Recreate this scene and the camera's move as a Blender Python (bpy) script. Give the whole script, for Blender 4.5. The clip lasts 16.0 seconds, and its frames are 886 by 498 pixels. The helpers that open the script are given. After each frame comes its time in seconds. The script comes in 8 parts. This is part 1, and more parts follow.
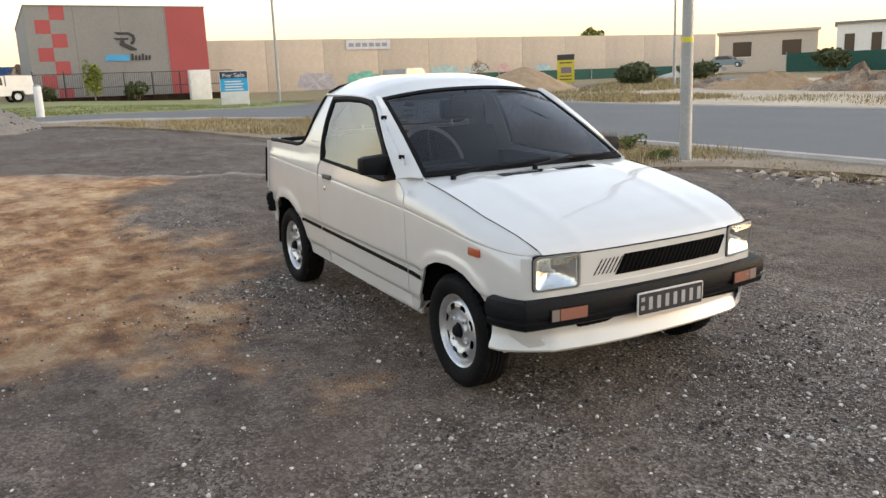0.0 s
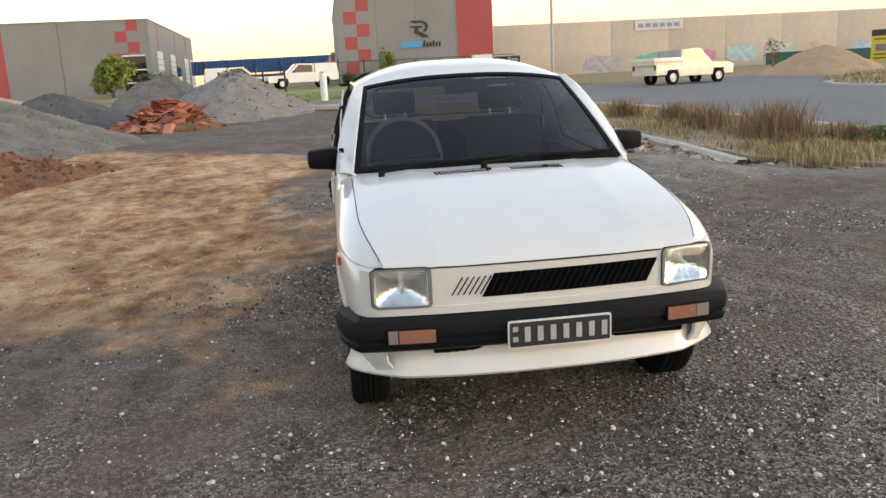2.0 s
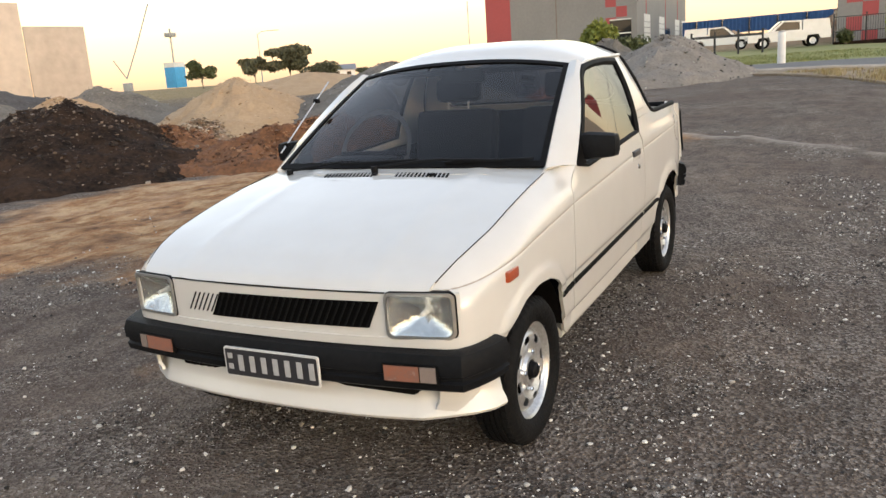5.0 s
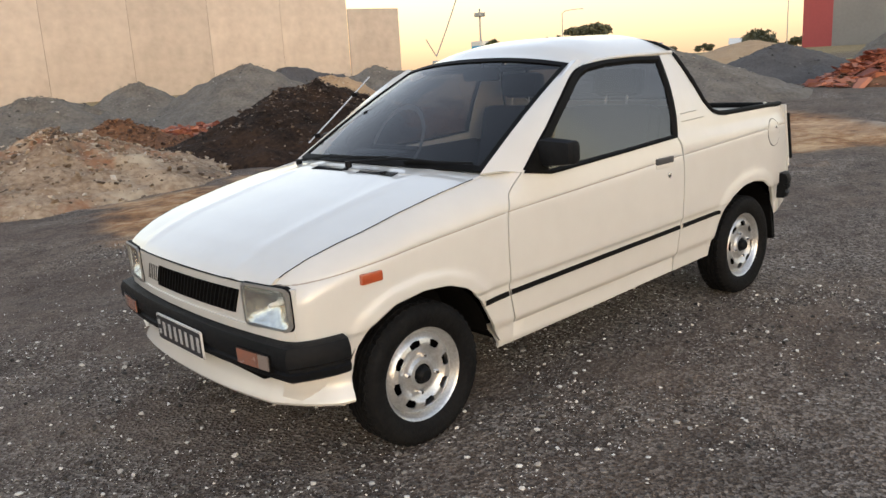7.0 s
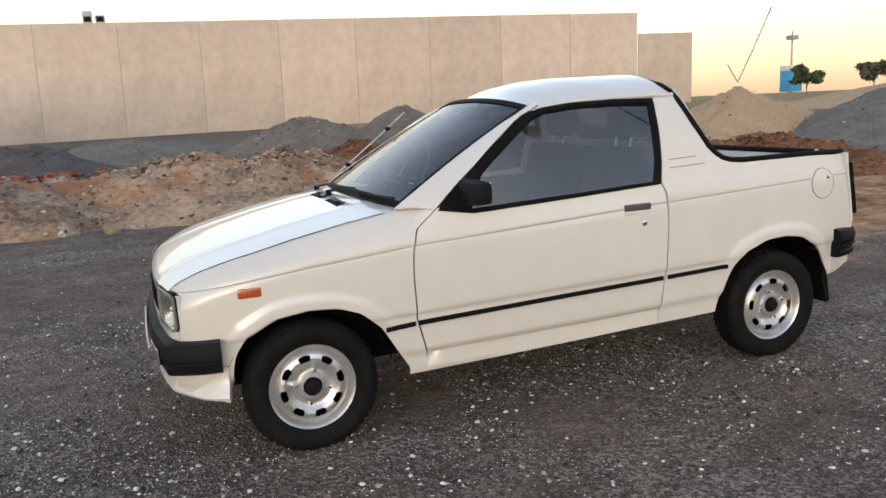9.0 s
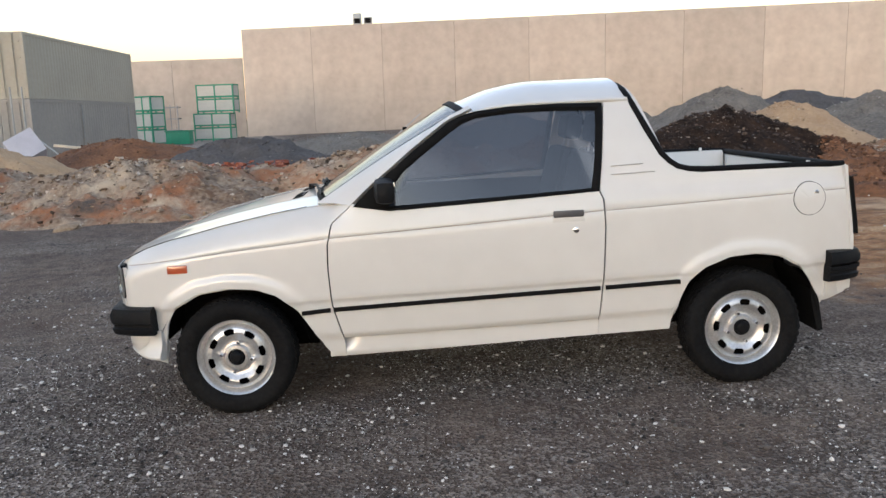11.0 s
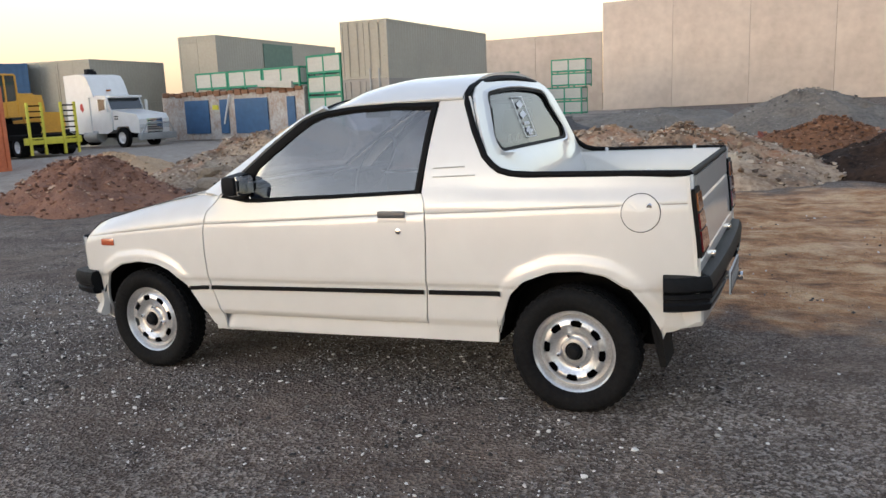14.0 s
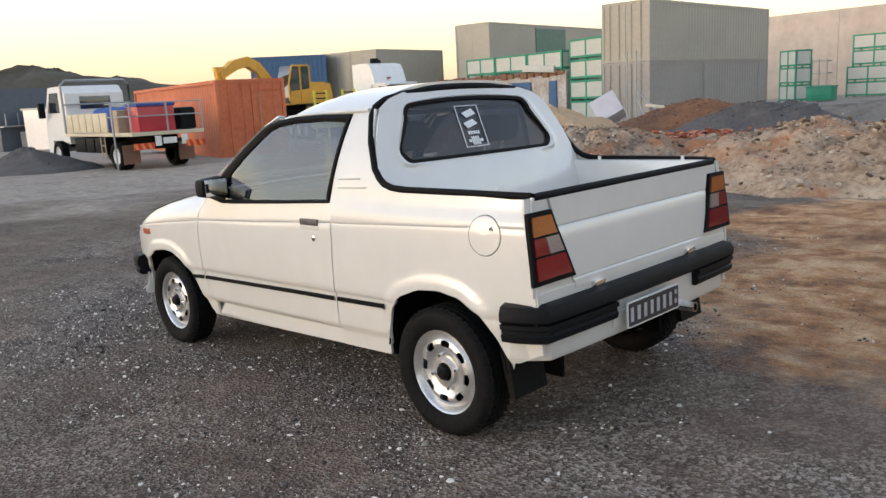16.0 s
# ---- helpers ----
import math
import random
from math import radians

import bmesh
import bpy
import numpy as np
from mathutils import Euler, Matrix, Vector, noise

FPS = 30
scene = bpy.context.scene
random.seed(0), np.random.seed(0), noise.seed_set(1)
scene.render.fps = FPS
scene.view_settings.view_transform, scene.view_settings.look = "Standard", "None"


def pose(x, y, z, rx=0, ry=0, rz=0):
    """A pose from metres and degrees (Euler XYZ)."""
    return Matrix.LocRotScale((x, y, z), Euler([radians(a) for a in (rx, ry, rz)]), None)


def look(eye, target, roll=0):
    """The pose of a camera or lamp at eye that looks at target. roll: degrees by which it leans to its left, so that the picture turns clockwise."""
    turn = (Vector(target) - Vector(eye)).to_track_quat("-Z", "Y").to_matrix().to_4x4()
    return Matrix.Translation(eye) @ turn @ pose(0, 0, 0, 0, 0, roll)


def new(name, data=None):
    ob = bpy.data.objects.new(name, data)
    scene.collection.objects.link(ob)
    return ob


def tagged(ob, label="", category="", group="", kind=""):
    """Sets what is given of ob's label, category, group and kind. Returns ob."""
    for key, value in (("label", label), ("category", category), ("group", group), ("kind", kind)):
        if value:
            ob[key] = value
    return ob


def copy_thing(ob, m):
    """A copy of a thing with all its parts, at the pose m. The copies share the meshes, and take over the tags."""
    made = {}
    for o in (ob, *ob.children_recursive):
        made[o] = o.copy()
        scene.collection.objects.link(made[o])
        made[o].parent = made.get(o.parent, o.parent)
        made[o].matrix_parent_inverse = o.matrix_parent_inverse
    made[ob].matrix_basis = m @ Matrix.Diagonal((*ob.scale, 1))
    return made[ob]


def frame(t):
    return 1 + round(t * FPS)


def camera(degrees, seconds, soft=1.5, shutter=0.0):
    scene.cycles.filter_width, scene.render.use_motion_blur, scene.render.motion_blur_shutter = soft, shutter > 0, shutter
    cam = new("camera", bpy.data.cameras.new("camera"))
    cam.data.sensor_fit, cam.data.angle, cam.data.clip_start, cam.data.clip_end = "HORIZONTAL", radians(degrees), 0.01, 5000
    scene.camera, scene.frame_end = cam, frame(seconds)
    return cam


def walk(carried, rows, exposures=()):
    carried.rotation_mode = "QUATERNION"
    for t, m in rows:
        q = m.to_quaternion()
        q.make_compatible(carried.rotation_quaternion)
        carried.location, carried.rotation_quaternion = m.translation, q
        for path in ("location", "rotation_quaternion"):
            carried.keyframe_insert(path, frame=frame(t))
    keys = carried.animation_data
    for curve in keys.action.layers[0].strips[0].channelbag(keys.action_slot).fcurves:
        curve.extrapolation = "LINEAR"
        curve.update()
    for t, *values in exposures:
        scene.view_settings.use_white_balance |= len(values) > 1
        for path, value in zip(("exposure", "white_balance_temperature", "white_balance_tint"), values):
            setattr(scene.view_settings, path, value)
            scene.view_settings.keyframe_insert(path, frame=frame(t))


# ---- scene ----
cam = camera(58.5, 16.0)
PATH = [
    (0, (3.926, -2.305, 1.357), (2.219, -1.361, 0.915), -1.8),
    (0.5, (4.037, -1.923, 1.344), (2.25, -1.139, 0.903), -2.1),
    (1, (4.137, -1.522, 1.356), (2.29, -0.903, 0.903), -2.1),
    (1.5, (4.108, -1.123, 1.332), (2.215, -0.669, 0.872), -2.1),
    (2, (4.123, -0.696, 1.312), (2.193, -0.435, 0.858), -2.8),
    (2.5, (4.103, -0.298, 1.316), (2.157, -0.216, 0.861), -2.1),
    (3, (4.011, 0.09, 1.315), (2.064, 0.006, 0.864), -2.2),
    (3.5, (3.922, 0.521, 1.297), (1.998, 0.206, 0.847), -3.0),
    (4, (3.766, 0.902, 1.269), (1.896, 0.368, 0.803), -3.9),
    (4.2, (3.683, 1.044, 1.277), (1.839, 0.428, 0.808), -4.1),
    (6.3, (3.005, 2.334, 1.286), (1.562, 1.028, 0.827), -4.3),
    (6.5, (2.926, 2.429, 1.284), (1.539, 1.064, 0.826), -4.2),
    (7, (2.644, 2.625, 1.275), (1.37, 1.155, 0.809), -4.2),
    (7.5, (2.404, 2.898, 1.273), (1.28, 1.302, 0.84), -3.9),
    (8, (2.155, 3.138, 1.275), (1.187, 1.434, 0.876), -3.2),
    (8.5, (1.835, 3.282, 1.266), (0.991, 1.51, 0.881), -3.4),
    (8.7, (1.724, 3.362, 1.257), (0.943, 1.559, 0.881), -3.5),
    (10.8, (0.428, 3.877, 1.234), (0.332, 1.908, 0.894), -2.5),
    (11, (0.285, 3.893, 1.212), (0.225, 1.923, 0.873), -2.9),
    (11.5, (-0.07, 3.91, 1.223), (-0.052, 1.939, 0.884), -3.1),
    (12, (-0.442, 3.951, 1.216), (-0.259, 1.988, 0.881), -3.1),
    (12.5, (-0.788, 3.894, 1.2), (-0.465, 1.951, 0.852), -3.6),
    (13, (-1.147, 3.78, 1.22), (-0.697, 1.864, 0.863), -3.3),
    (13.5, (-1.538, 3.683, 1.219), (-0.88, 1.826, 0.874), -2.7),
    (14, (-1.881, 3.515, 1.205), (-1.046, 1.733, 0.849), -3.4),
    (14.5, (-2.211, 3.353, 1.226), (-1.217, 1.654, 0.869), -3.6),
    (15, (-2.555, 3.174, 1.247), (-1.391, 1.586, 0.892), -3.1),
    (15.5, (-2.831, 2.894, 1.235), (-1.551, 1.398, 0.883), -3.1),
    (16, (-3.133, 2.637, 1.229), (-1.724, 1.262, 0.874), -3.8),
]
TILT = pose(0, 0, 0, 0, 1.2, 0)  # the yard falls gently towards the car's nose
walk(
    cam,
    [(t, TILT @ look(eye, target, roll)) for t, eye, target, roll in PATH],
    exposures=((0, 0.52, 6250, 10), (2, 0.5, 6300, 10), (4, 0.5, 6400, 10), (7, 0.16, 6250, 10), (8.5, 0.04, 6000, 10), (11, 0.12, 5650, 10), (12.5, 0.12, 5650, 10), (14.5, 0.18, 5750, 10), (16, 0.27, 5850, 10)),
)

# ---- sky and sun ----
world = bpy.data.worlds.new("dusk_sky")
scene.world = world
world.use_nodes = True
wn = world.node_tree
sky = wn.nodes.new("ShaderNodeTexSky")
sky.sky_type = "NISHITA"
sky.sun_disc = False
sky.sun_elevation = radians(9)
sky.sun_rotation = radians(25)
sky.air_density, sky.dust_density, sky.ozone_density = 1.0, 1.4, 2.0
haze = wn.nodes.new("ShaderNodeHueSaturation")
haze.inputs["Saturation"].default_value = 0.5
wn.links.new(sky.outputs["Color"], haze.inputs["Color"])
veil = wn.nodes.new("ShaderNodeMix")  # even pale tone mixed into the sky, added to lighten shaded sides
veil.data_type = "RGBA"
veil.inputs["Factor"].default_value = 0.72
veil.inputs["B"].default_value = (1.3, 1.28, 1.26, 1)
wn.links.new(haze.outputs["Color"], veil.inputs["A"])
sky_dir = wn.nodes.new("ShaderNodeTexCoord")
height = wn.nodes.new("ShaderNodeSeparateXYZ")
wn.links.new(sky_dir.outputs["Generated"], height.inputs["Vector"])
glow = wn.nodes.new("ShaderNodeValToRGB")  # dusk colours from the horizon up
for k, (pos, col) in enumerate(((0.0, (0.82, 0.545, 0.33)), (0.06, (0.93, 0.68, 0.42)), (0.13, (0.97, 0.84, 0.59)), (0.22, (0.95, 0.905, 0.78)), (0.35, (0.76, 0.775, 0.79)), (0.6, (0.50, 0.545, 0.61)), (1.0, (0.43, 0.49, 0.59)))):
    e = glow.color_ramp.elements[k] if k < 2 else glow.color_ramp.elements.new(pos)
    e.position, e.color = pos, (*col, 1)
wn.links.new(height.outputs["Z"], glow.inputs["Fac"])
dusk = wn.nodes.new("ShaderNodeMix")
dusk.data_type, dusk.blend_type = "RGBA", "MULTIPLY"
dusk.inputs["Factor"].default_value = 1.0
wn.links.new(veil.outputs["Result"], dusk.inputs["A"])
wn.links.new(glow.outputs["Color"], dusk.inputs["B"])
wn.links.new(dusk.outputs["Result"], wn.nodes["Background"].inputs["Color"])
wn.nodes["Background"].inputs["Strength"].default_value = 0.86

sun = new("sun", bpy.data.lights.new("sun", "SUN"))
sun.data.energy = 0.3
sun.data.angle = radians(50)
sun.data.color = (1.0, 0.95, 0.88)
sun.matrix_world = look((25, 54, 22), (0, 0, 0))


# ---- materials ----
def mat(name, color, rough=0.5, metal=0.0, coat=0.0, other=None, scale=3.0, fine=60.0, amount=0.5, bump=0.0, bump_scale=None, rand=0.0, rough_var=0.08):
    """A principled surface whose colour wanders between two tones at a coarse and a fine scale."""
    m = bpy.data.materials.new(name)
    m.use_nodes = True
    n, l = m.node_tree.nodes, m.node_tree.links
    b = n["Principled BSDF"]
    b.inputs["Roughness"].default_value = rough
    b.inputs["Metallic"].default_value = metal
    b.inputs["Specular IOR Level"].default_value = 0.08 if max(color) < 0.03 else 0.5
    b.inputs["Coat Weight"].default_value = coat
    b.inputs["Coat Roughness"].default_value = 0.04
    other = other or tuple(c * 0.8 for c in color)
    co = n.new("ShaderNodeTexCoord")
    big, small = n.new("ShaderNodeTexNoise"), n.new("ShaderNodeTexNoise")
    big.inputs["Scale"].default_value, small.inputs["Scale"].default_value = scale, fine
    big.inputs["Detail"].default_value, small.inputs["Detail"].default_value = 4, 3
    for t in (big, small):
        l.new(co.outputs["Object"], t.inputs["Vector"])
    mean = n.new("ShaderNodeMath")
    mean.operation = "MULTIPLY_ADD"
    l.new(small.outputs["Fac"], mean.inputs[0])
    mean.inputs[1].default_value = 0.5
    half = n.new("ShaderNodeMath")
    half.operation = "MULTIPLY"
    half.inputs[1].default_value = 0.5
    l.new(big.outputs["Fac"], half.inputs[0])
    l.new(half.outputs[0], mean.inputs[2])
    ramp = n.new("ShaderNodeMapRange")
    ramp.inputs["From Min"].default_value, ramp.inputs["From Max"].default_value = 0.36, 0.64
    ramp.inputs["To Max"].default_value = min(1.0, amount * 2)
    l.new(mean.outputs[0], ramp.inputs["Value"])
    mix = n.new("ShaderNodeMix")
    mix.data_type = "RGBA"
    mix.inputs["A"].default_value, mix.inputs["B"].default_value = (*color, 1), (*other, 1)
    l.new(ramp.outputs["Result"], mix.inputs["Factor"])
    out = mix.outputs["Result"]
    if rand:
        info = n.new("ShaderNodeObjectInfo")
        hsv = n.new("ShaderNodeHueSaturation")
        span = n.new("ShaderNodeMapRange")
        span.inputs["To Min"].default_value, span.inputs["To Max"].default_value = 1 - rand, 1 + rand
        l.new(info.outputs["Random"], span.inputs["Value"])
        l.new(span.outputs["Result"], hsv.inputs["Value"])
        l.new(out, hsv.inputs["Color"])
        out = hsv.outputs["Color"]
    l.new(out, b.inputs["Base Color"])
    if rough_var:
        rr = n.new("ShaderNodeMapRange")
        rr.inputs["To Min"].default_value, rr.inputs["To Max"].default_value = max(0.02, rough - rough_var), min(1, rough + rough_var)
        l.new(big.outputs["Fac"], rr.inputs["Value"])
        l.new(rr.outputs["Result"], b.inputs["Roughness"])
    if bump:
        bp, tex = n.new("ShaderNodeBump"), n.new("ShaderNodeTexNoise")
        tex.inputs["Scale"].default_value, tex.inputs["Detail"].default_value = bump_scale or fine, 5
        l.new(co.outputs["Object"], tex.inputs["Vector"])
        l.new(tex.outputs["Fac"], bp.inputs["Height"])
        bp.inputs["Strength"].default_value, bp.inputs["Distance"].default_value = bump, 0.02
        l.new(bp.outputs["Normal"], b.inputs["Normal"])
    return m


def pane_mat(name, tint, gloss=0.02, base=0.06):
    """Thin glass: it lets tinted light through and mirrors at a slant."""
    m = bpy.data.materials.new(name)
    m.use_nodes = True
    n, l = m.node_tree.nodes, m.node_tree.links
    n.remove(n["Principled BSDF"])
    clear, shine, lean, mix = (n.new("ShaderNode" + k) for k in ("BsdfTransparent", "BsdfGlossy", "LayerWeight", "MixShader"))
    clear.inputs["Color"].default_value = (*tint, 1)
    shine.inputs["Roughness"].default_value = gloss
    power, gain = n.new("ShaderNodeMath"), n.new("ShaderNodeMath")
    lean.inputs["Blend"].default_value = 0.5
    power.operation, power.inputs[1].default_value = "POWER", 4.0
    gain.operation, gain.inputs[1].default_value, gain.inputs[2].default_value = "MULTIPLY_ADD", 0.85, base
    l.new(lean.outputs["Facing"], power.inputs[0])
    l.new(power.outputs[0], gain.inputs[0])
    l.new(gain.outputs[0], mix.inputs[0])
    l.new(clear.outputs[0], mix.inputs[1])
    l.new(shine.outputs[0], mix.inputs[2])
    l.new(mix.outputs[0], n["Material Output"].inputs["Surface"])
    return m


PAINT = mat("car_paint", (0.62, 0.608, 0.575), 0.3, coat=0.9, other=(0.585, 0.572, 0.54), scale=1.5, fine=9, rough_var=0.03)
BLACK_PLASTIC = mat("black_plastic", (0.0065, 0.007, 0.008), 0.48, other=(0.011, 0.0115, 0.013), bump=0.12, bump_scale=400)
RUBBER = mat("rubber", (0.004, 0.004, 0.0045), 0.6, other=(0.008, 0.008, 0.008))
TYRE = mat("tyre", (0.0055, 0.0055, 0.006), 0.7, other=(0.012, 0.012, 0.012), scale=8, bump=0.2, bump_scale=120)
# near-black: stands in for shaded hollows, and serves dark parts too
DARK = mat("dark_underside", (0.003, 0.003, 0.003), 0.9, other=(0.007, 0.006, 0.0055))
STEEL = mat("silver_paint", (0.6, 0.61, 0.62), 0.32, metal=0.7, other=(0.42, 0.42, 0.42), scale=14, fine=120, bump=0.05)
CHROME = mat("chrome", (0.85, 0.85, 0.86), 0.1, metal=1.0, rough_var=0.03)
GLASS = pane_mat("tinted_glass", (0.36, 0.38, 0.44), base=0.13)
REAR_GLASS = pane_mat("dark_rear_glass", (0.3, 0.31, 0.34), base=0.05)
SCREEN = pane_mat("windscreen_glass", (0.50, 0.52, 0.55), base=0.03)
LENS = pane_mat("clear_lens", (0.97, 0.98, 0.97), 0.05)
AMBER = mat("amber_lens", (0.40, 0.13, 0.02), 0.2, coat=1.0, other=(0.26, 0.075, 0.014), fine=200)
PINKISH = mat("faded_amber_lens", (0.30, 0.115, 0.07), 0.25, coat=1.0, other=(0.22, 0.12, 0.09), scale=30, fine=200)
RED = mat("red_lens", (0.2, 0.007, 0.011), 0.18, coat=1.0, other=(0.13, 0.005, 0.009), fine=200)
CLEAR = mat("reversing_lens", (0.32, 0.26, 0.235), 0.2, coat=1.0, other=(0.2, 0.15, 0.14), fine=200)
VINYL = mat("black_vinyl", (0.012, 0.013, 0.017), 0.5, other=(0.022, 0.023, 0.028), bump=0.2, bump_scale=200)
WHITE_METAL = mat("white_metal", (0.75, 0.75, 0.74), 0.4)
PLATE_BLACK = mat("plate_black", (0.03, 0.03, 0.035), 0.4)
PLATE_WHITE = mat("plate_white", (0.7, 0.7, 0.68), 0.5)
STICKER = mat("white_sticker", (0.75, 0.76, 0.78), 0.5)


# ---- mesh helpers ----
def part(name, bm, material, parent=None, label="", smooth=True):
    """Links a bmesh as one mesh object, under a thing or a part if one is given."""
    me = bpy.data.meshes.new(name)
    bm.to_mesh(me)
    bm.free()
    me.materials.append(material)
    if smooth:
        me.polygons.foreach_set("use_smooth", [True] * len(me.polygons))
        me.set_sharp_from_angle(angle=radians(35))
    ob = new(name, me)
    ob.parent = parent
    return tagged(ob, label)


def thing(name, label, category, m=None, group="", kind=""):
    ob = new(name)
    ob.empty_display_size = 0.1
    if m is not None:
        ob.matrix_world = m
    return tagged(ob, label, category, group, kind)


def sheet(points, close_u=False, close_v=False):
    """A bmesh of quads over a grid of points, shape (nu, nv, 3)."""
    p = np.asarray(points, float)
    bm = bmesh.new()
    nu, nv = p.shape[:2]
    v = [[bm.verts.new(p[i, j]) for j in range(nv)] for i in range(nu)]
    for i in range(nu if close_u else nu - 1):
        for j in range(nv if close_v else nv - 1):
            a, b = (i + 1) % nu, (j + 1) % nv
            bm.faces.new((v[i][j], v[a][j], v[a][b], v[i][b]))
    return bm


def outward(bm, inside=(0, 0, 0.6)):
    """Turns a sheet's faces away from an inner point."""
    bmesh.ops.recalc_face_normals(bm, faces=bm.faces)
    c = Vector(inside)
    if sum(f.normal.dot(f.calc_center_median() - c) * f.calc_area() for f in bm.faces) < 0:
        bmesh.ops.reverse_faces(bm, faces=bm.faces)
    bm.normal_update()
    return bm


def shell(bm, t, inside=(0, 0, 0.6)):
    """Gives a sheet a thickness t towards an inner point."""
    outward(bm, inside)
    front = bm.faces[:]
    rim = [(e.verts[0], e.verts[1]) for e in bm.edges if e.is_boundary]
    twin = {v: bm.verts.new(v.co - v.normal * t) for v in bm.verts[:]}
    for f in front:
        bm.faces.new([twin[v] for v in reversed(f.verts)])
    for a, b in rim:
        bm.faces.new((a, b, twin[b], twin[a]))
    bmesh.ops.recalc_face_normals(bm, faces=bm.faces)
    return bm


def box(bm, x0, x1, y0, y1, z0, z1, bevel=0.0, m=None):
    """Adds a box, its edges rounded by bevel."""
    made = bmesh.ops.create_cube(bm, size=1)["verts"]
    for v in made:
        v.co = Vector(((x0 + x1) / 2 + v.co.x * (x1 - x0), (y0 + y1) / 2 + v.co.y * (y1 - y0), (z0 + z1) / 2 + v.co.z * (z1 - z0)))
    if m is not None:
        bmesh.ops.transform(bm, matrix=m, verts=made)
    if bevel:
        edges = {e for v in made for e in v.link_edges}
        bmesh.ops.bevel(bm, geom=list(edges), offset=bevel, segments=2, affect="EDGES", profile=0.6)
    return bm


def boxes(*rows, bevel=0.0):
    bm = bmesh.new()
    for r in rows:
        box(bm, *r, bevel=bevel)
    return bm


def tube(path, r, n=8, closed=False, flat=1.0):
    """A round bar along a line of points; flat squashes it sideways."""
    pts = [Vector(p) for p in path]
    rings = []
    for i, p in enumerate(pts):
        a = pts[i - 1] if (i or closed) else p
        b = pts[(i + 1) % len(pts)] if (i < len(pts) - 1 or closed) else p
        t = (b - a).normalized()
        side = t.cross(Vector((0, 0, 1)))
        side = side.normalized() if side.length > 1e-4 else t.cross(Vector((0, 1, 0))).normalized()
        up = side.cross(t)
        rr = r[i] if hasattr(r, "__len__") else r
        rings.append([p + side * (math.cos(2 * math.pi * k / n) * rr * flat) + up * (math.sin(2 * math.pi * k / n) * rr) for k in range(n)])
    bm = sheet([[tuple(v) for v in ring] for ring in rings], close_u=closed, close_v=True)
    if not closed:
        bm.verts.ensure_lookup_table()
        bm.faces.new([bm.verts[k] for k in range(n)])
        bm.faces.new([bm.verts[(len(pts) - 1) * n + k] for k in range(n)])
    bmesh.ops.recalc_face_normals(bm, faces=bm.faces)
    return bm


def lathe(profile, n=64, axis="y"):
    """Turns a profile of (radius, offset) round an axis."""
    rows = []
    for r, h in profile:
        ring = []
        for k in range(n):
            c, s = math.cos(2 * math.pi * k / n) * r, math.sin(2 * math.pi * k / n) * r
            ring.append((c, h, s) if axis == "y" else (c, s, h) if axis == "z" else (h, c, s))
        rows.append(ring)
    bm = sheet(rows, close_v=True)
    bmesh.ops.recalc_face_normals(bm, faces=bm.faces)
    return bm


def prism(outline, h, plane="xz"):
    """An outline in a plane, given thickness h along the third axis (from 0 to h)."""
    bm = bmesh.new()
    put = {"xz": lambda a, b, c: (a, c, b), "yz": lambda a, b, c: (c, a, b), "xy": lambda a, b, c: (a, b, c)}[plane]
    lo = [bm.verts.new(put(a, b, 0)) for a, b in outline]
    hi = [bm.verts.new(put(a, b, h)) for a, b in outline]
    bm.faces.new(lo)
    bm.faces.new(hi)
    for i in range(len(lo)):
        j = (i + 1) % len(lo)
        bm.faces.new((lo[i], lo[j], hi[j], hi[i]))
    bmesh.ops.recalc_face_normals(bm, faces=bm.faces)
    return bm


def join(*bms):
    """One bmesh out of several."""
    whole = bmesh.new()
    for bm in bms:
        me = bpy.data.meshes.new("joined")
        bm.to_mesh(me)
        bm.free()
        whole.from_mesh(me)
        bpy.data.meshes.remove(me)
    return whole


def moved(bm, m):
    bmesh.ops.transform(bm, matrix=m, verts=bm.verts)
    return bm


def rounded(w, h, r, n=5, cx=0.0, cy=0.0):
    """The outline of a rounded rectangle."""
    pts = []
    for qx, qy, a0 in ((1, 1, 0), (-1, 1, 90), (-1, -1, 180), (1, -1, 270)):
        for k in range(n + 1):
            a = radians(a0 + 90 * k / n)
            pts.append((cx + qx * (w / 2 - r) + math.cos(a) * r, cy + qy * (h / 2 - r) + math.sin(a) * r))
    return pts


def smooth(t):
    t = np.clip(t, 0, 1)
    return t * t * (3 - 2 * t)


def lerp_table(x, table):
    xs, ys = zip(*sorted(table))
    return np.interp(x, xs, ys)


def fbm(x, y, scale, seed=0.0, octaves=4):
    """Fractal noise in about -1..1 for single numbers."""
    return noise.fractal(Vector((x * scale + seed, y * scale - seed, seed * 1.7)), 0.9, 2.0, octaves)


# ---- ground ----
def ground(x, y):
    """The yard's height: it falls to +x, and a little towards the road."""
    return -0.021 * np.clip(x, -75, 70) - 0.036 * np.clip(y - 1.0, 0, 8.5)


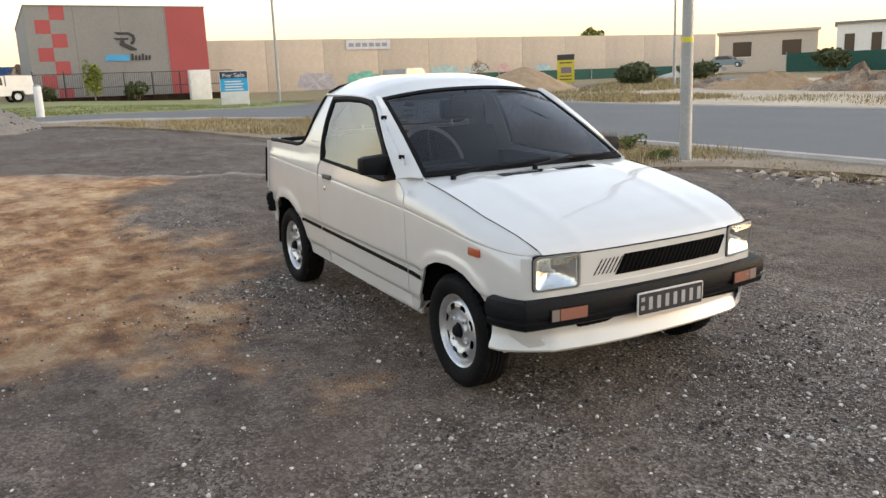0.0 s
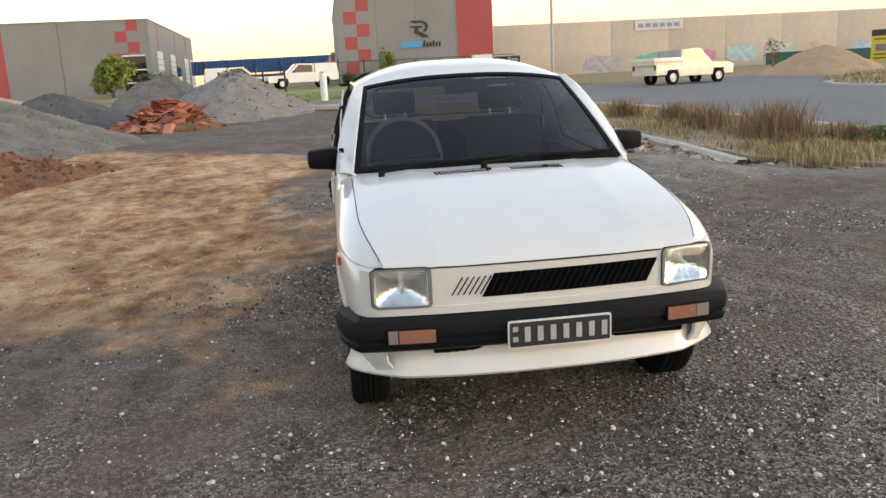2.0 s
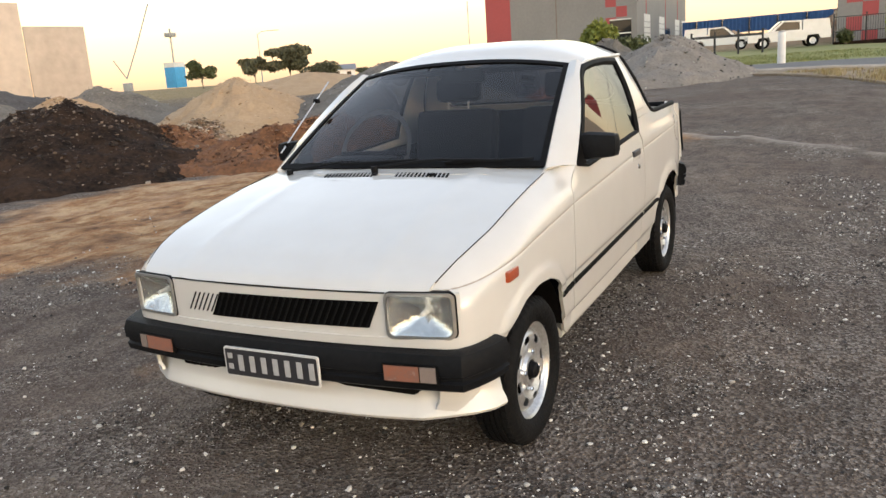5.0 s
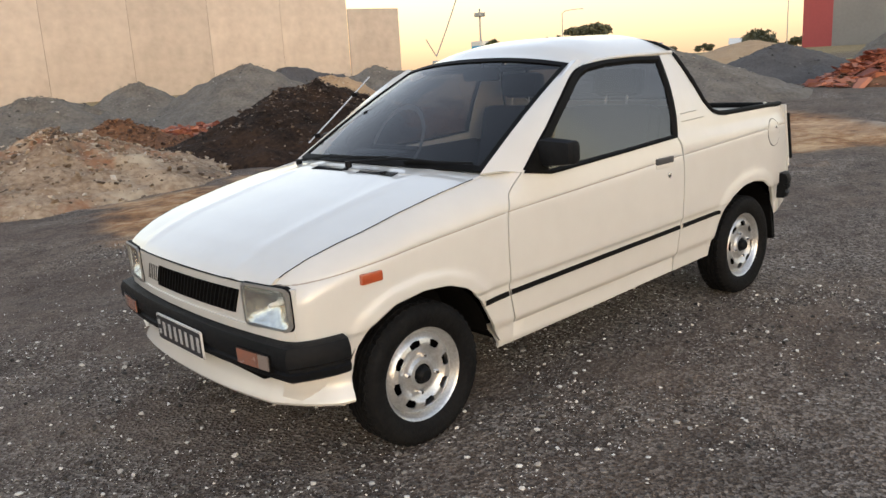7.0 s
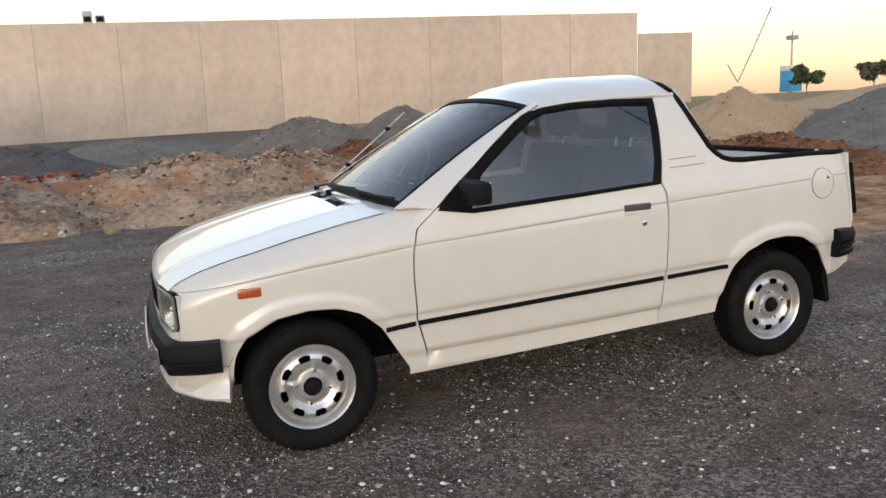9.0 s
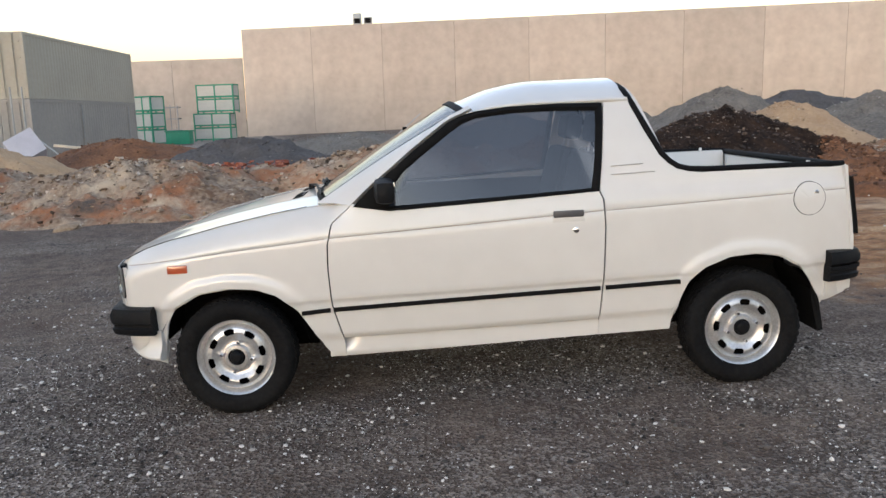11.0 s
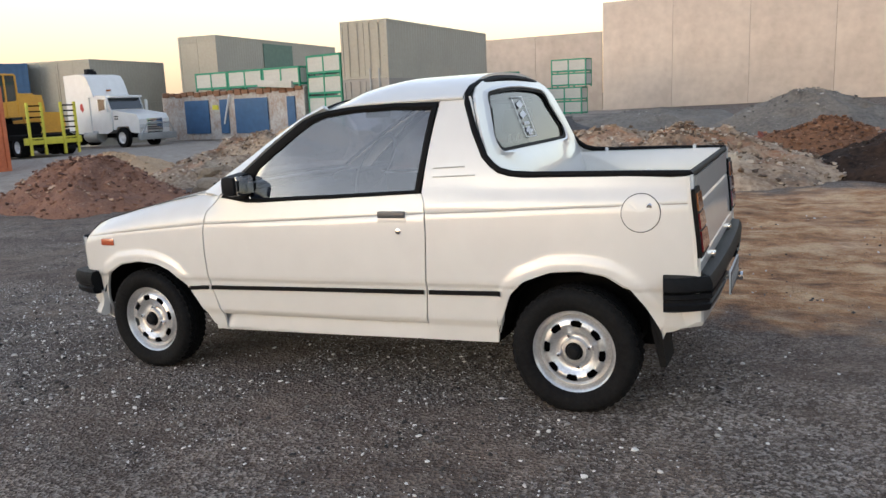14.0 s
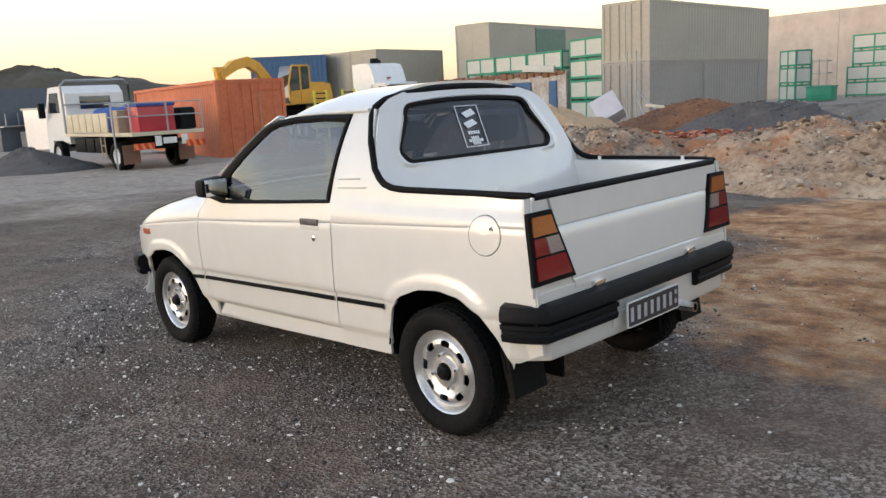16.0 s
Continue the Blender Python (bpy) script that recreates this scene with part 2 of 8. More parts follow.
def clay(x, y):
    """How far the ground is bare orange clay rather than dark gravel, 0 to 1."""
    n = fbm(x, y, 0.5, 3.0) * 0.8 + fbm(x, y, 2.2, 9.0) * 0.5 + fbm(x, y, 7.0, 11.0) * 0.2
    edge_y = -1.62 + 0.34 * np.clip(0.2 - x, 0, 1.2) + 0.08 * np.clip(-1 - x, 0, 4) + 0.16 * np.clip(-x - 5, 0, 9)
    a = (edge_y - y) * 1.3 + n
    b = (0.0 - x + 0.45 * fbm(y, x, 0.9, 21.0)) * 1.2 + 1.0 * n
    c = (y + 6.2) * 1.2 + n
    d = ((x + 8.8) * 0.749 - (y + 1.5) * 0.662) * 1.2 + 0.35 * n
    return float(smooth(0.5 + min(a, b, c, d) * 1.1))


def ridge(x, y):
    """A pale ridge of sand pushed up along the clay's far edge, 0 to 1."""
    s = (x + 8.8) * 0.749 - (y + 1.5) * 0.662 + 0.06 * fbm(x, y, 0.8, 31.0)
    u = (x + 8.8) * 0.662 + (y + 1.5) * 0.749
    return math.exp(-((s / 0.1) ** 2)) * float(smooth(u + 1)) * float(smooth((8 - u) / 2)) * float(smooth(0.75 + fbm(x, y, 0.9, 33.0)))


def grit(x, y):
    """How thickly loose stones lie on the packed brown soil, 0 to 1."""
    # darker patch by the right front wheel: fewer stones, more soil
    bare = 0.75 * math.exp(-(((x - 1.2) ** 2) / 3.5 + ((y + 2.6) ** 2) / 2.5))
    return float(smooth(0.52 + 1.15 * fbm(x, y, 0.75, 14.0) + 0.5 * fbm(x, y, 2.4, 15.0) - bare))


def ground_material():
    m = bpy.data.materials.new("gravel_and_clay")
    m.use_nodes = True
    n, l = m.node_tree.nodes, m.node_tree.links
    b = n["Principled BSDF"]
    b.inputs["Roughness"].default_value = 0.9
    b.inputs["Specular IOR Level"].default_value = 0.25
    co = n.new("ShaderNodeTexCoord")

    def tex(kind, scale, **kw):
        t = n.new("ShaderNodeTex" + kind)
        l.new(co.outputs["Object"], t.inputs["Vector"])
        t.inputs["Scale"].default_value = scale
        for k, v in kw.items():
            t.inputs[k].default_value = v
        return t

    def ramp(src, *stops):
        r = n.new("ShaderNodeValToRGB")
        while len(r.color_ramp.elements) < len(stops):
            r.color_ramp.elements.new(0.5)
        for e, (pos, col) in zip(r.color_ramp.elements, stops):
            e.position, e.color = pos, (*col, 1)
        l.new(src, r.inputs["Fac"])
        return r.outputs["Color"]

    def blend(fac, a, c, kind="MIX"):
        x = n.new("ShaderNodeMix")
        x.data_type, x.blend_type = "RGBA", kind
        for s, v in (("Factor", fac), ("A", a), ("B", c)):
            if isinstance(v, (int, float)):
                x.inputs[s].default_value = v
            elif isinstance(v, tuple):
                x.inputs[s].default_value = (*v, 1)
            else:
                l.new(v, x.inputs[s])
        return x.outputs["Result"]

    stones = tex("Voronoi", 75.0)
    grains = tex("Voronoi", 190.0)
    blotch = tex("Noise", 0.9, Detail=6, Roughness=0.62)
    mid = tex("Noise", 6.0, Detail=5, Roughness=0.6)
    fine = tex("Noise", 45.0, Detail=3)
    turn = n.new("ShaderNodeMapping")
    turn.inputs["Rotation"].default_value = (0, 0, radians(-24))
    turn.inputs["Scale"].default_value = (0.9, 1.9, 1)
    l.new(co.outputs["Object"], turn.inputs["Vector"])
    streak = n.new("ShaderNodeTexNoise")
    streak.inputs["Scale"].default_value, streak.inputs["Detail"].default_value, streak.inputs["Roughness"].default_value = 1.5, 9, 0.72
    l.new(turn.outputs["Vector"], streak.inputs["Vector"])
    g = ramp(stones.outputs["Color"], (0.26, (0.010, 0.008, 0.007)), (0.44, (0.075, 0.059, 0.047)), (0.58, (0.21, 0.175, 0.143)), (0.73, (0.66, 0.61, 0.55)))
    g2 = ramp(grains.outputs["Color"], (0.26, (0.008, 0.007, 0.006)), (0.48, (0.09, 0.072, 0.058)), (0.7, (0.48, 0.42, 0.36)))
    g = blend(0.5, g, g2)
    g = blend(0.75, g, ramp(streak.outputs["Fac"], (0.38, (0.36, 0.33, 0.31)), (0.62, (1.02, 0.98, 0.95))), "MULTIPLY")
    soil = ramp(mid.outputs["Fac"], (0.3, (0.07, 0.048, 0.036)), (0.7, (0.24, 0.18, 0.135)))
    dusty = ramp(blotch.outputs["Fac"], (0.42, (0, 0, 0)), (0.64, (0.45, 0.45, 0.45)))
    thick = n.new("ShaderNodeAttribute")
    thick.attribute_name = "grit"
    g = blend(0.22, g, soil)
    packed = blend(0.5, soil, g)
    g = blend(thick.outputs["Fac"], packed, g)
    g = blend(blend(0.5, dusty, (0, 0, 0)), g, soil)
    c1 = ramp(blend(0.6, mid.outputs["Fac"], streak.outputs["Fac"]), (0.38, (0.15, 0.077, 0.041)), (0.48, (0.44, 0.23, 0.105)), (0.58, (0.66, 0.455, 0.265)))
    c2 = ramp(blotch.outputs["Fac"], (0.35, (0.74, 0.68, 0.62)), (0.65, (1.2, 1.18, 1.12)))
    c1 = blend(0.8, c1, c2, "MULTIPLY")
    c1 = blend(ramp(fine.outputs["Fac"], (0.35, (0.0, 0.0, 0.0)), (0.7, (0.35, 0.35, 0.35))), c1, (0.10, 0.062, 0.04))
    broad = tex("Noise", 0.55, Detail=7, Roughness=0.68)
    c1 = blend(ramp(broad.outputs["Fac"], (0.5, (0.0, 0.0, 0.0)), (0.62, (0.7, 0.7, 0.7))), c1, blend(0.5, c1, (0.7, 0.5, 0.33)))
    c1 = blend(ramp(broad.outputs["Fac"], (0.36, (0.75, 0.75, 0.75)), (0.46, (0.0, 0.0, 0.0))), c1, blend(0.5, c1, (0.14, 0.085, 0.055)))
    g = blend(ramp(broad.outputs["Fac"], (0.42, (0.75, 0.75, 0.75)), (0.58, (0.0, 0.0, 0.0))), g, blend(0.45, g, (0.085, 0.056, 0.044)))
    att = n.new("ShaderNodeAttribute")
    att.attribute_name = "clay"
    far = n.new("ShaderNodeAttribute")
    far.attribute_name = "far_grass"
    grass = ramp(mid.outputs["Fac"], (0.3, (0.16, 0.12, 0.055)), (0.55, (0.33, 0.25, 0.13)), (0.75, (0.45, 0.36, 0.2)))
    col = blend(att.outputs["Fac"], g, c1)
    col = blend(far.outputs["Fac"], col, grass)
    dust = n.new("ShaderNodeAttribute")
    dust.attribute_name = "dust"
    pale = ramp(blend(0.5, mid.outputs["Fac"], streak.outputs["Fac"]), (0.35, (0.24, 0.2, 0.165)), (0.6, (0.46, 0.405, 0.34)))
    col = blend(dust.outputs["Fac"], col, pale)
    l.new(col, b.inputs["Base Color"])
    bump = n.new("ShaderNodeBump")
    bump.inputs["Strength"].default_value, bump.inputs["Distance"].default_value = 1.0, 0.03
    h = blend(0.5, stones.outputs["Distance"], fine.outputs["Fac"])
    l.new(h, bump.inputs["Height"])
    l.new(bump.outputs["Normal"], b.inputs["Normal"])
    return m


def build_ground():
    rr = [0.0] + list(np.geomspace(0.25, 30, 240)) + list(np.geomspace(31, 2600, 70))
    na = 380
    bm = bmesh.new()
    lay, grs, dst, grt = (bm.verts.layers.float.new(k) for k in ("clay", "far_grass", "dust", "grit"))
    rings = []
    for i, r in enumerate(rr):
        ring = []
        for k in range(na if i else 1):
            a = 2 * math.pi * k / na
            x, y = -1.0 + r * math.cos(a), -0.5 + r * math.sin(a)
            z = float(ground(x, y))
            near = math.exp(-(((x * x) / 9 + (y * y) / 3)))
            z += (fbm(x, y, 0.35, 5.0) * 0.05 + fbm(x, y, 1.6, 2.0) * 0.018) * (1 - near) * min(1, 60 / (r + 20))
            c = clay(x, y) if r < 60 else 0.0
            if c > 0 and r < 40:
                z += fbm(x, y * 2.5, 1.2, 7.0) * 0.02 * c
            edge = ridge(x, y) if r < 16 else 0.0
            if 1.5 < r < 18:
                z += fbm(x, y, 4.5, 8.0) * 0.012 * (1 - near)
            v = bm.verts.new((x, y, z + 0.04 * edge))
            v[lay] = c
            v[grt] = grit(x, y) if r < 30 else 0.6
            v[dst] = 0.85 * float(smooth(((x - 9) * 0.25 + min(0, (-2.0 - y)) * 0.4 + fbm(x, y, 0.25, 6.0) * 0.8))) if r < 90 else 0.0
            strewn = 0.65 * float(smooth((y - 1.6) / 2.6)) * float(smooth((-2.8 - x) / 3)) * float(smooth(0.55 + 0.9 * fbm(x, y, 0.7, 23.0))) if r < 26 and y < 6 else 0.0
            v[dst] = max(v[dst], 0.9 * edge, strewn)
            v[grs] = float(smooth((r - 34 + fbm(x, y, 0.1, 4.0) * 8) / 20)) if (x < -10 or r > 70) else 0.0
            ring.append(v)
        rings.append(ring)
    for k in range(na):
        bm.faces.new((rings[0][0], rings[1][k], rings[1][(k + 1) % na]))
    for i in range(1, len(rr) - 1):
        a, b = rings[i], rings[i + 1]
        for k in range(na):
            j = (k + 1) % na
            bm.faces.new((a[k], b[k], b[j], a[j]))
    bmesh.ops.recalc_face_normals(bm, faces=bm.faces)
    ob = part("ground", bm, ground_material())
    return tagged(ob, "dark crushed-gravel yard with orange clay wheel tracks", "ground", kind="structure")


build_ground()


def gravel(label, count, small, big, seed, reach, tones, faces=20):
    """Loose stones strewn over the yard as one mesh."""
    rng = np.random.default_rng(seed)
    t = (1 + 5**0.5) / 2
    if faces == 20:
        ico = np.array([(-1, t, 0), (1, t, 0), (-1, -t, 0), (1, -t, 0), (0, -1, t), (0, 1, t), (0, -1, -t), (0, 1, -t), (t, 0, -1), (t, 0, 1), (-t, 0, -1), (-t, 0, 1)]) / 1.9
        tri = np.array([(0, 11, 5), (0, 5, 1), (0, 1, 7), (0, 7, 10), (0, 10, 11), (1, 5, 9), (5, 11, 4), (11, 10, 2), (10, 7, 6), (7, 1, 8), (3, 9, 4), (3, 4, 2), (3, 2, 6), (3, 6, 8), (3, 8, 9), (4, 9, 5), (2, 4, 11), (6, 2, 10), (8, 6, 7), (9, 8, 1)])
    else:
        ico = np.array([(1, 0, 0), (-1, 0, 0), (0, 1, 0), (0, -1, 0), (0, 0, 1), (0, 0, -1)], float)
        tri = np.array([(0, 2, 4), (2, 1, 4), (1, 3, 4), (3, 0, 4), (2, 0, 5), (1, 2, 5), (3, 1, 5), (0, 3, 5)])
    xy = []
    while len(xy) < count:
        p = rng.normal(0, 1, 2) * reach + np.array((-0.3, 0.6))
        if abs(p[0]) > 14 or abs(p[1]) > 12:
            continue
        keep = 0.12 + 0.88 * grit(p[0], p[1])
        if rng.random() < keep * (1 - 0.8 * clay(p[0], p[1])):
            xy.append(p)
    xy = np.array(xy)
    size = small + (big - small) * rng.random(count) ** 5
    v = ico[None] * (1 + rng.uniform(-0.28, 0.28, (count, len(ico), 1)))
    v = v * np.stack([rng.uniform(0.7, 1.3, count), rng.uniform(0.7, 1.3, count), rng.uniform(0.45, 0.85, count)], -1)[:, None]
    a = rng.uniform(0, 2 * np.pi, count)
    c, s = np.cos(a)[:, None], np.sin(a)[:, None]
    v = np.stack([v[..., 0] * c - v[..., 1] * s, v[..., 0] * s + v[..., 1] * c, v[..., 2]], -1) * size[:, None, None]
    z = ground(xy[:, 0], xy[:, 1]) + size * 0.12
    v = v + np.concatenate([xy, z[:, None]], 1)[:, None]
    f = tri[None] + (np.arange(count) * len(ico))[:, None, None]
    me = bpy.data.meshes.new("gravel")
    me.from_pydata(v.reshape(-1, 3).tolist(), [], f.reshape(-1, 3).tolist())
    m = bpy.data.materials.new("gravel_stone")
    m.use_nodes = True
    n, l = m.node_tree.nodes, m.node_tree.links
    geo, ramp = n.new("ShaderNodeNewGeometry"), n.new("ShaderNodeValToRGB")
    while len(ramp.color_ramp.elements) < len(tones):
        ramp.color_ramp.elements.new(0.5)
    for e, (pos, col) in zip(ramp.color_ramp.elements, tones):
        e.position, e.color = pos, (*col, 1)
    l.new(geo.outputs["Random Per Island"], ramp.inputs["Fac"])
    l.new(ramp.outputs["Color"], n["Principled BSDF"].inputs["Base Color"])
    n["Principled BSDF"].inputs["Roughness"].default_value = 0.85
    me.materials.append(m)
    return tagged(new("gravel", me), label, "gravel", kind="stuff")


gravel("loose grey gravel strewn over the yard", 30000, 0.003, 0.012, 3, np.array((3.0, 2.6)), ((0.0, (0.012, 0.01, 0.009)), (0.4, (0.07, 0.06, 0.052)), (0.72, (0.21, 0.185, 0.16)), (0.92, (0.7, 0.66, 0.6))))
gravel("fine grey grit strewn over the yard", 125000, 0.002, 0.0055, 4, np.array((3.0, 2.6)), ((0.0, (0.012, 0.01, 0.009)), (0.4, (0.075, 0.063, 0.054)), (0.72, (0.24, 0.21, 0.18)), (0.92, (0.72, 0.68, 0.62))), 8)


# ---- road, verge and kerbs ----
ASPHALT = mat("asphalt", (0.112, 0.11, 0.108), 0.85, other=(0.15, 0.146, 0.142), scale=0.4, fine=40, bump=0.3, bump_scale=80)
CONCRETE = mat("kerb_concrete", (0.42, 0.38, 0.33), 0.85, other=(0.3, 0.27, 0.23), scale=2, fine=30, bump=0.3)
LAWN = mat("lawn", (0.17, 0.2, 0.06), 0.95, other=(0.28, 0.25, 0.1), scale=0.6, fine=9, bump=0.6, bump_scale=14)


def flat_strip(name, outline, lift, material, label, category, kind="structure", step=1.5):
    """A level sheet laid over the ground inside an outline, with a skirt round its edge."""
    bm = bmesh.new()
    bm.faces.new([bm.verts.new((x, y, 0)) for x, y in outline])
    bmesh.ops.triangulate(bm, faces=bm.faces[:])
    for _ in range(5):
        long = [e for e in bm.edges if e.calc_length() > step * 2.5]
        if not long:
            break
        bmesh.ops.subdivide_edges(bm, edges=long, cuts=1)
        bmesh.ops.triangulate(bm, faces=[f for f in bm.faces if len(f.verts) > 3])
    for v in bm.verts:
        v.co.z = float(ground(v.co.x, v.co.y)) + lift
    rim = [e for e in bm.edges if e.is_boundary]
    ext = bmesh.ops.extrude_edge_only(bm, edges=rim)
    for v in ext["geom"]:
        if isinstance(v, bmesh.types.BMVert):
            v.co.z -= 0.25
    bmesh.ops.recalc_face_normals(bm, faces=bm.faces)
    return tagged(part(name, bm, material), label, category, kind=kind)


ROAD = [(40, 9.6), (-6, 9.2), (-12, 8.8), (-17, 8.9), (-20, 8.4), (-22.4, 6.8), (-23.8, 4.0), (-24.3, 0), (-24.8, -4), (-25.5, -12), (-30, -12), (-30, 1), (-34, 7), (-38, 14), (-42, 26), (-60, 60), (-49, 64), (-36, 36), (-30.5, 24), (-28.5, 21), (-26, 19.8), (-19, 20.2), (-10, 21.5), (40, 24)]
flat_strip("road", ROAD, 0.075, ASPHALT, "smooth grey asphalt side road", "road")


def kerb(name, path, label, w=0.3, h=0.13):
    pts = [Vector((*p, 0)) for p in path]
    rows = []
    for i, p in enumerate(pts):
        t = (pts[min(i + 1, len(pts) - 1)] - pts[max(i - 1, 0)]).normalized()
        s = Vector((-t.y, t.x, 0))
        z = float(ground(p.x, p.y))
        row = []
        for o, dz in ((-w / 2, -0.2), (-w / 2, h - 0.02), (-w / 2 + 0.03, h), (w / 2 - 0.05, h), (w / 2, h - 0.05), (w / 2, -0.2)):
            q = p + s * o
            row.append((q.x, q.y, z + dz))
        rows.append(row)
    bm = sheet(rows)
    bmesh.ops.recalc_face_normals(bm, faces=bm.faces)
    return tagged(part(name, bm, CONCRETE), label, "kerb", kind="structure")


def dense(path, step=1.0):
    out = []
    for (x0, y0), (x1, y1) in zip(path, path[1:]):
        n = max(1, int(math.hypot(x1 - x0, y1 - y0) / step))
        out += [(x0 + (x1 - x0) * k / n, y0 + (y1 - y0) * k / n) for k in range(n)]
    return out + [path[-1]]


kerb("kerb_near", dense([(40, 9.6), (-6, 9.2), (-12, 8.8), (-17, 8.9), (-20, 8.4), (-22.4, 6.8), (-23.8, 4.0), (-24.3, 0), (-24.8, -4)]), "pale concrete kerb along the road verge")
kerb("kerb_far", dense([(40, 24), (-10, 21.5), (-19, 20.2), (-26, 19.8), (-28.5, 21), (-30.5, 24), (-36, 36), (-49, 64)]), "pale concrete kerb round the road corner")
kerb("yard_edging", dense([(-5.5, 4.6), (-8, 4.85), (-15.5, 4.9)]), "flush pale concrete edging of the yard", 0.22, 0.05)
flat_strip("lawn_strip", [(-30.6, -12), (-30.6, 1), (-34.6, 7), (-38, 13), (-44, 13), (-60, 13), (-60, -12)], 0.05, LAWN, "strip of short green grass beside the road", "grass")
flat_strip("sandy_lot", [(40, 24.3), (-10, 21.8), (-19, 20.5), (-26, 20.1), (-28.2, 21.3), (-30.2, 24.2), (-35.7, 36.2), (-45, 58), (40, 60)], 0.06, mat("pale_sandy_lot", (0.58, 0.48, 0.36), 0.95, other=(0.40, 0.31, 0.2), scale=0.35, fine=5, bump=0.5, bump_scale=10), "bare sandy building lot beyond the kerb", "ground")

# ---- the long tilt-up wall behind the heaps ----
WALL = mat("tilt_up_concrete", (0.55, 0.465, 0.385), 0.85, other=(0.44, 0.365, 0.30), scale=0.3, fine=1.5, amount=0.5, bump=0.08, bump_scale=8, rand=0.1)


def tilt_wall(name, a, b, z0, z1, n, label, material, t=0.18):
    """A straight wall of n concrete panels between two plan points, with open joints."""
    base = thing(name, label, "wall", kind="structure")
    ax, bx = Vector((*a, 0)), Vector((*b, 0))
    d = (bx - ax) / n
    turn = math.degrees(math.atan2(d.y, d.x))
    for k in range(n):
        p = ax + d * k
        ob = part("wall_panel", boxes((0.012, d.length - 0.012, -t / 2, t / 2, z0, z1), bevel=0.012), material, base)
        ob.matrix_basis = pose(p.x, p.y, 0, 0, 0, turn)
    back = part("joint_backing", boxes((0.05, (bx - ax).length - 0.05, -t / 2 + 0.03, t / 2 - 0.03, z0, z1 - 0.1)), DARK_JOINT, base)
    back.matrix_basis = pose(ax.x, ax.y, 0, 0, 0, turn)
    return base


DARK_JOINT = mat("joint_filler", (0.2, 0.16, 0.13), 0.9)
tilt_wall("wall_south", (14.6, -66.5), (-39.5, -56.8), -0.6, 8.75, 9, "long tan tilt-up concrete warehouse wall with panel joints", WALL)
tilt_wall("wall_south_step", (-39.6, -56.8), (-44.5, -55.8), -0.6, 6.98, 1, "lower tan concrete end panel of the warehouse wall", WALL)
tilt_wall("wall_low", (52, -70), (14.7, -66.6), -1.2, 6.4, 6, "lower tan concrete boundary wall behind the containers", WALL)

# ---- stacked containers ----
OLIVE = mat("container_olive", (0.375, 0.35, 0.285), 0.6, other=(0.33, 0.305, 0.245), scale=0.5, fine=6)
GREY_BLUE = mat("container_grey", (0.305, 0.285, 0.255), 0.6, other=(0.255, 0.24, 0.22), scale=0.5, fine=6)
RUST_ORANGE = mat("container_rust_orange", (0.56, 0.16, 0.06), 0.65, other=(0.44, 0.115, 0.045), scale=1.2, fine=9)
BLUE_BOX = mat("container_blue", (0.05, 0.12, 0.24), 0.55, other=(0.04, 0.09, 0.18))


def corrugated(length, height, depth=0.013, pitch=0.28, t=0.01):
    """A corrugated steel wall along x, from z = 0 up, facing -y."""
    xs, n = [], int(length / pitch)
    p = length / n
    rows = []
    for k in range(n):
        for f, o in ((0.0, 0), (0.26, 0), (0.5, 1), (0.76, 1)):
            xs.append((k * p + f * p, o * depth))
    xs.append((length, 0))
    rows = [[(x, y, z) for z in (0, height)] for x, y in xs]
    return shell(sheet(rows), t)


def container(label, m, material, length=12.19, height=2.59, width=2.44, group="", bars=True):
    """A steel shipping container: corner at the origin, length along x, width along y."""
    ob = thing("shipping_container", label, "container", m, group)
    f = 0.12
    part("side_wall", moved(corrugated(length - 2 * f, height - 2 * f), Matrix.Translation((f, 0.03, f))), material, ob, smooth=False)
    part("side_wall", moved(corrugated(length - 2 * f, height - 2 * f), Matrix.Translation((f, width - 0.075, f))), material, ob, smooth=False)
    part("end_wall", moved(corrugated(width - 2 * f, height - 2 * f), Matrix.Translation((length - 0.04, f, f)) @ Matrix.Rotation(math.pi / 2, 4, "Z")), material, ob, smooth=False)
    part("roof", boxes((f, length - f, f, width - f, height - 0.06, height - 0.02)), material, ob)
    rails = bmesh.new()
    for x in (0, length - f):
        for y in (0, width - f):
            box(rails, x, x + f, y, y + f, 0, height, 0.01)
    for z in (0, height - f):
        for y in (0, width - f):
            box(rails, f, length - f, y, y + f, z, z + f)
        for x in (0, length - f):
            box(rails, x, x + f, f, width - f, z, z + f)
    part("corner_frame", rails, material, ob)
    for k in range(2):
        y0 = f + k * (width / 2 - f)
        d = part("container_door", boxes((0.03, 0.08, y0 + 0.01, y0 + width / 2 - f - 0.01, f, height - f)), material, ob)
        for j in range(4):
            z = f + 0.25 + j * (height - 2 * f - 0.5) / 3
            part("door_rib", boxes((0.0, 0.03, y0 + 0.06, y0 + width / 2 - f - 0.06, z - 0.02, z + 0.02)), material, d)
        if bars:
            for j in (0.28, 0.72):
                y = y0 + (width / 2 - f) * j
                part("lock_rod", tube([(-0.02, y, f), (-0.02, y, height - f)], 0.02, 6), material, d)
    return ob


YARD = float(ground(15.5, -30))
for z, col, lab in ((YARD + 2.6, OLIVE, "olive-grey shipping container stacked on another"), (YARD, GREY_BLUE, "grey shipping container under an olive one")):
    container(lab, pose(15.5, -28.8, z, 0, 0, -90), col, group="yard containers")

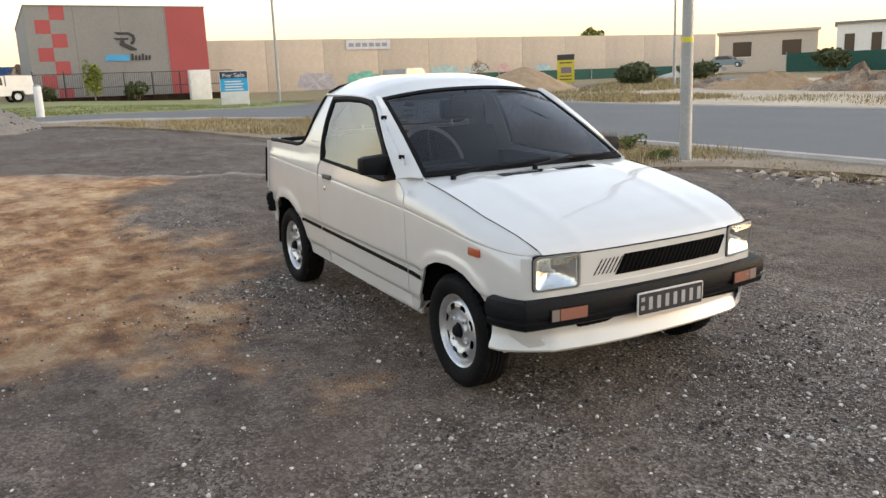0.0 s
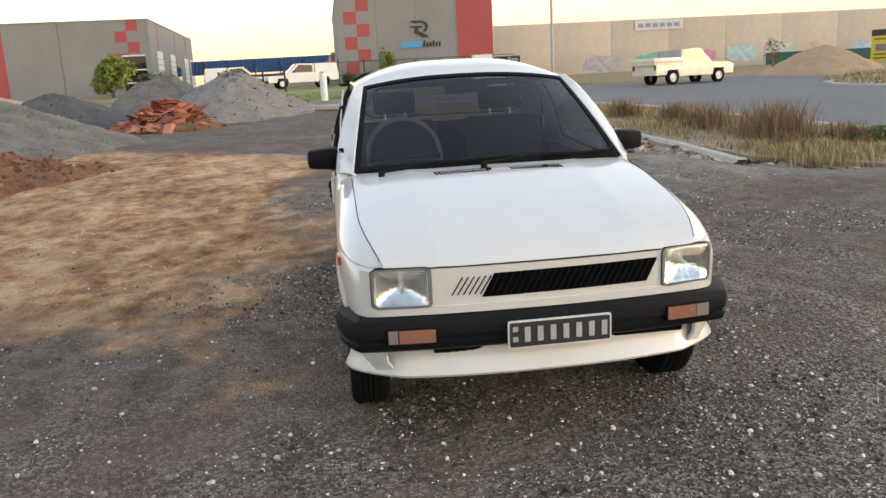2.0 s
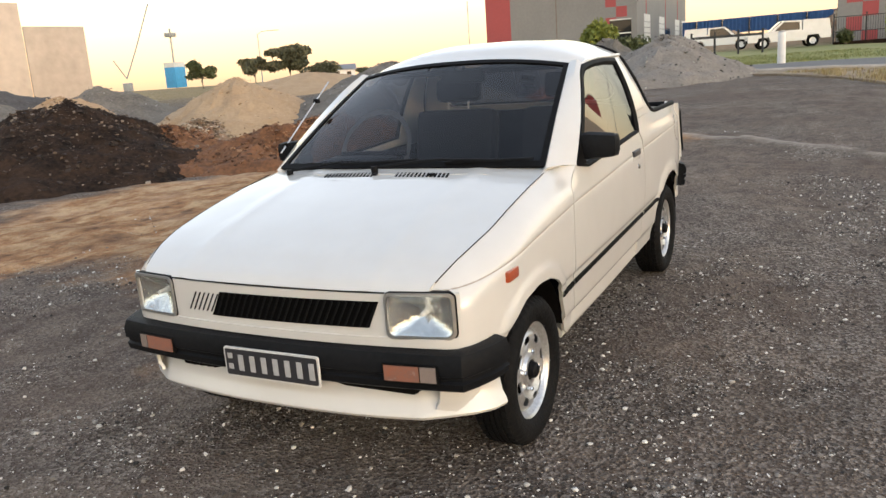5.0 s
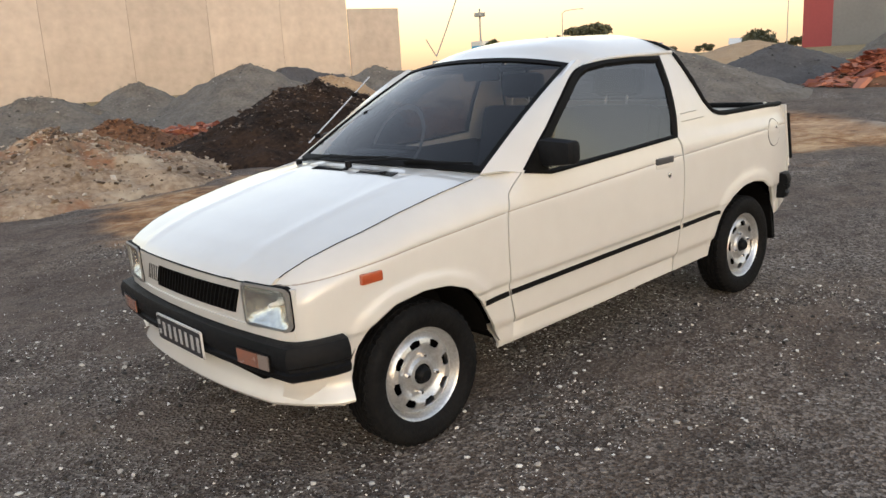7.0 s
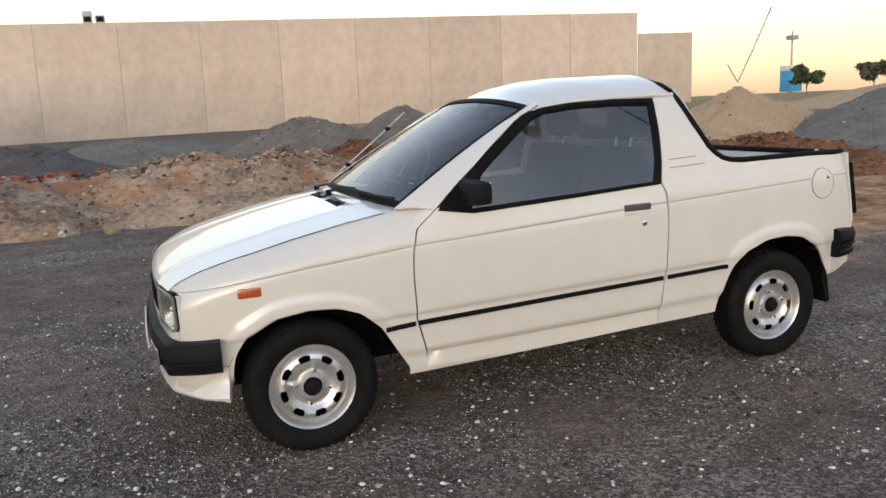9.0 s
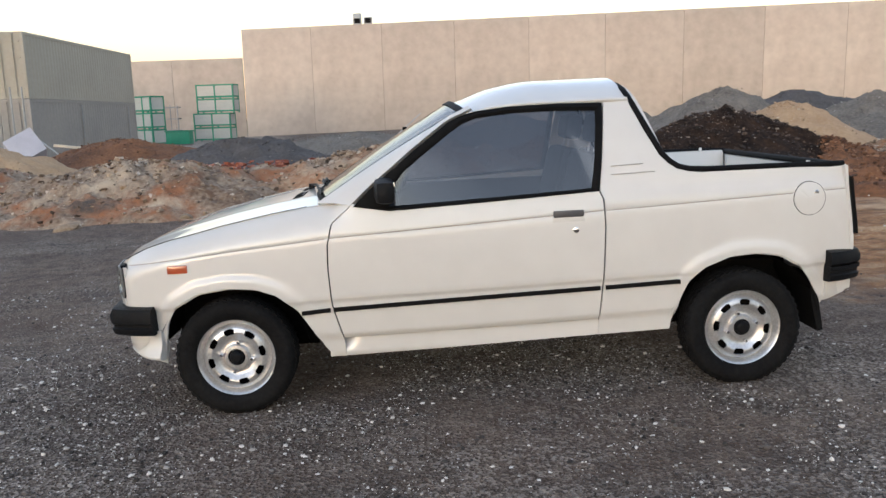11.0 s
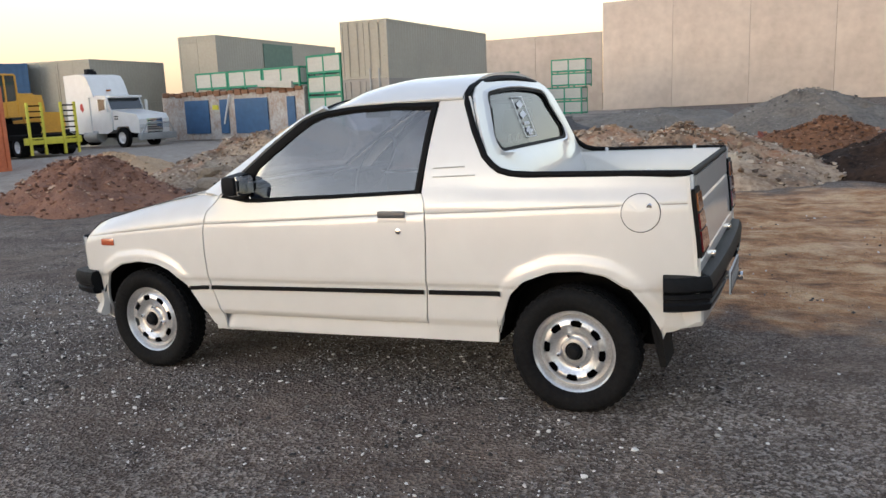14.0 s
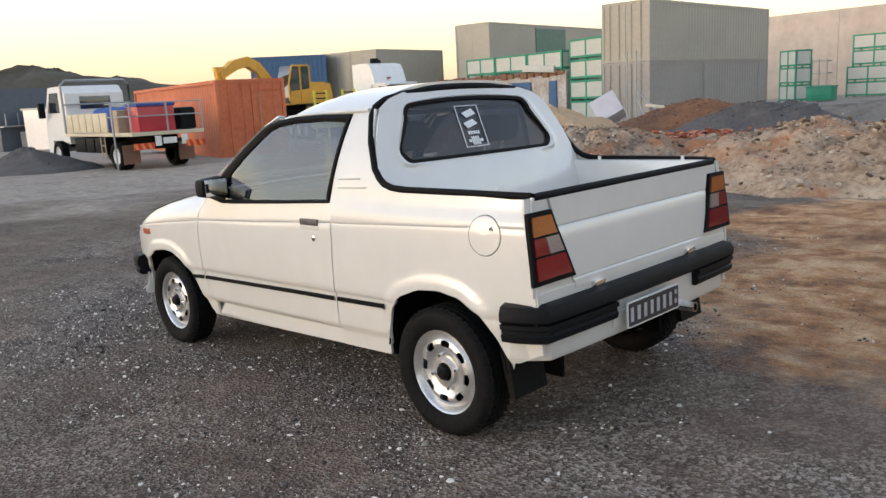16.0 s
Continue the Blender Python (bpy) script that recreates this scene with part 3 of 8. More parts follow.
# ---- buildings across the road ----
GREY_PANEL = mat("grey_panel", (0.24, 0.235, 0.225), 0.8, other=(0.21, 0.205, 0.2), scale=0.3, fine=4)
CRIMSON = mat("crimson_panel", (0.36, 0.075, 0.075), 0.8, other=(0.32, 0.07, 0.07), scale=0.3, fine=4)
LOGO_BLACK = mat("sign_black", (0.03, 0.03, 0.032), 0.5)
LOGO_BLUE = mat("sign_blue", (0.06, 0.33, 0.62), 0.5)
DOOR_WHITE = mat("door_white", (0.72, 0.71, 0.68), 0.6)
WINDOW_DARK = mat("window_dark", (0.02, 0.022, 0.025), 0.12, coat=1)


def workshop(label, m, w, d, h, category="building"):
    """A concrete workshop: front on the plane x = 0 facing +x, y from 0 to w."""
    ob = thing("workshop", label, category, m)
    part("wall", boxes((-d, 0, 0, w, -1.5, h)), GREY_PANEL, ob, smooth=False)
    part("roof", boxes((-d + 0.3, -0.3, 0.3, w - 0.3, h - 0.4, h - 0.3)), GREY_PANEL, ob, smooth=False)
    return ob


gb = workshop("grey concrete workshop with crimson chequers and a sign", pose(-62.1, 0.55, 1.3) @ Matrix.Diagonal((1, 0.966, 0.9375, 1)), 13.2, 22, 7.2)
b2 = workshop("grey concrete workshop with a crimson corner and roller doors", pose(-67.8, -29.3, 1.4, 0, 0, 2.0) @ Matrix.Diagonal((1, 0.945, 0.905, 1)), 14.9, 29, 6.9)
far_wall = tilt_wall("wall_far", (-79.5, 17), (-76, 86), 1.0, 6.6, 11, "long cream concrete warehouse wall across the road", mat("cream_wall", (0.56, 0.47, 0.38), 0.85, other=(0.48, 0.4, 0.32), scale=0.4, fine=3, rand=0.05))


# ---- heaps of soil, sand and rubble ----
def soil(name, a, b, scale=2.0, fine=14.0, bump=1.0):
    return mat(name, a, 0.95, other=b, scale=scale, fine=fine, amount=0.6, bump=bump, bump_scale=fine * 1.5)


def patched(m, color, scale, lo, hi, seed=0.0):
    """Lays blotches of another earth over a material."""
    n, l = m.node_tree.nodes, m.node_tree.links
    b = n["Principled BSDF"]
    under = b.inputs["Base Color"].links[0].from_socket
    co, tex, ramp, mix = (n.new("ShaderNode" + k) for k in ("TexCoord", "TexNoise", "MapRange", "Mix"))
    shift = n.new("ShaderNodeMapping")
    shift.inputs["Location"].default_value = (seed, seed * 2, seed * 3)
    l.new(co.outputs["Object"], shift.inputs["Vector"])
    l.new(shift.outputs["Vector"], tex.inputs["Vector"])
    tex.inputs["Scale"].default_value, tex.inputs["Detail"].default_value, tex.inputs["Roughness"].default_value = scale, 6, 0.65
    ramp.inputs["From Min"].default_value, ramp.inputs["From Max"].default_value = lo, hi
    l.new(tex.outputs["Fac"], ramp.inputs["Value"])
    mix.data_type = "RGBA"
    l.new(ramp.outputs["Result"], mix.inputs["Factor"])
    l.new(under, mix.inputs["A"])
    mix.inputs["B"].default_value = (*color, 1)
    l.new(mix.outputs["Result"], b.inputs["Base Color"])
    return m


GREY_SOIL = soil("grey_rubble", (0.095, 0.082, 0.067), (0.19, 0.168, 0.14))
PALE_GREY = soil("pale_grey_soil", (0.15, 0.132, 0.112), (0.25, 0.222, 0.19))
DARK_SOIL = soil("dark_mulch", (0.012, 0.009, 0.0075), (0.05, 0.031, 0.021))
BLACK_SOIL = soil("black_asphalt_soil", (0.055, 0.05, 0.048), (0.10, 0.092, 0.088))
SAND = soil("yellow_sand", (0.34, 0.225, 0.125), (0.44, 0.31, 0.185))
RED_EARTH = soil("red_earth", (0.095, 0.043, 0.02), (0.23, 0.105, 0.046))
BROWN_CHIP = soil("brown_wood_chips", (0.13, 0.06, 0.035), (0.27, 0.135, 0.08), fine=30)
TAN_DIRT = soil("tan_dirt", (0.17, 0.105, 0.06), (0.42, 0.32, 0.22), 1.3)
MIX_DIRT = soil("mixed_dirt", (0.12, 0.072, 0.042), (0.38, 0.3, 0.215), 1.1)
for m in (TAN_DIRT, MIX_DIRT):
    patched(m, (0.27, 0.115, 0.05), 0.9, 0.52, 0.64, 3.0)
    patched(m, (0.075, 0.06, 0.048), 1.1, 0.55, 0.68, 11.0)
    patched(m, (0.46, 0.37, 0.26), 0.8, 0.55, 0.66, 19.0)


def heap(label, x, y, rx, ry, h, material, turn=0.0, seed=1.0, rough=0.22, sink=0.12, n=72, name="soil_mound", group="heaps of soil", flat_top=0.0):
    """A heap with a rough round foot and an uneven crest; x, y is its middle, rx and ry its reach."""
    bm = bmesh.new()
    c, s = math.cos(radians(turn)), math.sin(radians(turn))
    rings, nr = [], max(18, n // 3)
    for i in range(nr + 1):
        q = i / nr
        ring = []
        for k in range(n if i else 1):
            a = 2 * math.pi * k / n
            wob = 1 + 0.13 * fbm(math.cos(a), math.sin(a), 1.1, seed) + 0.05 * fbm(math.cos(a), math.sin(a), 4.0, seed)
            u, v = math.cos(a) * q * rx * wob, math.sin(a) * q * ry * wob
            px, py = x + c * u - s * v, y + s * u + c * v
            top = max(0.0, 1 - q) if not flat_top else min(1.0, (1 - q) / (1 - flat_top))
            prof = 0.62 * top + 0.38 * float(smooth(top))
            e = h * prof * (1 + rough * fbm(px, py, 0.8 / max(0.5, min(rx, ry)) * 2.2, seed)) + h * rough * 0.35 * fbm(px, py, 2.3, seed) * min(1, top * 4) + 0.035 * fbm(px, py, 9.0, seed) * min(1, top * 6)
            ring.append(bm.verts.new((px, py, float(ground(px, py)) + e - sink * (1 - min(1, top * 6)))))
        rings.append(ring)
    for k in range(n):
        bm.faces.new((rings[0][0], rings[1][k], rings[1][(k + 1) % n]))
    for i in range(1, nr):
        for k in range(n):
            j = (k + 1) % n
            bm.faces.new((rings[i][k], rings[i + 1][k], rings[i + 1][j], rings[i][j]))
    bmesh.ops.recalc_face_normals(bm, faces=bm.faces)
    return tagged(part(name, bm, material), label, "dirt heap" if name != "hill" else "hill", group)


# behind the car, from the big workshop side round to the tip trucks
heap("low heap of fresh red-brown earth on clay", -6.6, -5.7, 2.8, 1.3, 0.5, RED_EARTH, -36, 2, 0.5, n=150)
heap("low heap of fresh red-brown earth on clay", -6.2, -8.4, 2.2, 1.3, 0.46, RED_EARTH, 35, 21, 0.5, n=120)
heap("large smooth heap of dark grey gravel", -13.6, -8.4, 4.7, 3.7, 1.22, GREY_SOIL, 30, 3, 0.12, n=130)
heap("tall pale sand heap beside gravel", -11.0, -10.9, 3.4, 2.4, 1.2, SAND, 30, 4, 0.14, n=110)
heap("heap of black crushed asphalt", -20.6, -8.6, 3.4, 2.8, 1.05, BLACK_SOIL, 0, 5, 0.15)
heap("grey rubble heap near broken tiles", -23.5, -3.8, 4.6, 3.0, 1.4, PALE_GREY, 0, 6, 0.2)
heap("grey rubble heap near broken tiles", -25.5, -6.4, 3.6, 2.4, 1.5, GREY_SOIL, 0, 16, 0.2)
heap("low heap of red earth under broken tiles", -18.6, -5.0, 2.6, 1.5, 0.5, RED_EARTH, 20, 7, 0.3)
heap("distant pale sand heap", -33, -16, 6, 4, 1.15, SAND, 0, 8, 0.1)
heap("distant pale sand heap", -34, -26, 8, 5, 1.05, SAND, 0, 18, 0.1)
# along the tan wall
heap("tall pointed heap of blue-grey gravel", -7.9, -17.2, 3.7, 3.2, 1.5, GREY_SOIL, 10, 9, 0.12, n=120)
heap("heap of blue-grey gravel and rubble", -5.7, -19.4, 2.9, 2.4, 1.2, GREY_SOIL, 0, 10, 0.16, n=100)
heap("heap of blue-grey gravel and rubble", -1.8, -14.4, 3.3, 2.6, 1.1, GREY_SOIL, 0, 11, 0.16, n=110)
heap("long slope of blue-grey gravel behind the sand", -11.4, -16.0, 3.6, 2.8, 1.15, GREY_SOIL, 0, 44, 0.14, n=100)
heap("pale crumbly dirt at the foot of the gravel", -8.6, -10.0, 1.6, 1.1, 0.42, TAN_DIRT, 0, 45, 0.35, n=90)
heap("dark mulch heap with pale flecks", -4.6, -9.0, 3.2, 2.7, 0.86, DARK_SOIL, 20, 12, 0.24, n=140, flat_top=0.16)
heap("small cone of yellow sand", -7.4, -12.4, 2.4, 2.0, 1.15, SAND, 0, 13, 0.12)
heap("heap of rust-brown earth", -2.2, -11.2, 2.0, 1.5, 0.6, RED_EARTH, 0, 14, 0.3)
heap("pale tan dirt heap", -0.3, -8.0, 2.4, 2.0, 0.72, TAN_DIRT, 0, 15, 0.25, n=120)
heap("dark low heap against the wall", -12, -22, 6, 3, 1.35, BLACK_SOIL, 0, 17, 0.2)
heap("dark low heap against the wall", 2.0, -19.0, 5, 3.2, 0.85, GREY_SOIL, 0, 19, 0.2)
# the long bank towards the containers
heap("long rough bank of tan dirt and clods", 1.2, -8.6, 4.0, 2.4, 0.72, TAN_DIRT, -8, 20, 0.35, n=130)
heap("long rough bank of mixed clods and dirt", 4.6, -8.2, 3.6, 2.4, 0.78, MIX_DIRT, -15, 22, 0.4, n=130)
heap("rough bank of mixed rubble and dirt", 8.6, -10.2, 3.2, 2.6, 0.8, MIX_DIRT, 0, 23, 0.4, n=110)
heap("heap of red-brown wood chips on gravel", 8.6, -5.6, 2.4, 1.6, 0.78, BROWN_CHIP, -25, 24, 0.2, n=120)
heap("low tan heap beyond the wood chips", 12.2, -9.6, 2.6, 1.8, 0.6, SAND, 0, 25, 0.2)
heap("low heap of dark earth", 4.1, -14.0, 3.2, 2.2, 0.92, BLACK_SOIL, 0, 26, 0.25)
heap("low heap of dark red earth", 9.6, -22, 4.2, 2.6, 0.95, RED_EARTH, 0, 27, 0.15)


# ---- the ute ----
ute = thing("ute", "small cream-white two-door ute with black trim, parked on gravel", "ute", TILT)

CREASE = ((1.56, 0.645), (1.504, 0.651), (1.302, 0.674), (1.072, 0.697), (0.644, 0.732), (0.145, 0.755), (-0.461, 0.783), (-0.673, 0.790), (-0.98, 0.802), (-1.275, 0.813), (-1.454, 0.818), (-1.56, 0.82))
RIDGE = ((0.8, 0.470), (-0.04, 0.483), (-0.753, 0.497), (-1.5, 0.51))
ARCH_F = ((1.375, 0.20), (1.359, 0.317), (1.34, 0.411), (1.293, 0.484), (1.202, 0.533), (1.077, 0.549), (0.969, 0.540), (0.878, 0.506), (0.799, 0.433), (0.749, 0.348), (0.693, 0.255), (0.664, 0.215))
ARCH_R = ((-0.777, 0.20), (-0.784, 0.284), (-0.800, 0.368), (-0.833, 0.463), (-0.891, 0.522), (-1.005, 0.566), (-1.117, 0.574), (-1.216, 0.559), (-1.292, 0.511), (-1.345, 0.440), (-1.39, 0.36), (-1.40, 0.30))
BELT = ((0.66, 0.868), (0.56, 0.853), (0.40, 0.828), (-0.056, 0.845), (-0.46, 0.862), (-0.6, 0.868))


def arch_distance(x, z):
    best = np.full(np.shape(x), 9.0)
    for line in (ARCH_F, ARCH_R):
        for (x0, z0), (x1, z1) in zip(line, line[1:]):
            dx, dz = x1 - x0, z1 - z0
            t = np.clip(((x - x0) * dx + (z - z0) * dz) / (dx * dx + dz * dz), 0, 1)
            best = np.minimum(best, np.hypot(x - x0 - t * dx, z - z0 - t * dz))
    return best


def hood_z(x, y):
    """The height of the bonnet's skin."""
    line = ((0.60, 0.897), (0.74, 0.880), (0.9, 0.856), (1.1, 0.818), (1.3, 0.772), (1.45, 0.727), (1.53, 0.694), (1.565, 0.674), (1.585, 0.652))
    q = np.abs(y) / 0.62
    return lerp_table(x, line) - (0.022 - 0.012 * smooth((x - 1.25) / 0.3)) * q**2.4 + 0.004 * np.exp(-(((np.abs(y) - 0.36) / 0.03) ** 2))


def half_width(x):
    w = 0.700 - 0.075 * np.clip((x - 1.15) / 0.42, 0, 1.2) ** 2.2
    return w - 0.022 * np.clip((-1.2 - x) / 0.3, 0, 1.2) ** 2


def side_width(x):
    """Half the body's width with the front corners rounded in plan."""
    return half_width(x) - 0.05 * np.clip((x - 1.47) / 0.072, 0, 1.1) ** 2


def hood_edge(x):
    """Half the bonnet's width."""
    return half_width(x) - 0.085


def hood_bow(x, y):
    """How far the bonnet's nose curves back towards its corners."""
    return 0.05 * (np.abs(y) / 0.62) ** 2.2 * smooth((x - 1.3) / 0.28)


def fender_top(x):
    q = x
    for _ in range(6):
        q = x + hood_bow(q, hood_edge(x))
    return hood_z(q, hood_edge(x)) - 0.002


def house_y(z):
    """The cabin's half width above the belt line."""
    return 0.676 - 0.13 * (z - 0.86) - 0.60 * np.clip(z - 0.86, 0, 1) ** 2


def side_y(x, z, top):
    """The body side's y at a place; top is the panel's upper edge there."""
    zc, zr = lerp_table(x, CREASE), lerp_table(x, RIDGE)
    y = side_width(x) - 0.03 * ((z - 0.62) / 0.4) ** 2
    y = y - 0.009 * (1 - smooth((z - zr + 0.012) / 0.02)) - 0.012 * (1 - smooth((z - (zr - 0.172)) / 0.02))
    y = y - 0.02 * (1 - smooth((z - 0.19) / 0.05))
    zl = np.minimum(zc, top - 0.10)
    s = np.clip((z - zl) / np.maximum(top - zl, 0.03), 0, 1)
    fender = smooth((x - 0.55) / 0.12)
    y = y - fender * 0.083 * s**2.3 - (1 - fender) * 0.012 * s
    y = y - 0.0025 * np.exp(-(((z - zc) / 0.0035) ** 2))
    above = np.clip(z - 0.86, 0, 1)
    upper = smooth((z - 0.83) / 0.055) * (x < -0.44)
    y = y * (1 - upper) + ((half_width(x) - 0.026) - 0.13 * above - 0.60 * above**2) * upper
    d = arch_distance(x, z)
    return y + 0.010 * smooth((0.058 - d) / 0.026) * smooth((z - 0.40) / 0.09) * (z < 0.68)


def row_heights(x, zb, zt, n=46):
    """Rows from the bottom to the top of a column, some laid along the crease and the ridge."""
    zc, zr = float(lerp_table(x, CREASE)), float(lerp_table(x, RIDGE))
    marks = [zb, zr - 0.012, zr + 0.008, zc - 0.009, zc - 0.0035, zc, zc + 0.0035, zc + 0.009, zt]
    share = [16, 3, 14, 1, 1, 1, 1, 12]
    marks = np.maximum.accumulate(np.clip(marks, zb, zt))
    out = [marks[0]]
    for a, b, k in zip(marks, marks[1:], share):
        out += list(a + (b - a) * np.arange(1, k + 1) / k)
    return np.array(out)


def body_side(columns, zb, zt, edge_a=None, edge_b=None, thick=0.012, hold=None):
    """A body panel over columns of x, between bottom and top lines; the end columns may bend along edges x(z)."""
    rows = []
    xa, xb = columns[0], columns[-1]
    for x in columns:
        u = (x - xa) / (xb - xa)
        z = row_heights(x, float(zb(x)), float(zt(x)))
        px = np.full(z.shape, x)
        if edge_a is not None:
            px = px + (edge_a(z) - xa) * ((1 - u) ** 2 if hold is None else max(0.0, 1 - u / hold))
        if edge_b is not None:
            px = px + (edge_b(z) - xb) * u**2
        rows.append(np.stack([px, side_y(px, z, float(zt(x))), z], -1))
    return shell(sheet(rows), thick)


def both(name, make, material, parent, label=""):
    """A part on the left side and its mirror on the right."""
    out = []
    for side in (1, -1):
        bm = make()
        if side < 0:
            bmesh.ops.scale(bm, vec=(1, -1, 1), verts=bm.verts)
            bmesh.ops.reverse_faces(bm, faces=bm.faces)
        bmesh.ops.recalc_face_normals(bm, faces=bm.faces)
        out.append(part(name, bm, material, parent, label))
    return out


def ease(a, b, n, ends=0.5):
    """Numbers from a to b, closer together at the ends."""
    t = np.linspace(0, 1, n)
    return a + (b - a) * ((1 - ends) * t + ends * (0.5 - 0.5 * np.cos(np.pi * t)))


def door_front(z):
    return lerp_table(z, ((0.28, 0.612), (0.30, 0.616), (0.448, 0.654), (0.60, 0.660), (0.702, 0.656), (0.789, 0.634), (0.854, 0.555)))


def door_rear(z):
    return lerp_table(z, ((0.28, -0.452), (0.332, -0.457), (0.471, -0.471), (0.71, -0.484), (0.828, -0.480), (0.862, -0.466)))


def arch_z(line):
    xs = [p[0] for p in line]
    lo, hi = min(xs), max(xs)

    def f(x):
        return lerp_table(x, line) if lo < x < hi else -1.0

    return f


def fender_bottom(x):
    low = 0.215 if x < 1.0 else 0.30 - 0.08 * np.clip((1.56 - x) / 0.2, 0, 1)
    return max(low, float(arch_z(ARCH_F)(x)))


def sill_line(x):
    return float(lerp_table(x, ((0.7, 0.214), (0.244, 0.226), (-0.263, 0.242), (-0.781, 0.256))))


def quarter_bottom(x):
    if x > -0.777:
        return sill_line(x)
    low = 0.30 if x > -1.40 else float(lerp_table(x, ((-1.40, 0.34), (-1.43, 0.345), (-1.52, 0.39))))
    return max(low, float(arch_z(ARCH_R)(x)))


def tail_x(z):
    return -1.512 - 0.028 * smooth((0.93 - z) / 0.35)


CAB_EDGE = ((1.288, -0.612), (1.238, -0.626), (1.219, -0.632), (1.103, -0.684), (0.997, -0.737), (0.957, -0.770), (0.938, -0.80), (0.925, -0.84), (0.918, -0.90))


def quarter_top(x):
    if x > -0.626:
        return 1.236
    if x > -0.90:
        return float(lerp_table(x, tuple((b, a) for a, b in CAB_EDGE)))
    return 0.918


arch_cols = list(ease(0.666, 1.372, 44, 0.9))
fender_cols = [0.66] + arch_cols + list(np.linspace(1.385, 1.542, 12))


def wing_sheet():
    bm = body_side(fender_cols, fender_bottom, lambda x: float(fender_top(x)), edge_a=lambda z: door_front(z) + 0.006, hold=0.03)
    lamp_hole = [f for f in bm.faces if f.calc_center_median().x > 1.508 and 0.50 < f.calc_center_median().z < 0.652]
    bmesh.ops.delete(bm, geom=lamp_hole, context="FACES")
    return bm


both("front_wing", wing_sheet, PAINT, ute)
both("door", lambda: body_side(list(np.linspace(0.65, -0.475, 30)), lambda x: float(lerp_table(x, RIDGE)) - 0.172, lambda x: float(lerp_table(x, BELT)), edge_a=door_front, edge_b=door_rear), PAINT, ute)
q_cols = list(np.linspace(-0.482, -0.62, 8)) + list(np.linspace(-0.64, -0.775, 10)) + list(ease(-0.78, -1.398, 44, 0.9)) + list(np.linspace(-1.41, -1.53, 8))
both("rear_quarter", lambda: body_side(q_cols, quarter_bottom, quarter_top, edge_a=lambda z: np.where(z > 0.86, lerp_table(z, ((0.862, -0.470), (1.236, -0.520))), door_rear(z) - 0.006), edge_b=lambda z: tail_x(z) - 0.004), PAINT, ute)
both("sill", lambda: body_side(list(np.linspace(0.685, -0.46, 30)), sill_line, lambda x: float(lerp_table(x, RIDGE)) - 0.177), PAINT, ute)


# bonnet with a turned-down nose
def hood_sheet():
    xs = np.r_[np.linspace(0.70, 1.45, 24), np.linspace(1.47, 1.585, 12)]
    rows = []
    for x in xs:
        e = float(hood_edge(x - hood_bow(x, hood_edge(x)))) - 0.0005
        ys = np.linspace(-e, e, 41)
        bow = hood_bow(x, ys)
        rear = -0.045 * (np.abs(ys) / 0.6) ** 2 * smooth((0.95 - x) / 0.25)
        rows.append(np.stack([x - bow + rear, ys, hood_z(x, ys)], -1))
    return shell(sheet(rows), 0.012)


hood = part("bonnet", hood_sheet(), PAINT, ute)

def bonnet_gap():
    path = []
    for x in np.linspace(0.74, 1.515, 40):
        e = float(hood_edge(x))
        path.append((x, e + 0.0015, float(fender_top(x)) + 0.0012))
    return tube(path, 0.0015, 6)


both("bonnet_gap", bonnet_gap, RUBBER, hood)
part("bonnet_gap", tube([(1.5855 - 0.05 * (abs(y) / 0.62) ** 2.2, y, 0.6485) for y in np.linspace(-0.40, 0.42, 40)], 0.002, 6), RUBBER, hood)
for y0 in (-0.275, 0.05):
    for k in range(14):
        y = y0 + k * 0.0165
        bm = bmesh.new()
        for x, w in ((0.80, 0.0), (0.845, 0.012)):
            for yy in (y + w, y + w + 0.008):
                for dz in (-0.004, 0.002):
                    bm.verts.new((x, yy, float(hood_z(x, yy)) + dz))
        bmesh.ops.convex_hull(bm, input=bm.verts)
        part("air_slot", bm, RUBBER, hood, smooth=False)
for y in (-0.047, 0.20):
    part("washer_jet", boxes((0.815, 0.835, y, y + 0.02, float(hood_z(0.825, y)) - 0.001, float(hood_z(0.825, y)) + 0.008), bevel=0.003), BLACK_PLASTIC, hood)


# nose: lamps, grille, bumper, apron
def nose_x(y, z):
    return 1.588 - 0.05 * (np.abs(y) / 0.62) ** 2.2 - 0.012 * (0.64 - z) - 0.043 * np.clip((np.abs(y) - 0.58) / 0.069, 0, 1.2) ** 1.5


def nose_sheet(y0, y1, z0, z1, n=24, lift=0.0):
    ys, zs = np.linspace(y0, y1, n), np.linspace(z0, z1, 8)
    return [[(float(nose_x(y, z)) + lift, y, z) for z in zs] for y in ys]


bm = sheet(nose_sheet(-0.632, 0.632, 0.47, 0.645, 81))
bmesh.ops.delete(bm, geom=[f for f in bm.faces if any(abs(f.calc_center_median().y - c) < 0.093 for c in (0.522, -0.498)) and abs(f.calc_center_median().z - 0.588) < 0.07], context="FACES")
part("nose_panel", shell(bm, 0.012), PAINT, ute)
part("nose_lip", shell(sheet(nose_sheet(-0.625, 0.625, 0.488, 0.515, 40, 0.006)), 0.01), PAINT, ute)


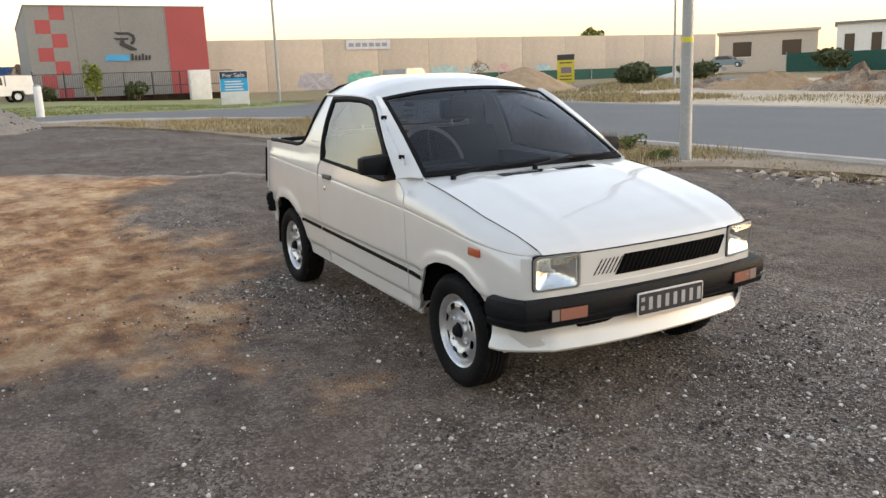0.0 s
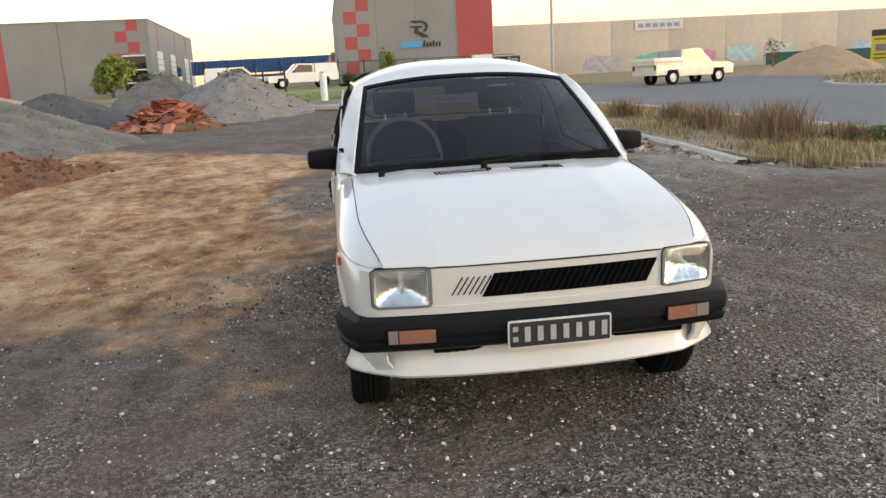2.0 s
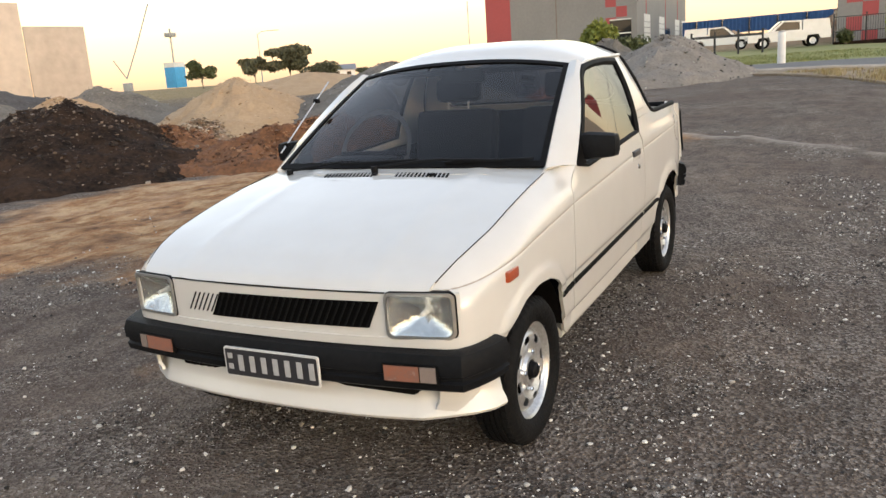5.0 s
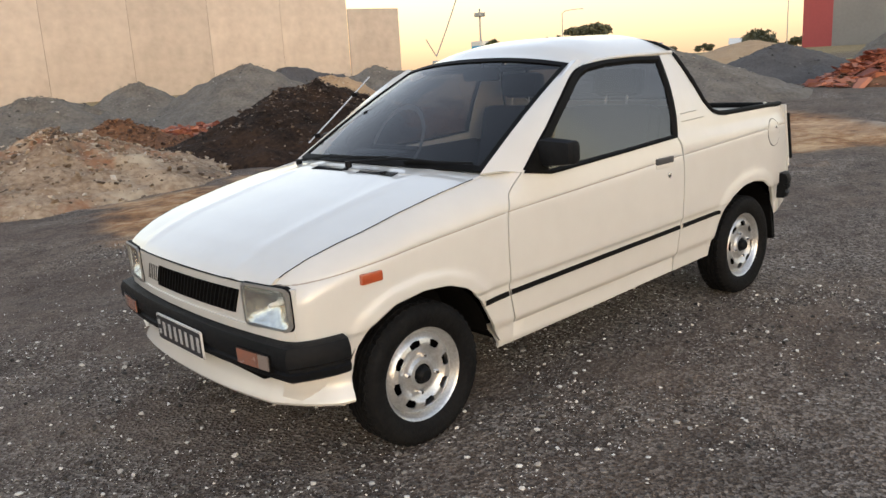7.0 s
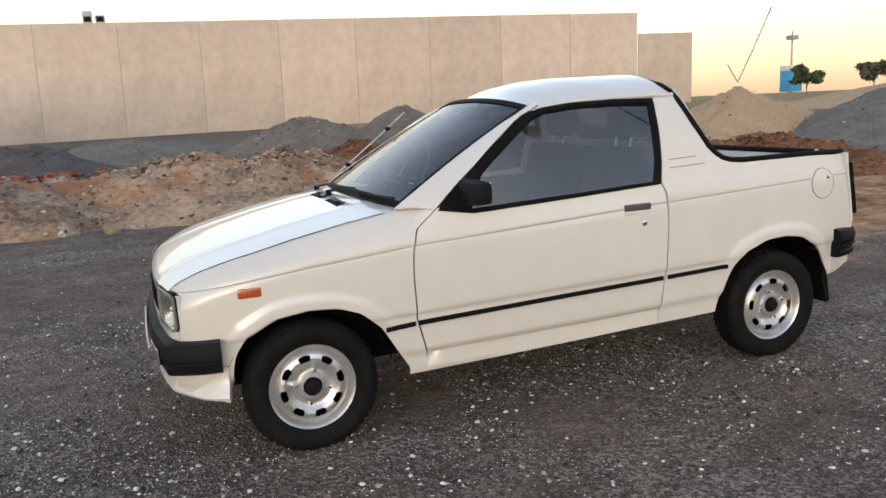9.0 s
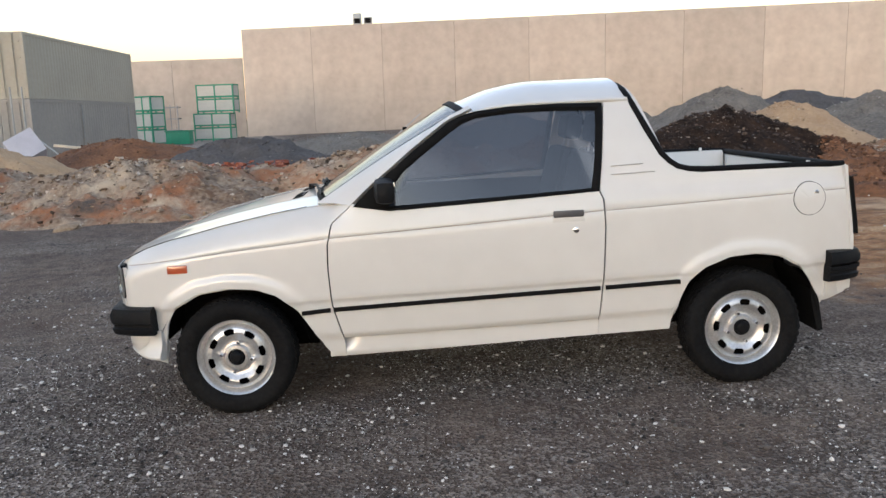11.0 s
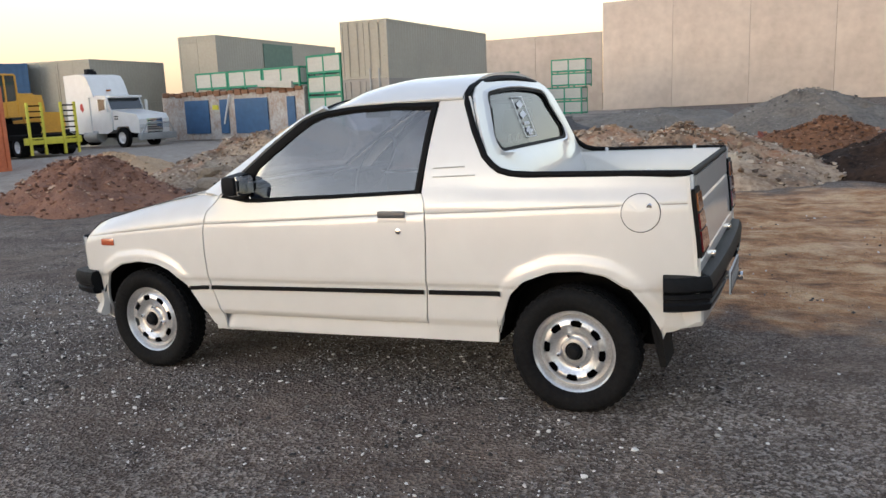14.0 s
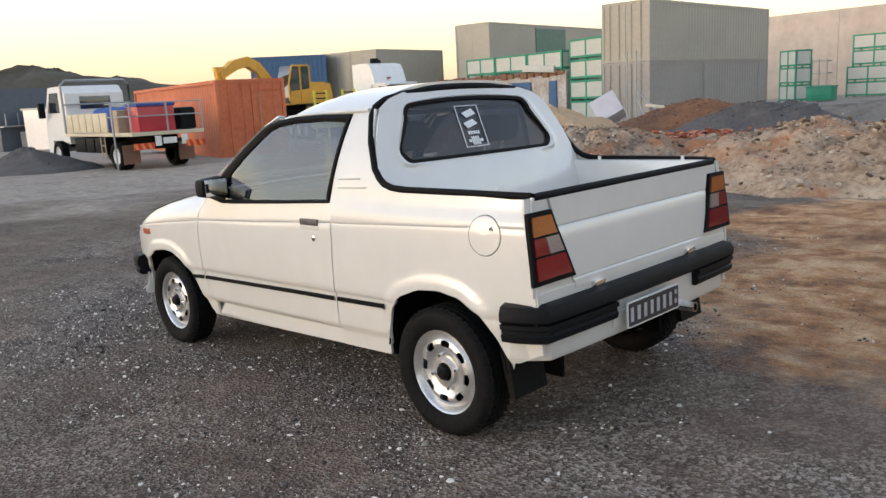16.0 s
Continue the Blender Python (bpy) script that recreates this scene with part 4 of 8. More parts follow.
def on_nose(outline, depth, lift):
    """An outline in (y, z) wrapped over the nose's curve, depth thick, standing lift proud."""
    bm = bmesh.new()
    bm.faces.new([bm.verts.new((0, y, z)) for y, z in outline])
    ys = [y for y, z in outline]
    n = int((max(ys) - min(ys)) / 0.025)
    for k in range(1, n + 1):
        y = min(ys) + (max(ys) - min(ys)) * k / (n + 1)
        bmesh.ops.bisect_plane(bm, geom=bm.verts[:] + bm.edges[:] + bm.faces[:], plane_co=(0, y, 0), plane_no=(0, 1, 0))
    for v in bm.verts:
        v.co.x = float(nose_x(v.co.y, v.co.z)) + lift
    return shell(bm, depth, (-20, 0, 0.6))


GY = 0.018  # shifts the nose dressings sideways to fit the camera's view
grille = part("grille", on_nose([(-0.245 + GY, 0.537), (0.345 + GY, 0.541), (0.383 + GY, 0.622), (-0.20 + GY, 0.618)], 0.004, 0.0025), mat("grille_void", (0.002, 0.002, 0.002), 0.9), ute, "black slatted grille with slanted ends")
for k in range(24):
    y = -0.222 + GY + k * 0.0242
    part("grille_slat", on_nose([(y, 0.542), (y + 0.006, 0.542), (y + 0.046, 0.617), (y + 0.040, 0.617)], 0.006, 0.0065), RUBBER, grille)
for k in range(6):
    y = -0.350 + GY + k * 0.0195
    part("air_slot", on_nose([(y, 0.548), (y + 0.0055, 0.548), (y + 0.045, 0.610), (y + 0.0395, 0.610)], 0.003, 0.0015), RUBBER, ute)

REFLECTOR = mat("reflector", (0.86, 0.87, 0.86), 0.2, metal=1.0, other=(0.7, 0.71, 0.7), scale=14, bump=0.22, bump_scale=34, rough_var=0.04)
LENS_WHITE = mat("bulb_white", (0.8, 0.8, 0.78), 0.2)
for s in (1, -1):
    cy, cz = s * 0.510 + 0.012, 0.582
    def nose_ring(w0, h0, w1, h1, lift, depth):
        loops = [[(float(nose_x(cy + y, cz + z)) + lift, cy + y, cz + z) for y, z in rounded(w, h, 0.02, 8)] for w, h in ((w0, h0), (w1, h1))]
        return shell(sheet(loops, close_v=True), depth, (-20, 0, 0.6))

    lamp = part("headlight", nose_ring(0.206, 0.143, 0.199, 0.136, 0.003, 0.02), RUBBER, ute, "square clear-glass headlight")
    part("headlight_rim", nose_ring(0.202, 0.139, 0.186, 0.124, 0.009, 0.02), mat("lamp_rim_grey", (0.34, 0.34, 0.33), 0.35, metal=0.6) if s > 0 else bpy.data.materials["lamp_rim_grey"], lamp)
    rows = []
    for q in np.linspace(1, 0.05, 9):
        rows.append([(float(nose_x(cy + y, cz + z)) + 0.010 + 0.010 * (1 - q**2), cy + y, cz + z) for y, z in rounded(0.190 * q, 0.128 * q, 0.02 * q, 5)])
    part("lens_glass", sheet(rows, close_v=True), LENS, lamp, "ribbed clear glass")
    rows = []
    for q in np.linspace(1, 0.03, 14):
        rows.append([(float(nose_x(cy + y, cz + z)) + 0.004 - 0.05 * (1 - q**1.6), cy + y, cz + z) for y, z in rounded(0.190 * q, 0.128 * q, q * (0.019 + 0.042 * (1 - q) ** 0.5), 8)])
    part("reflector", sheet(rows, close_v=True), REFLECTOR, lamp)
    part("bulb", moved(lathe([(0, 0.034), (0.006, 0.033), (0.008, 0.022), (0.008, 0.0)], 14, "x"), Matrix.Translation((float(nose_x(cy, cz)) - 0.048, cy, cz))), LENS_WHITE, lamp)


def sweep(path, section):
    """A section of (out, z) carried along a plan path (x, y); out points away from the car's middle line."""
    pts = [Vector((x, y, 0)) for x, y in path]
    rows = []
    for i, p in enumerate(pts):
        t = (pts[min(i + 1, len(pts) - 1)] - pts[max(i - 1, 0)]).normalized()
        o = Vector((t.y, -t.x, 0))
        rows.append([((p + o * a).x, (p + o * a).y, z) for a, z in section])
    bm = sheet(rows, close_v=True)
    bm.verts.ensure_lookup_table()
    k = len(section)
    bm.faces.new([bm.verts[i] for i in range(k)])
    bm.faces.new([bm.verts[len(bm.verts) - k + i] for i in range(k)])
    bmesh.ops.recalc_face_normals(bm, faces=bm.faces)
    return bm


def bowed(xm, xc, yc, xe, ye, n=24, p=2.4):
    """A plan path from the right side round the middle at xm to the left side."""
    s = 1 if xm > 0 else -1
    half = []
    for k in range(n + 1):
        y = yc * k / n
        half.append((xm - s * (abs(xm) - abs(xc)) * (k / n) ** p, y))
    corner = [(half[-1][0] + (xe - half[-1][0]) * f, half[-1][1] + (ye - half[-1][1]) * math.sin(f * math.pi / 2)) for f in (0.05, 0.15, 0.3, 0.5, 0.75, 1.0)]
    left = half + corner
    return [(x, -y) for x, y in reversed(left[1:])] + left


BUMP_SECT = [(0.0, 0.0), (0.012, 0.008), (0.018, 0.030), (0.010, 0.036), (0.010, 0.046), (0.020, 0.052), (0.022, 0.085), (0.010, 0.112), (-0.02, 0.118), (-0.05, 0.112), (-0.05, 0.0)]
fb = part("front_bumper", sweep(bowed(1.605, 1.560, 0.648, 1.39, 0.704), [(a, 0.368 + z) for a, z in BUMP_SECT]), BLACK_PLASTIC, ute, "matt black plastic bumper")


def bump_x(y):
    return 1.605 - 0.045 * (abs(y) / 0.648) ** 2.4 + 0.022


for s in (1, -1):
    y0, y1 = s * 0.405 + 0.015, s * 0.575 + 0.015
    lo, hi = min(y0, y1), max(y0, y1)

    def lamp_sheet(a, b, z0, z1, lift):
        return shell(sheet([[(bump_x(y) + lift, y, z) for z in np.linspace(z0, z1, 4)] for y in np.linspace(a, b, 8)]), 0.012)

    ind = part("indicator", lamp_sheet(lo, hi, 0.398, 0.455, 0.004), RUBBER, fb, "faded pinkish indicator set in the bumper")
    cut = (lo + hi) / 2 - 0.045 if s < 0 else (lo + hi) / 2 + 0.03
    part("clear_lens", lamp_sheet(lo + 0.006, cut - 0.002, 0.404, 0.450, 0.008), mat("pinkish_clear", (0.25, 0.2, 0.175), 0.25, coat=1.0, fine=300) if s < 0 else PINKISH, ind)
    part("amber_lens", lamp_sheet(cut + 0.002, hi - 0.006, 0.404, 0.450, 0.008), PINKISH if s < 0 else mat("pinkish_clear", (0.25, 0.2, 0.175), 0.25, coat=1.0, fine=300), ind)

APRON = [(-0.022, 0.0), (-0.004, -0.002), (0.014, 0.004), (0.021, 0.014), (0.017, 0.028), (0.003, 0.05), (-0.004, 0.08), (-0.002, 0.125), (-0.045, 0.125), (-0.03, 0.05)]
part("front_apron", sweep(bowed(1.585, 1.54, 0.50, 1.372, 0.682), [(a, 0.255 + z) for a, z in APRON]), PAINT, ute)
for k in range(7):
    part("apron_slot", boxes((1.555, 1.572, -0.36 + k * 0.03, -0.345 + k * 0.03, 0.345, 0.372)), RUBBER, ute)
# near-black block painted in as the shade beneath the bumper
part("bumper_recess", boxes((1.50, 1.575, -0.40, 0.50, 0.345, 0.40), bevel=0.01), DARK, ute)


PLATE_GREY = mat("plate_grey", (0.42, 0.42, 0.42), 0.5)


def plate(parent, x, y, z, w, h, face):
    """A dark number plate with its writing as plain bars; face is +1 to the front, -1 to the rear."""
    ob = part("number_plate", moved(prism(rounded(w, h, 0.008, 3), 0.006, "yz"), Matrix.Translation((-0.003, 0, 0))), PLATE_WHITE, parent, "black number plate with a pale rim and pale bars")
    ob.matrix_basis = pose(x, y, z)
    part("plate_face", moved(prism(rounded(w - 0.012, h - 0.012, 0.006, 3), 0.002, "yz"), Matrix.Translation((0.003 if face > 0 else -0.005, 0, 0))), PLATE_BLACK, ob)
    f = 0.0045 if face > 0 else -0.0065
    for k in range(7):
        a = (-0.385 + k * 0.124 + 0.07) * w
        part("letter_bar", boxes((f, f + 0.002, a - 0.027 * w, a + 0.027 * w, -0.27 * h, 0.27 * h)), PLATE_GREY, ob)
    for zz in (0.12, -0.24):
        part("letter_bar", boxes((f, f + 0.002, -0.445 * w if face < 0 else -0.455 * w, -0.405 * w, zz * h, (zz + 0.18) * h)), PLATE_GREY, ob)
    return ob


plate(ute, 1.633, 0.03, 0.408, 0.364, 0.098, 1)

# wipers, aerial
for (y, yl, xl, zl) in ((-0.49, -0.02, 0.735, 0.905), (-0.052, 0.44, 0.70, 0.900)):
    x0 = 0.765 if y < -0.2 else 0.800
    z0 = 0.868 if y < -0.2 else 0.886
    w = part("wiper", tube([(x0, y, z0 - 0.02), (x0, y, z0 + 0.012)], 0.014, 10), BLACK_PLASTIC, ute, "black wiper arm and blade")
    part("wiper_arm", tube([(x0, y, z0 + 0.008), ((x0 + xl) / 2 - 0.005, (y + yl) / 2, (z0 + zl) / 2 + 0.02), (xl, yl, zl)], 0.006, 6), BLACK_PLASTIC, w)
    part("wiper_blade", tube([(xl + 0.026, yl - 0.22, zl - 0.003), (xl + 0.004, yl, zl + 0.002), (xl - 0.02, yl + 0.12, zl + 0.003)], 0.006, 6), BLACK_PLASTIC, w)

# ---- cabin ----


def screen_point(u, v):
    """The windscreen: u across from -1 to 1, v from the bottom to the top."""
    hw = 0.603 + (0.508 - 0.603) * v
    x = (0.745 + (0.105 - 0.745) * v) - (0.065 - 0.02 * v) * abs(u) ** 2.2
    z = (0.880 + (1.262 - 0.880) * v) - (0.008 + 0.034 * v) * abs(u) ** 2.4 + 0.012 * math.sin(math.pi * v)
    return (x, u * hw, z)


def screen_area(inset_u, inset_v, lift=0.0, nu=28, nv=14):
    rows = []
    for u in np.linspace(-1 + inset_u, 1 - inset_u, nu):
        rows.append([tuple(np.array(screen_point(u, v)) + np.array((0.5, 0, 0.86)) * lift) for v in np.linspace(inset_v, 1 - inset_v, nv)])
    return rows


part("windscreen", outward(sheet(screen_area(0.03, 0.03))), SCREEN, ute, "tinted laminated windscreen").visible_shadow = False


def ring_strip(outer, inner, t):
    """A closed band between two loops, with thickness t inward."""
    return shell(sheet([outer, inner], close_v=True), t)


def screen_loop(i, j, lift):
    pts = [(u, j) for u in np.linspace(-1 + i, 1 - i, 30)] + [(1 - i, v) for v in np.linspace(j, 1 - j, 16)[1:]] + [(u, 1 - j) for u in np.linspace(1 - i, -1 + i, 30)[1:]] + [(-1 + i, v) for v in np.linspace(1 - j, j, 16)[1:-1]]
    return [tuple(np.array(screen_point(*p)) + np.array((0.5, 0, 0.86)) * lift) for p in pts]


part("windscreen_seal", ring_strip(screen_loop(-0.002, 0.0, 0.004), screen_loop(0.036, 0.04, 0.005), 0.01), RUBBER, ute)


def roof_z(x, y):
    base = 1.234 - 0.030 * smooth((x + 0.08) / 0.2)
    a = 0.104 - 0.052 * smooth((x + 0.28) / 0.40)
    hw = roof_half(x)
    q = np.clip(np.abs(y) / hw, 0, 1)
    return base + a * (1 - q**3.0)


def roof_half(x):
    return 0.540 - 0.025 * smooth((x + 0.12) / 0.24)


def roof_sheet():
    rows = []
    for x in np.linspace(0.112, -0.615, 30):
        hw = float(roof_half(x))
        ys = np.sin(np.linspace(-1, 1, 45) * math.pi / 2) * hw
        front = 0.05 * (np.abs(ys) / hw) ** 2.2 * float(smooth((x + 0.3) / 0.4))
        top = np.stack([x - front, ys, roof_z(x, ys)], -1)
        lip = 0.028
        rows.append(np.concatenate([[[x - front[0], -hw - 0.003, float(roof_z(x, hw)) - lip]], top, [[x - front[-1], hw + 0.003, float(roof_z(x, hw)) - lip]]]))
    return shell(sheet(rows), 0.012)


part("roof", roof_sheet(), PAINT, ute)
both("roof_gutter", lambda: tube([(0.06, 0.535, 1.196), (-0.05, 0.543, 1.222), (-0.2, 0.546, 1.231), (-0.62, 0.546, 1.232)], 0.009, 6), PAINT, ute)


WINDOW = [(0.545, 0.853), (0.40, 0.829), (-0.056, 0.846), (-0.462, 0.864), (-0.478, 0.95), (-0.495, 1.08), (-0.510, 1.221), (-0.31, 1.227), (-0.115, 1.224), (0.02, 1.212), (0.085, 1.196), (0.137, 1.172), (0.21, 1.120), (0.285, 1.066), (0.365, 1.003), (0.44, 0.946), (0.50, 0.896)]
PANE = [(0.40, 0.846), (-0.056, 0.861), (-0.436, 0.876), (-0.452, 0.96), (-0.468, 1.08), (-0.480, 1.190), (-0.31, 1.198), (-0.115, 1.196), (0.02, 1.183), (0.08, 1.163), (0.13, 1.132), (0.2, 1.081), (0.27, 1.030), (0.335, 0.979), (0.375, 0.93), (0.39, 0.89)]


def refine(loop, n=6):
    out = []
    for (a, b), (c, d) in zip(loop, loop[1:] + loop[:1]):
        out += [(a + (c - a) * k / n, b + (d - b) * k / n) for k in range(n)]
    return out


def resample(loop, n):
    """n points evenly along a closed loop."""
    p = np.array(loop + loop[:1])
    d = np.r_[0, np.cumsum(np.hypot(*np.diff(p, axis=0).T))]
    s = np.linspace(0, d[-1], n, endpoint=False)
    return list(zip(np.interp(s, d, p[:, 0]), np.interp(s, d, p[:, 1])))


def cabin_side(loop, out=0.0):
    return [(x, float(house_y(z)) + out, z) for x, z in loop]


def window_frame():
    o, i = refine(WINDOW), None
    inner = []
    pane = np.array(refine(PANE, 12))
    for x, z in o:
        k = np.argmin((pane[:, 0] - x) ** 2 + (pane[:, 1] - z) ** 2)
        inner.append(tuple(pane[k]))
    rows = [cabin_side(o, -0.012), cabin_side(o, 0.006), [tuple(np.array(a) * 0.5 + np.array(b) * 0.5) for a, b in zip(cabin_side(o, 0.008), cabin_side(inner, 0.006))], cabin_side(inner, -0.004), cabin_side(inner, -0.016)]
    bm = sheet(rows, close_v=True)
    bmesh.ops.remove_doubles(bm, verts=bm.verts, dist=0.0004)
    return bm


both("door_window_frame", window_frame, RUBBER, ute)


def pane_sheet():
    bm = bmesh.new()
    lo = [bm.verts.new(p) for p in cabin_side(PANE, -0.008)]
    bm.faces.new(lo)
    bmesh.ops.triangulate(bm, faces=bm.faces[:])
    return outward(bm)


for ob in both("door_window", pane_sheet, GLASS, ute, "tinted side window"):
    ob.visible_shadow = False


def a_pillar():
    rows = []
    for v in np.linspace(-0.02, 1.02, 20):
        a = np.array(screen_point(1.0, v))
        zt = 0.862 + (1.214 - 0.862) * v
        b = np.array((float(lerp_table(zt, ((0.853, 0.556), (0.896, 0.508), (0.946, 0.450), (1.003, 0.374), (1.066, 0.295), (1.12, 0.22), (1.172, 0.146), (1.196, 0.10), (1.212, 0.035)))), float(house_y(zt)), zt))
        mid = (a + b) / 2 + np.array((0.008, 0.012, 0.012))
        rows.append([a + np.array((0, -0.012, -0.01)), a + np.array((0.004, 0.006, 0.006)), mid, b + np.array((0.004, 0.004, 0.004)), b + np.array((-0.005, -0.02, -0.005))])
    return shell(sheet(rows), 0.008)


both("windscreen_pillar", a_pillar, PAINT, ute)
# scuttle between bonnet and screen
part("scuttle", shell(sheet([[(x - 0.06 * (abs(y) / 0.6) ** 2.2, y, z) for x, z in ((0.82, float(hood_z(0.72, y)) - 0.012), (0.72, float(hood_z(0.70, y)) - 0.006), (0.69, 0.884))] for y in np.linspace(-0.60, 0.60, 24)]), 0.01), PAINT, ute)

# black rubber rail: along the load bed, up the cab's back edge and over the roof
rail_left = [(-1.505, 0.632, 0.920), (-1.44, 0.646, 0.922), (-1.2, 0.655, 0.926), (-0.93, 0.656, 0.928), (-0.85, 0.655, 0.933), (-0.80, 0.653, 0.946), (-0.768, 0.648, 0.968), (-0.735, 0.640, 1.003), (-0.684, 0.606, 1.105), (-0.640, 0.556, 1.205), (-0.626, 0.520, 1.244), (-0.622, 0.465, 1.270), (-0.624, 0.37, 1.290), (-0.627, 0.19, 1.306), (-0.628, 0.0, 1.311)]
rail = rail_left + [(x, -y, z) for x, y, z in reversed(rail_left[:-1])]
part("rubber_rail", tube(rail, 0.0135, 10), RUBBER, ute, "black rubber moulding round the cab's back and bed")

def rear_loop(k, grow):
    """Points round the rear window, k in 0..1."""
    wt, wb, r = 0.405 + grow, 0.485 + grow, 0.055
    zt, zb = 1.242 + grow * 0.8, 1.012 - grow * 0.8
    loop = []
    for cx, cz, a0 in ((wt - r, zt - r, 0), (-(wt - r), zt - r, 90), (-(wb - r), zb + r, 180), (wb - r, zb + r, 270)):
        loop += [(cx + r * math.cos(radians(a0 + 90 * i / 6)), cz + r * math.sin(radians(a0 + 90 * i / 6))) for i in range(7)]
        if a0 == 0:
            loop += [(wt - r - 2 * (wt - r) * i / 10, zt) for i in range(1, 10)]
    return [(y + 0.008, z + 0.022 * (1 - (y / wt) ** 2) * smooth((z - 1.1) / 0.15)) for y, z in loop]


def back_x(z):
    return float(lerp_table(z, ((0.60, -0.83), (0.86, -0.80), (0.98, -0.745), (1.22, -0.655), (1.318, -0.615))))


def rear_panel():
    inner = resample(rear_loop(0, 0.0), 96)
    outer = []
    edge = [(0.645, 0.86), (0.642, 0.95), (0.636, 1.0), (0.602, 1.1), (0.552, 1.2), (0.515, 1.245), (0.46, 1.275), (0.36, 1.300), (0.2, 1.316), (0, 1.322)]
    loop = edge + [(-y, z) for y, z in reversed(edge[:-1])]
    loop = loop + [(-0.645 + 1.29 * k / 12, 0.60 if 0 < k < 12 else 0.86) for k in range(1, 12)]
    loop = [(y, z) for y, z in loop]
    dense_loop = np.array(resample(loop, 480))
    c = np.array((0.0, 1.10))
    ang = np.arctan2(dense_loop[:, 1] - c[1], dense_loop[:, 0] - c[0])
    for y, z in inner:
        a = math.atan2(z - c[1], y - c[0])
        k = np.argmin(np.abs(np.angle(np.exp(1j * (ang - a)))))
        outer.append(tuple(dense_loop[k]))
    rows = []
    for f in np.linspace(0, 1, 7):
        row = []
        for (yi, zi), (yo, zo) in zip(inner, outer):
            y, z = yi + (yo - yi) * f, zi + (zo - zi) * f
            bulge = 0.010 * math.sin(min(1, f * 3) * math.pi) if f < 0.34 else 0
            row.append((back_x(z) - 0.012 - bulge, y, z))
        rows.append(row)
    return shell(sheet(rows, close_v=True), 0.01)


part("cab_back_panel", rear_panel(), PAINT, ute)
bm = bmesh.new()
bm.faces.new([bm.verts.new((back_x(z) - 0.004, y, z)) for y, z in rear_loop(0, 0.0)])
rw = part("rear_window", bm, REAR_GLASS, ute, "dark tinted rear window with a pale sticker")
rw.visible_shadow = False
o, i = rear_loop(0, 0.005), rear_loop(0, -0.011)
part("rear_window_seal", shell(sheet([[(back_x(z) - 0.018, y, z) for y, z in o], [(back_x(z) - 0.016, y, z) for y, z in i]], close_v=True), 0.008), RUBBER, rw)


def on_back(loop, lift=0.010):
    bm = bmesh.new()
    bm.faces.new([bm.verts.new((back_x(z) - lift, y, z)) for y, z in loop])
    return shell(bm, 0.0015)


# the sticker: a thin outline, a zigzag of two bars and some bars for its writing
SX, SZ = 0.03, 1.135
for a, b, c, d in ((-0.052, 0.052, 0.088, 0.091), (-0.052, 0.052, -0.091, -0.088), (-0.052, -0.049, -0.09, 0.09), (0.049, 0.052, -0.09, 0.09)):
    part("sticker_line", on_back([(SX + 1.4 * a, SZ + c), (SX + 1.4 * b, SZ + c), (SX + 1.4 * b, SZ + d), (SX + 1.4 * a, SZ + d)]), STICKER, rw)
for pts in ([(-0.03, 0.058), (0.02, 0.076), (0.034, 0.052), (-0.012, 0.036)], [(0.03, 0.008), (-0.02, -0.01), (-0.034, 0.014), (0.012, 0.03)]):
    part("sticker_shape", on_back([(SX - 1.4 * a, SZ + b) for a, b in pts]), STICKER, rw)
for k in range(6):
    part("sticker_bar", on_back([(SX - 0.036 + k * 0.0125, SZ - 0.036), (SX - 0.028 + k * 0.0125, SZ - 0.036), (SX - 0.028 + k * 0.0125, SZ - 0.022), (SX - 0.036 + k * 0.0125, SZ - 0.022)]), STICKER, rw)
for k in range(4):
    part("sticker_bar", on_back([(SX - 0.024 + k * 0.013, SZ - 0.082), (SX - 0.016 + k * 0.013, SZ - 0.082), (SX - 0.012 + k * 0.013, SZ - 0.046), (SX - 0.020 + k * 0.013, SZ - 0.046)]), STICKER, rw)
for a, b in ((-0.045, -0.026), (0.028, 0.045)):
    part("sticker_bar", on_back([(SX + a, SZ - 0.07), (SX + b, SZ - 0.07), (SX + b, SZ - 0.058), (SX + a, SZ - 0.058)]), STICKER, rw)

# ---- load bed ----
FLOOR_Z = 0.62
part("bed_floor", boxes((-1.475, -0.82, -0.60, 0.60, FLOOR_Z - 0.02, FLOOR_Z), *[(-1.47, -0.84, y - 0.02, y + 0.02, FLOOR_Z, FLOOR_Z + 0.008) for y in np.linspace(-0.5, 0.5, 9)]), PAINT, ute)


def bed_wall():
    rows = []
    for x in np.linspace(-0.78, -1.482, 20):
        rows.append([(x, 0.640, 0.918), (x, 0.615, 0.917), (x, 0.606, 0.900), (x, 0.598, 0.80), (x, 0.60, FLOOR_Z - 0.02)])
    return shell(sheet(rows), 0.006)


both("bed_side_wall", bed_wall, PAINT, ute)
for y in np.linspace(-0.5, 0.5, 9):
    part("bulkhead_rib", boxes((back_x(0.72) - 0.030, back_x(0.72) - 0.010, y - 0.028, y + 0.028, FLOOR_Z, 0.79), bevel=0.006), PAINT, ute)
for x in (-0.92, -1.36):
    both("tie_hook", lambda: tube([(x, 0.628, 0.922), (x, 0.628, 0.94)], 0.008, 8), WHITE_METAL, ute)


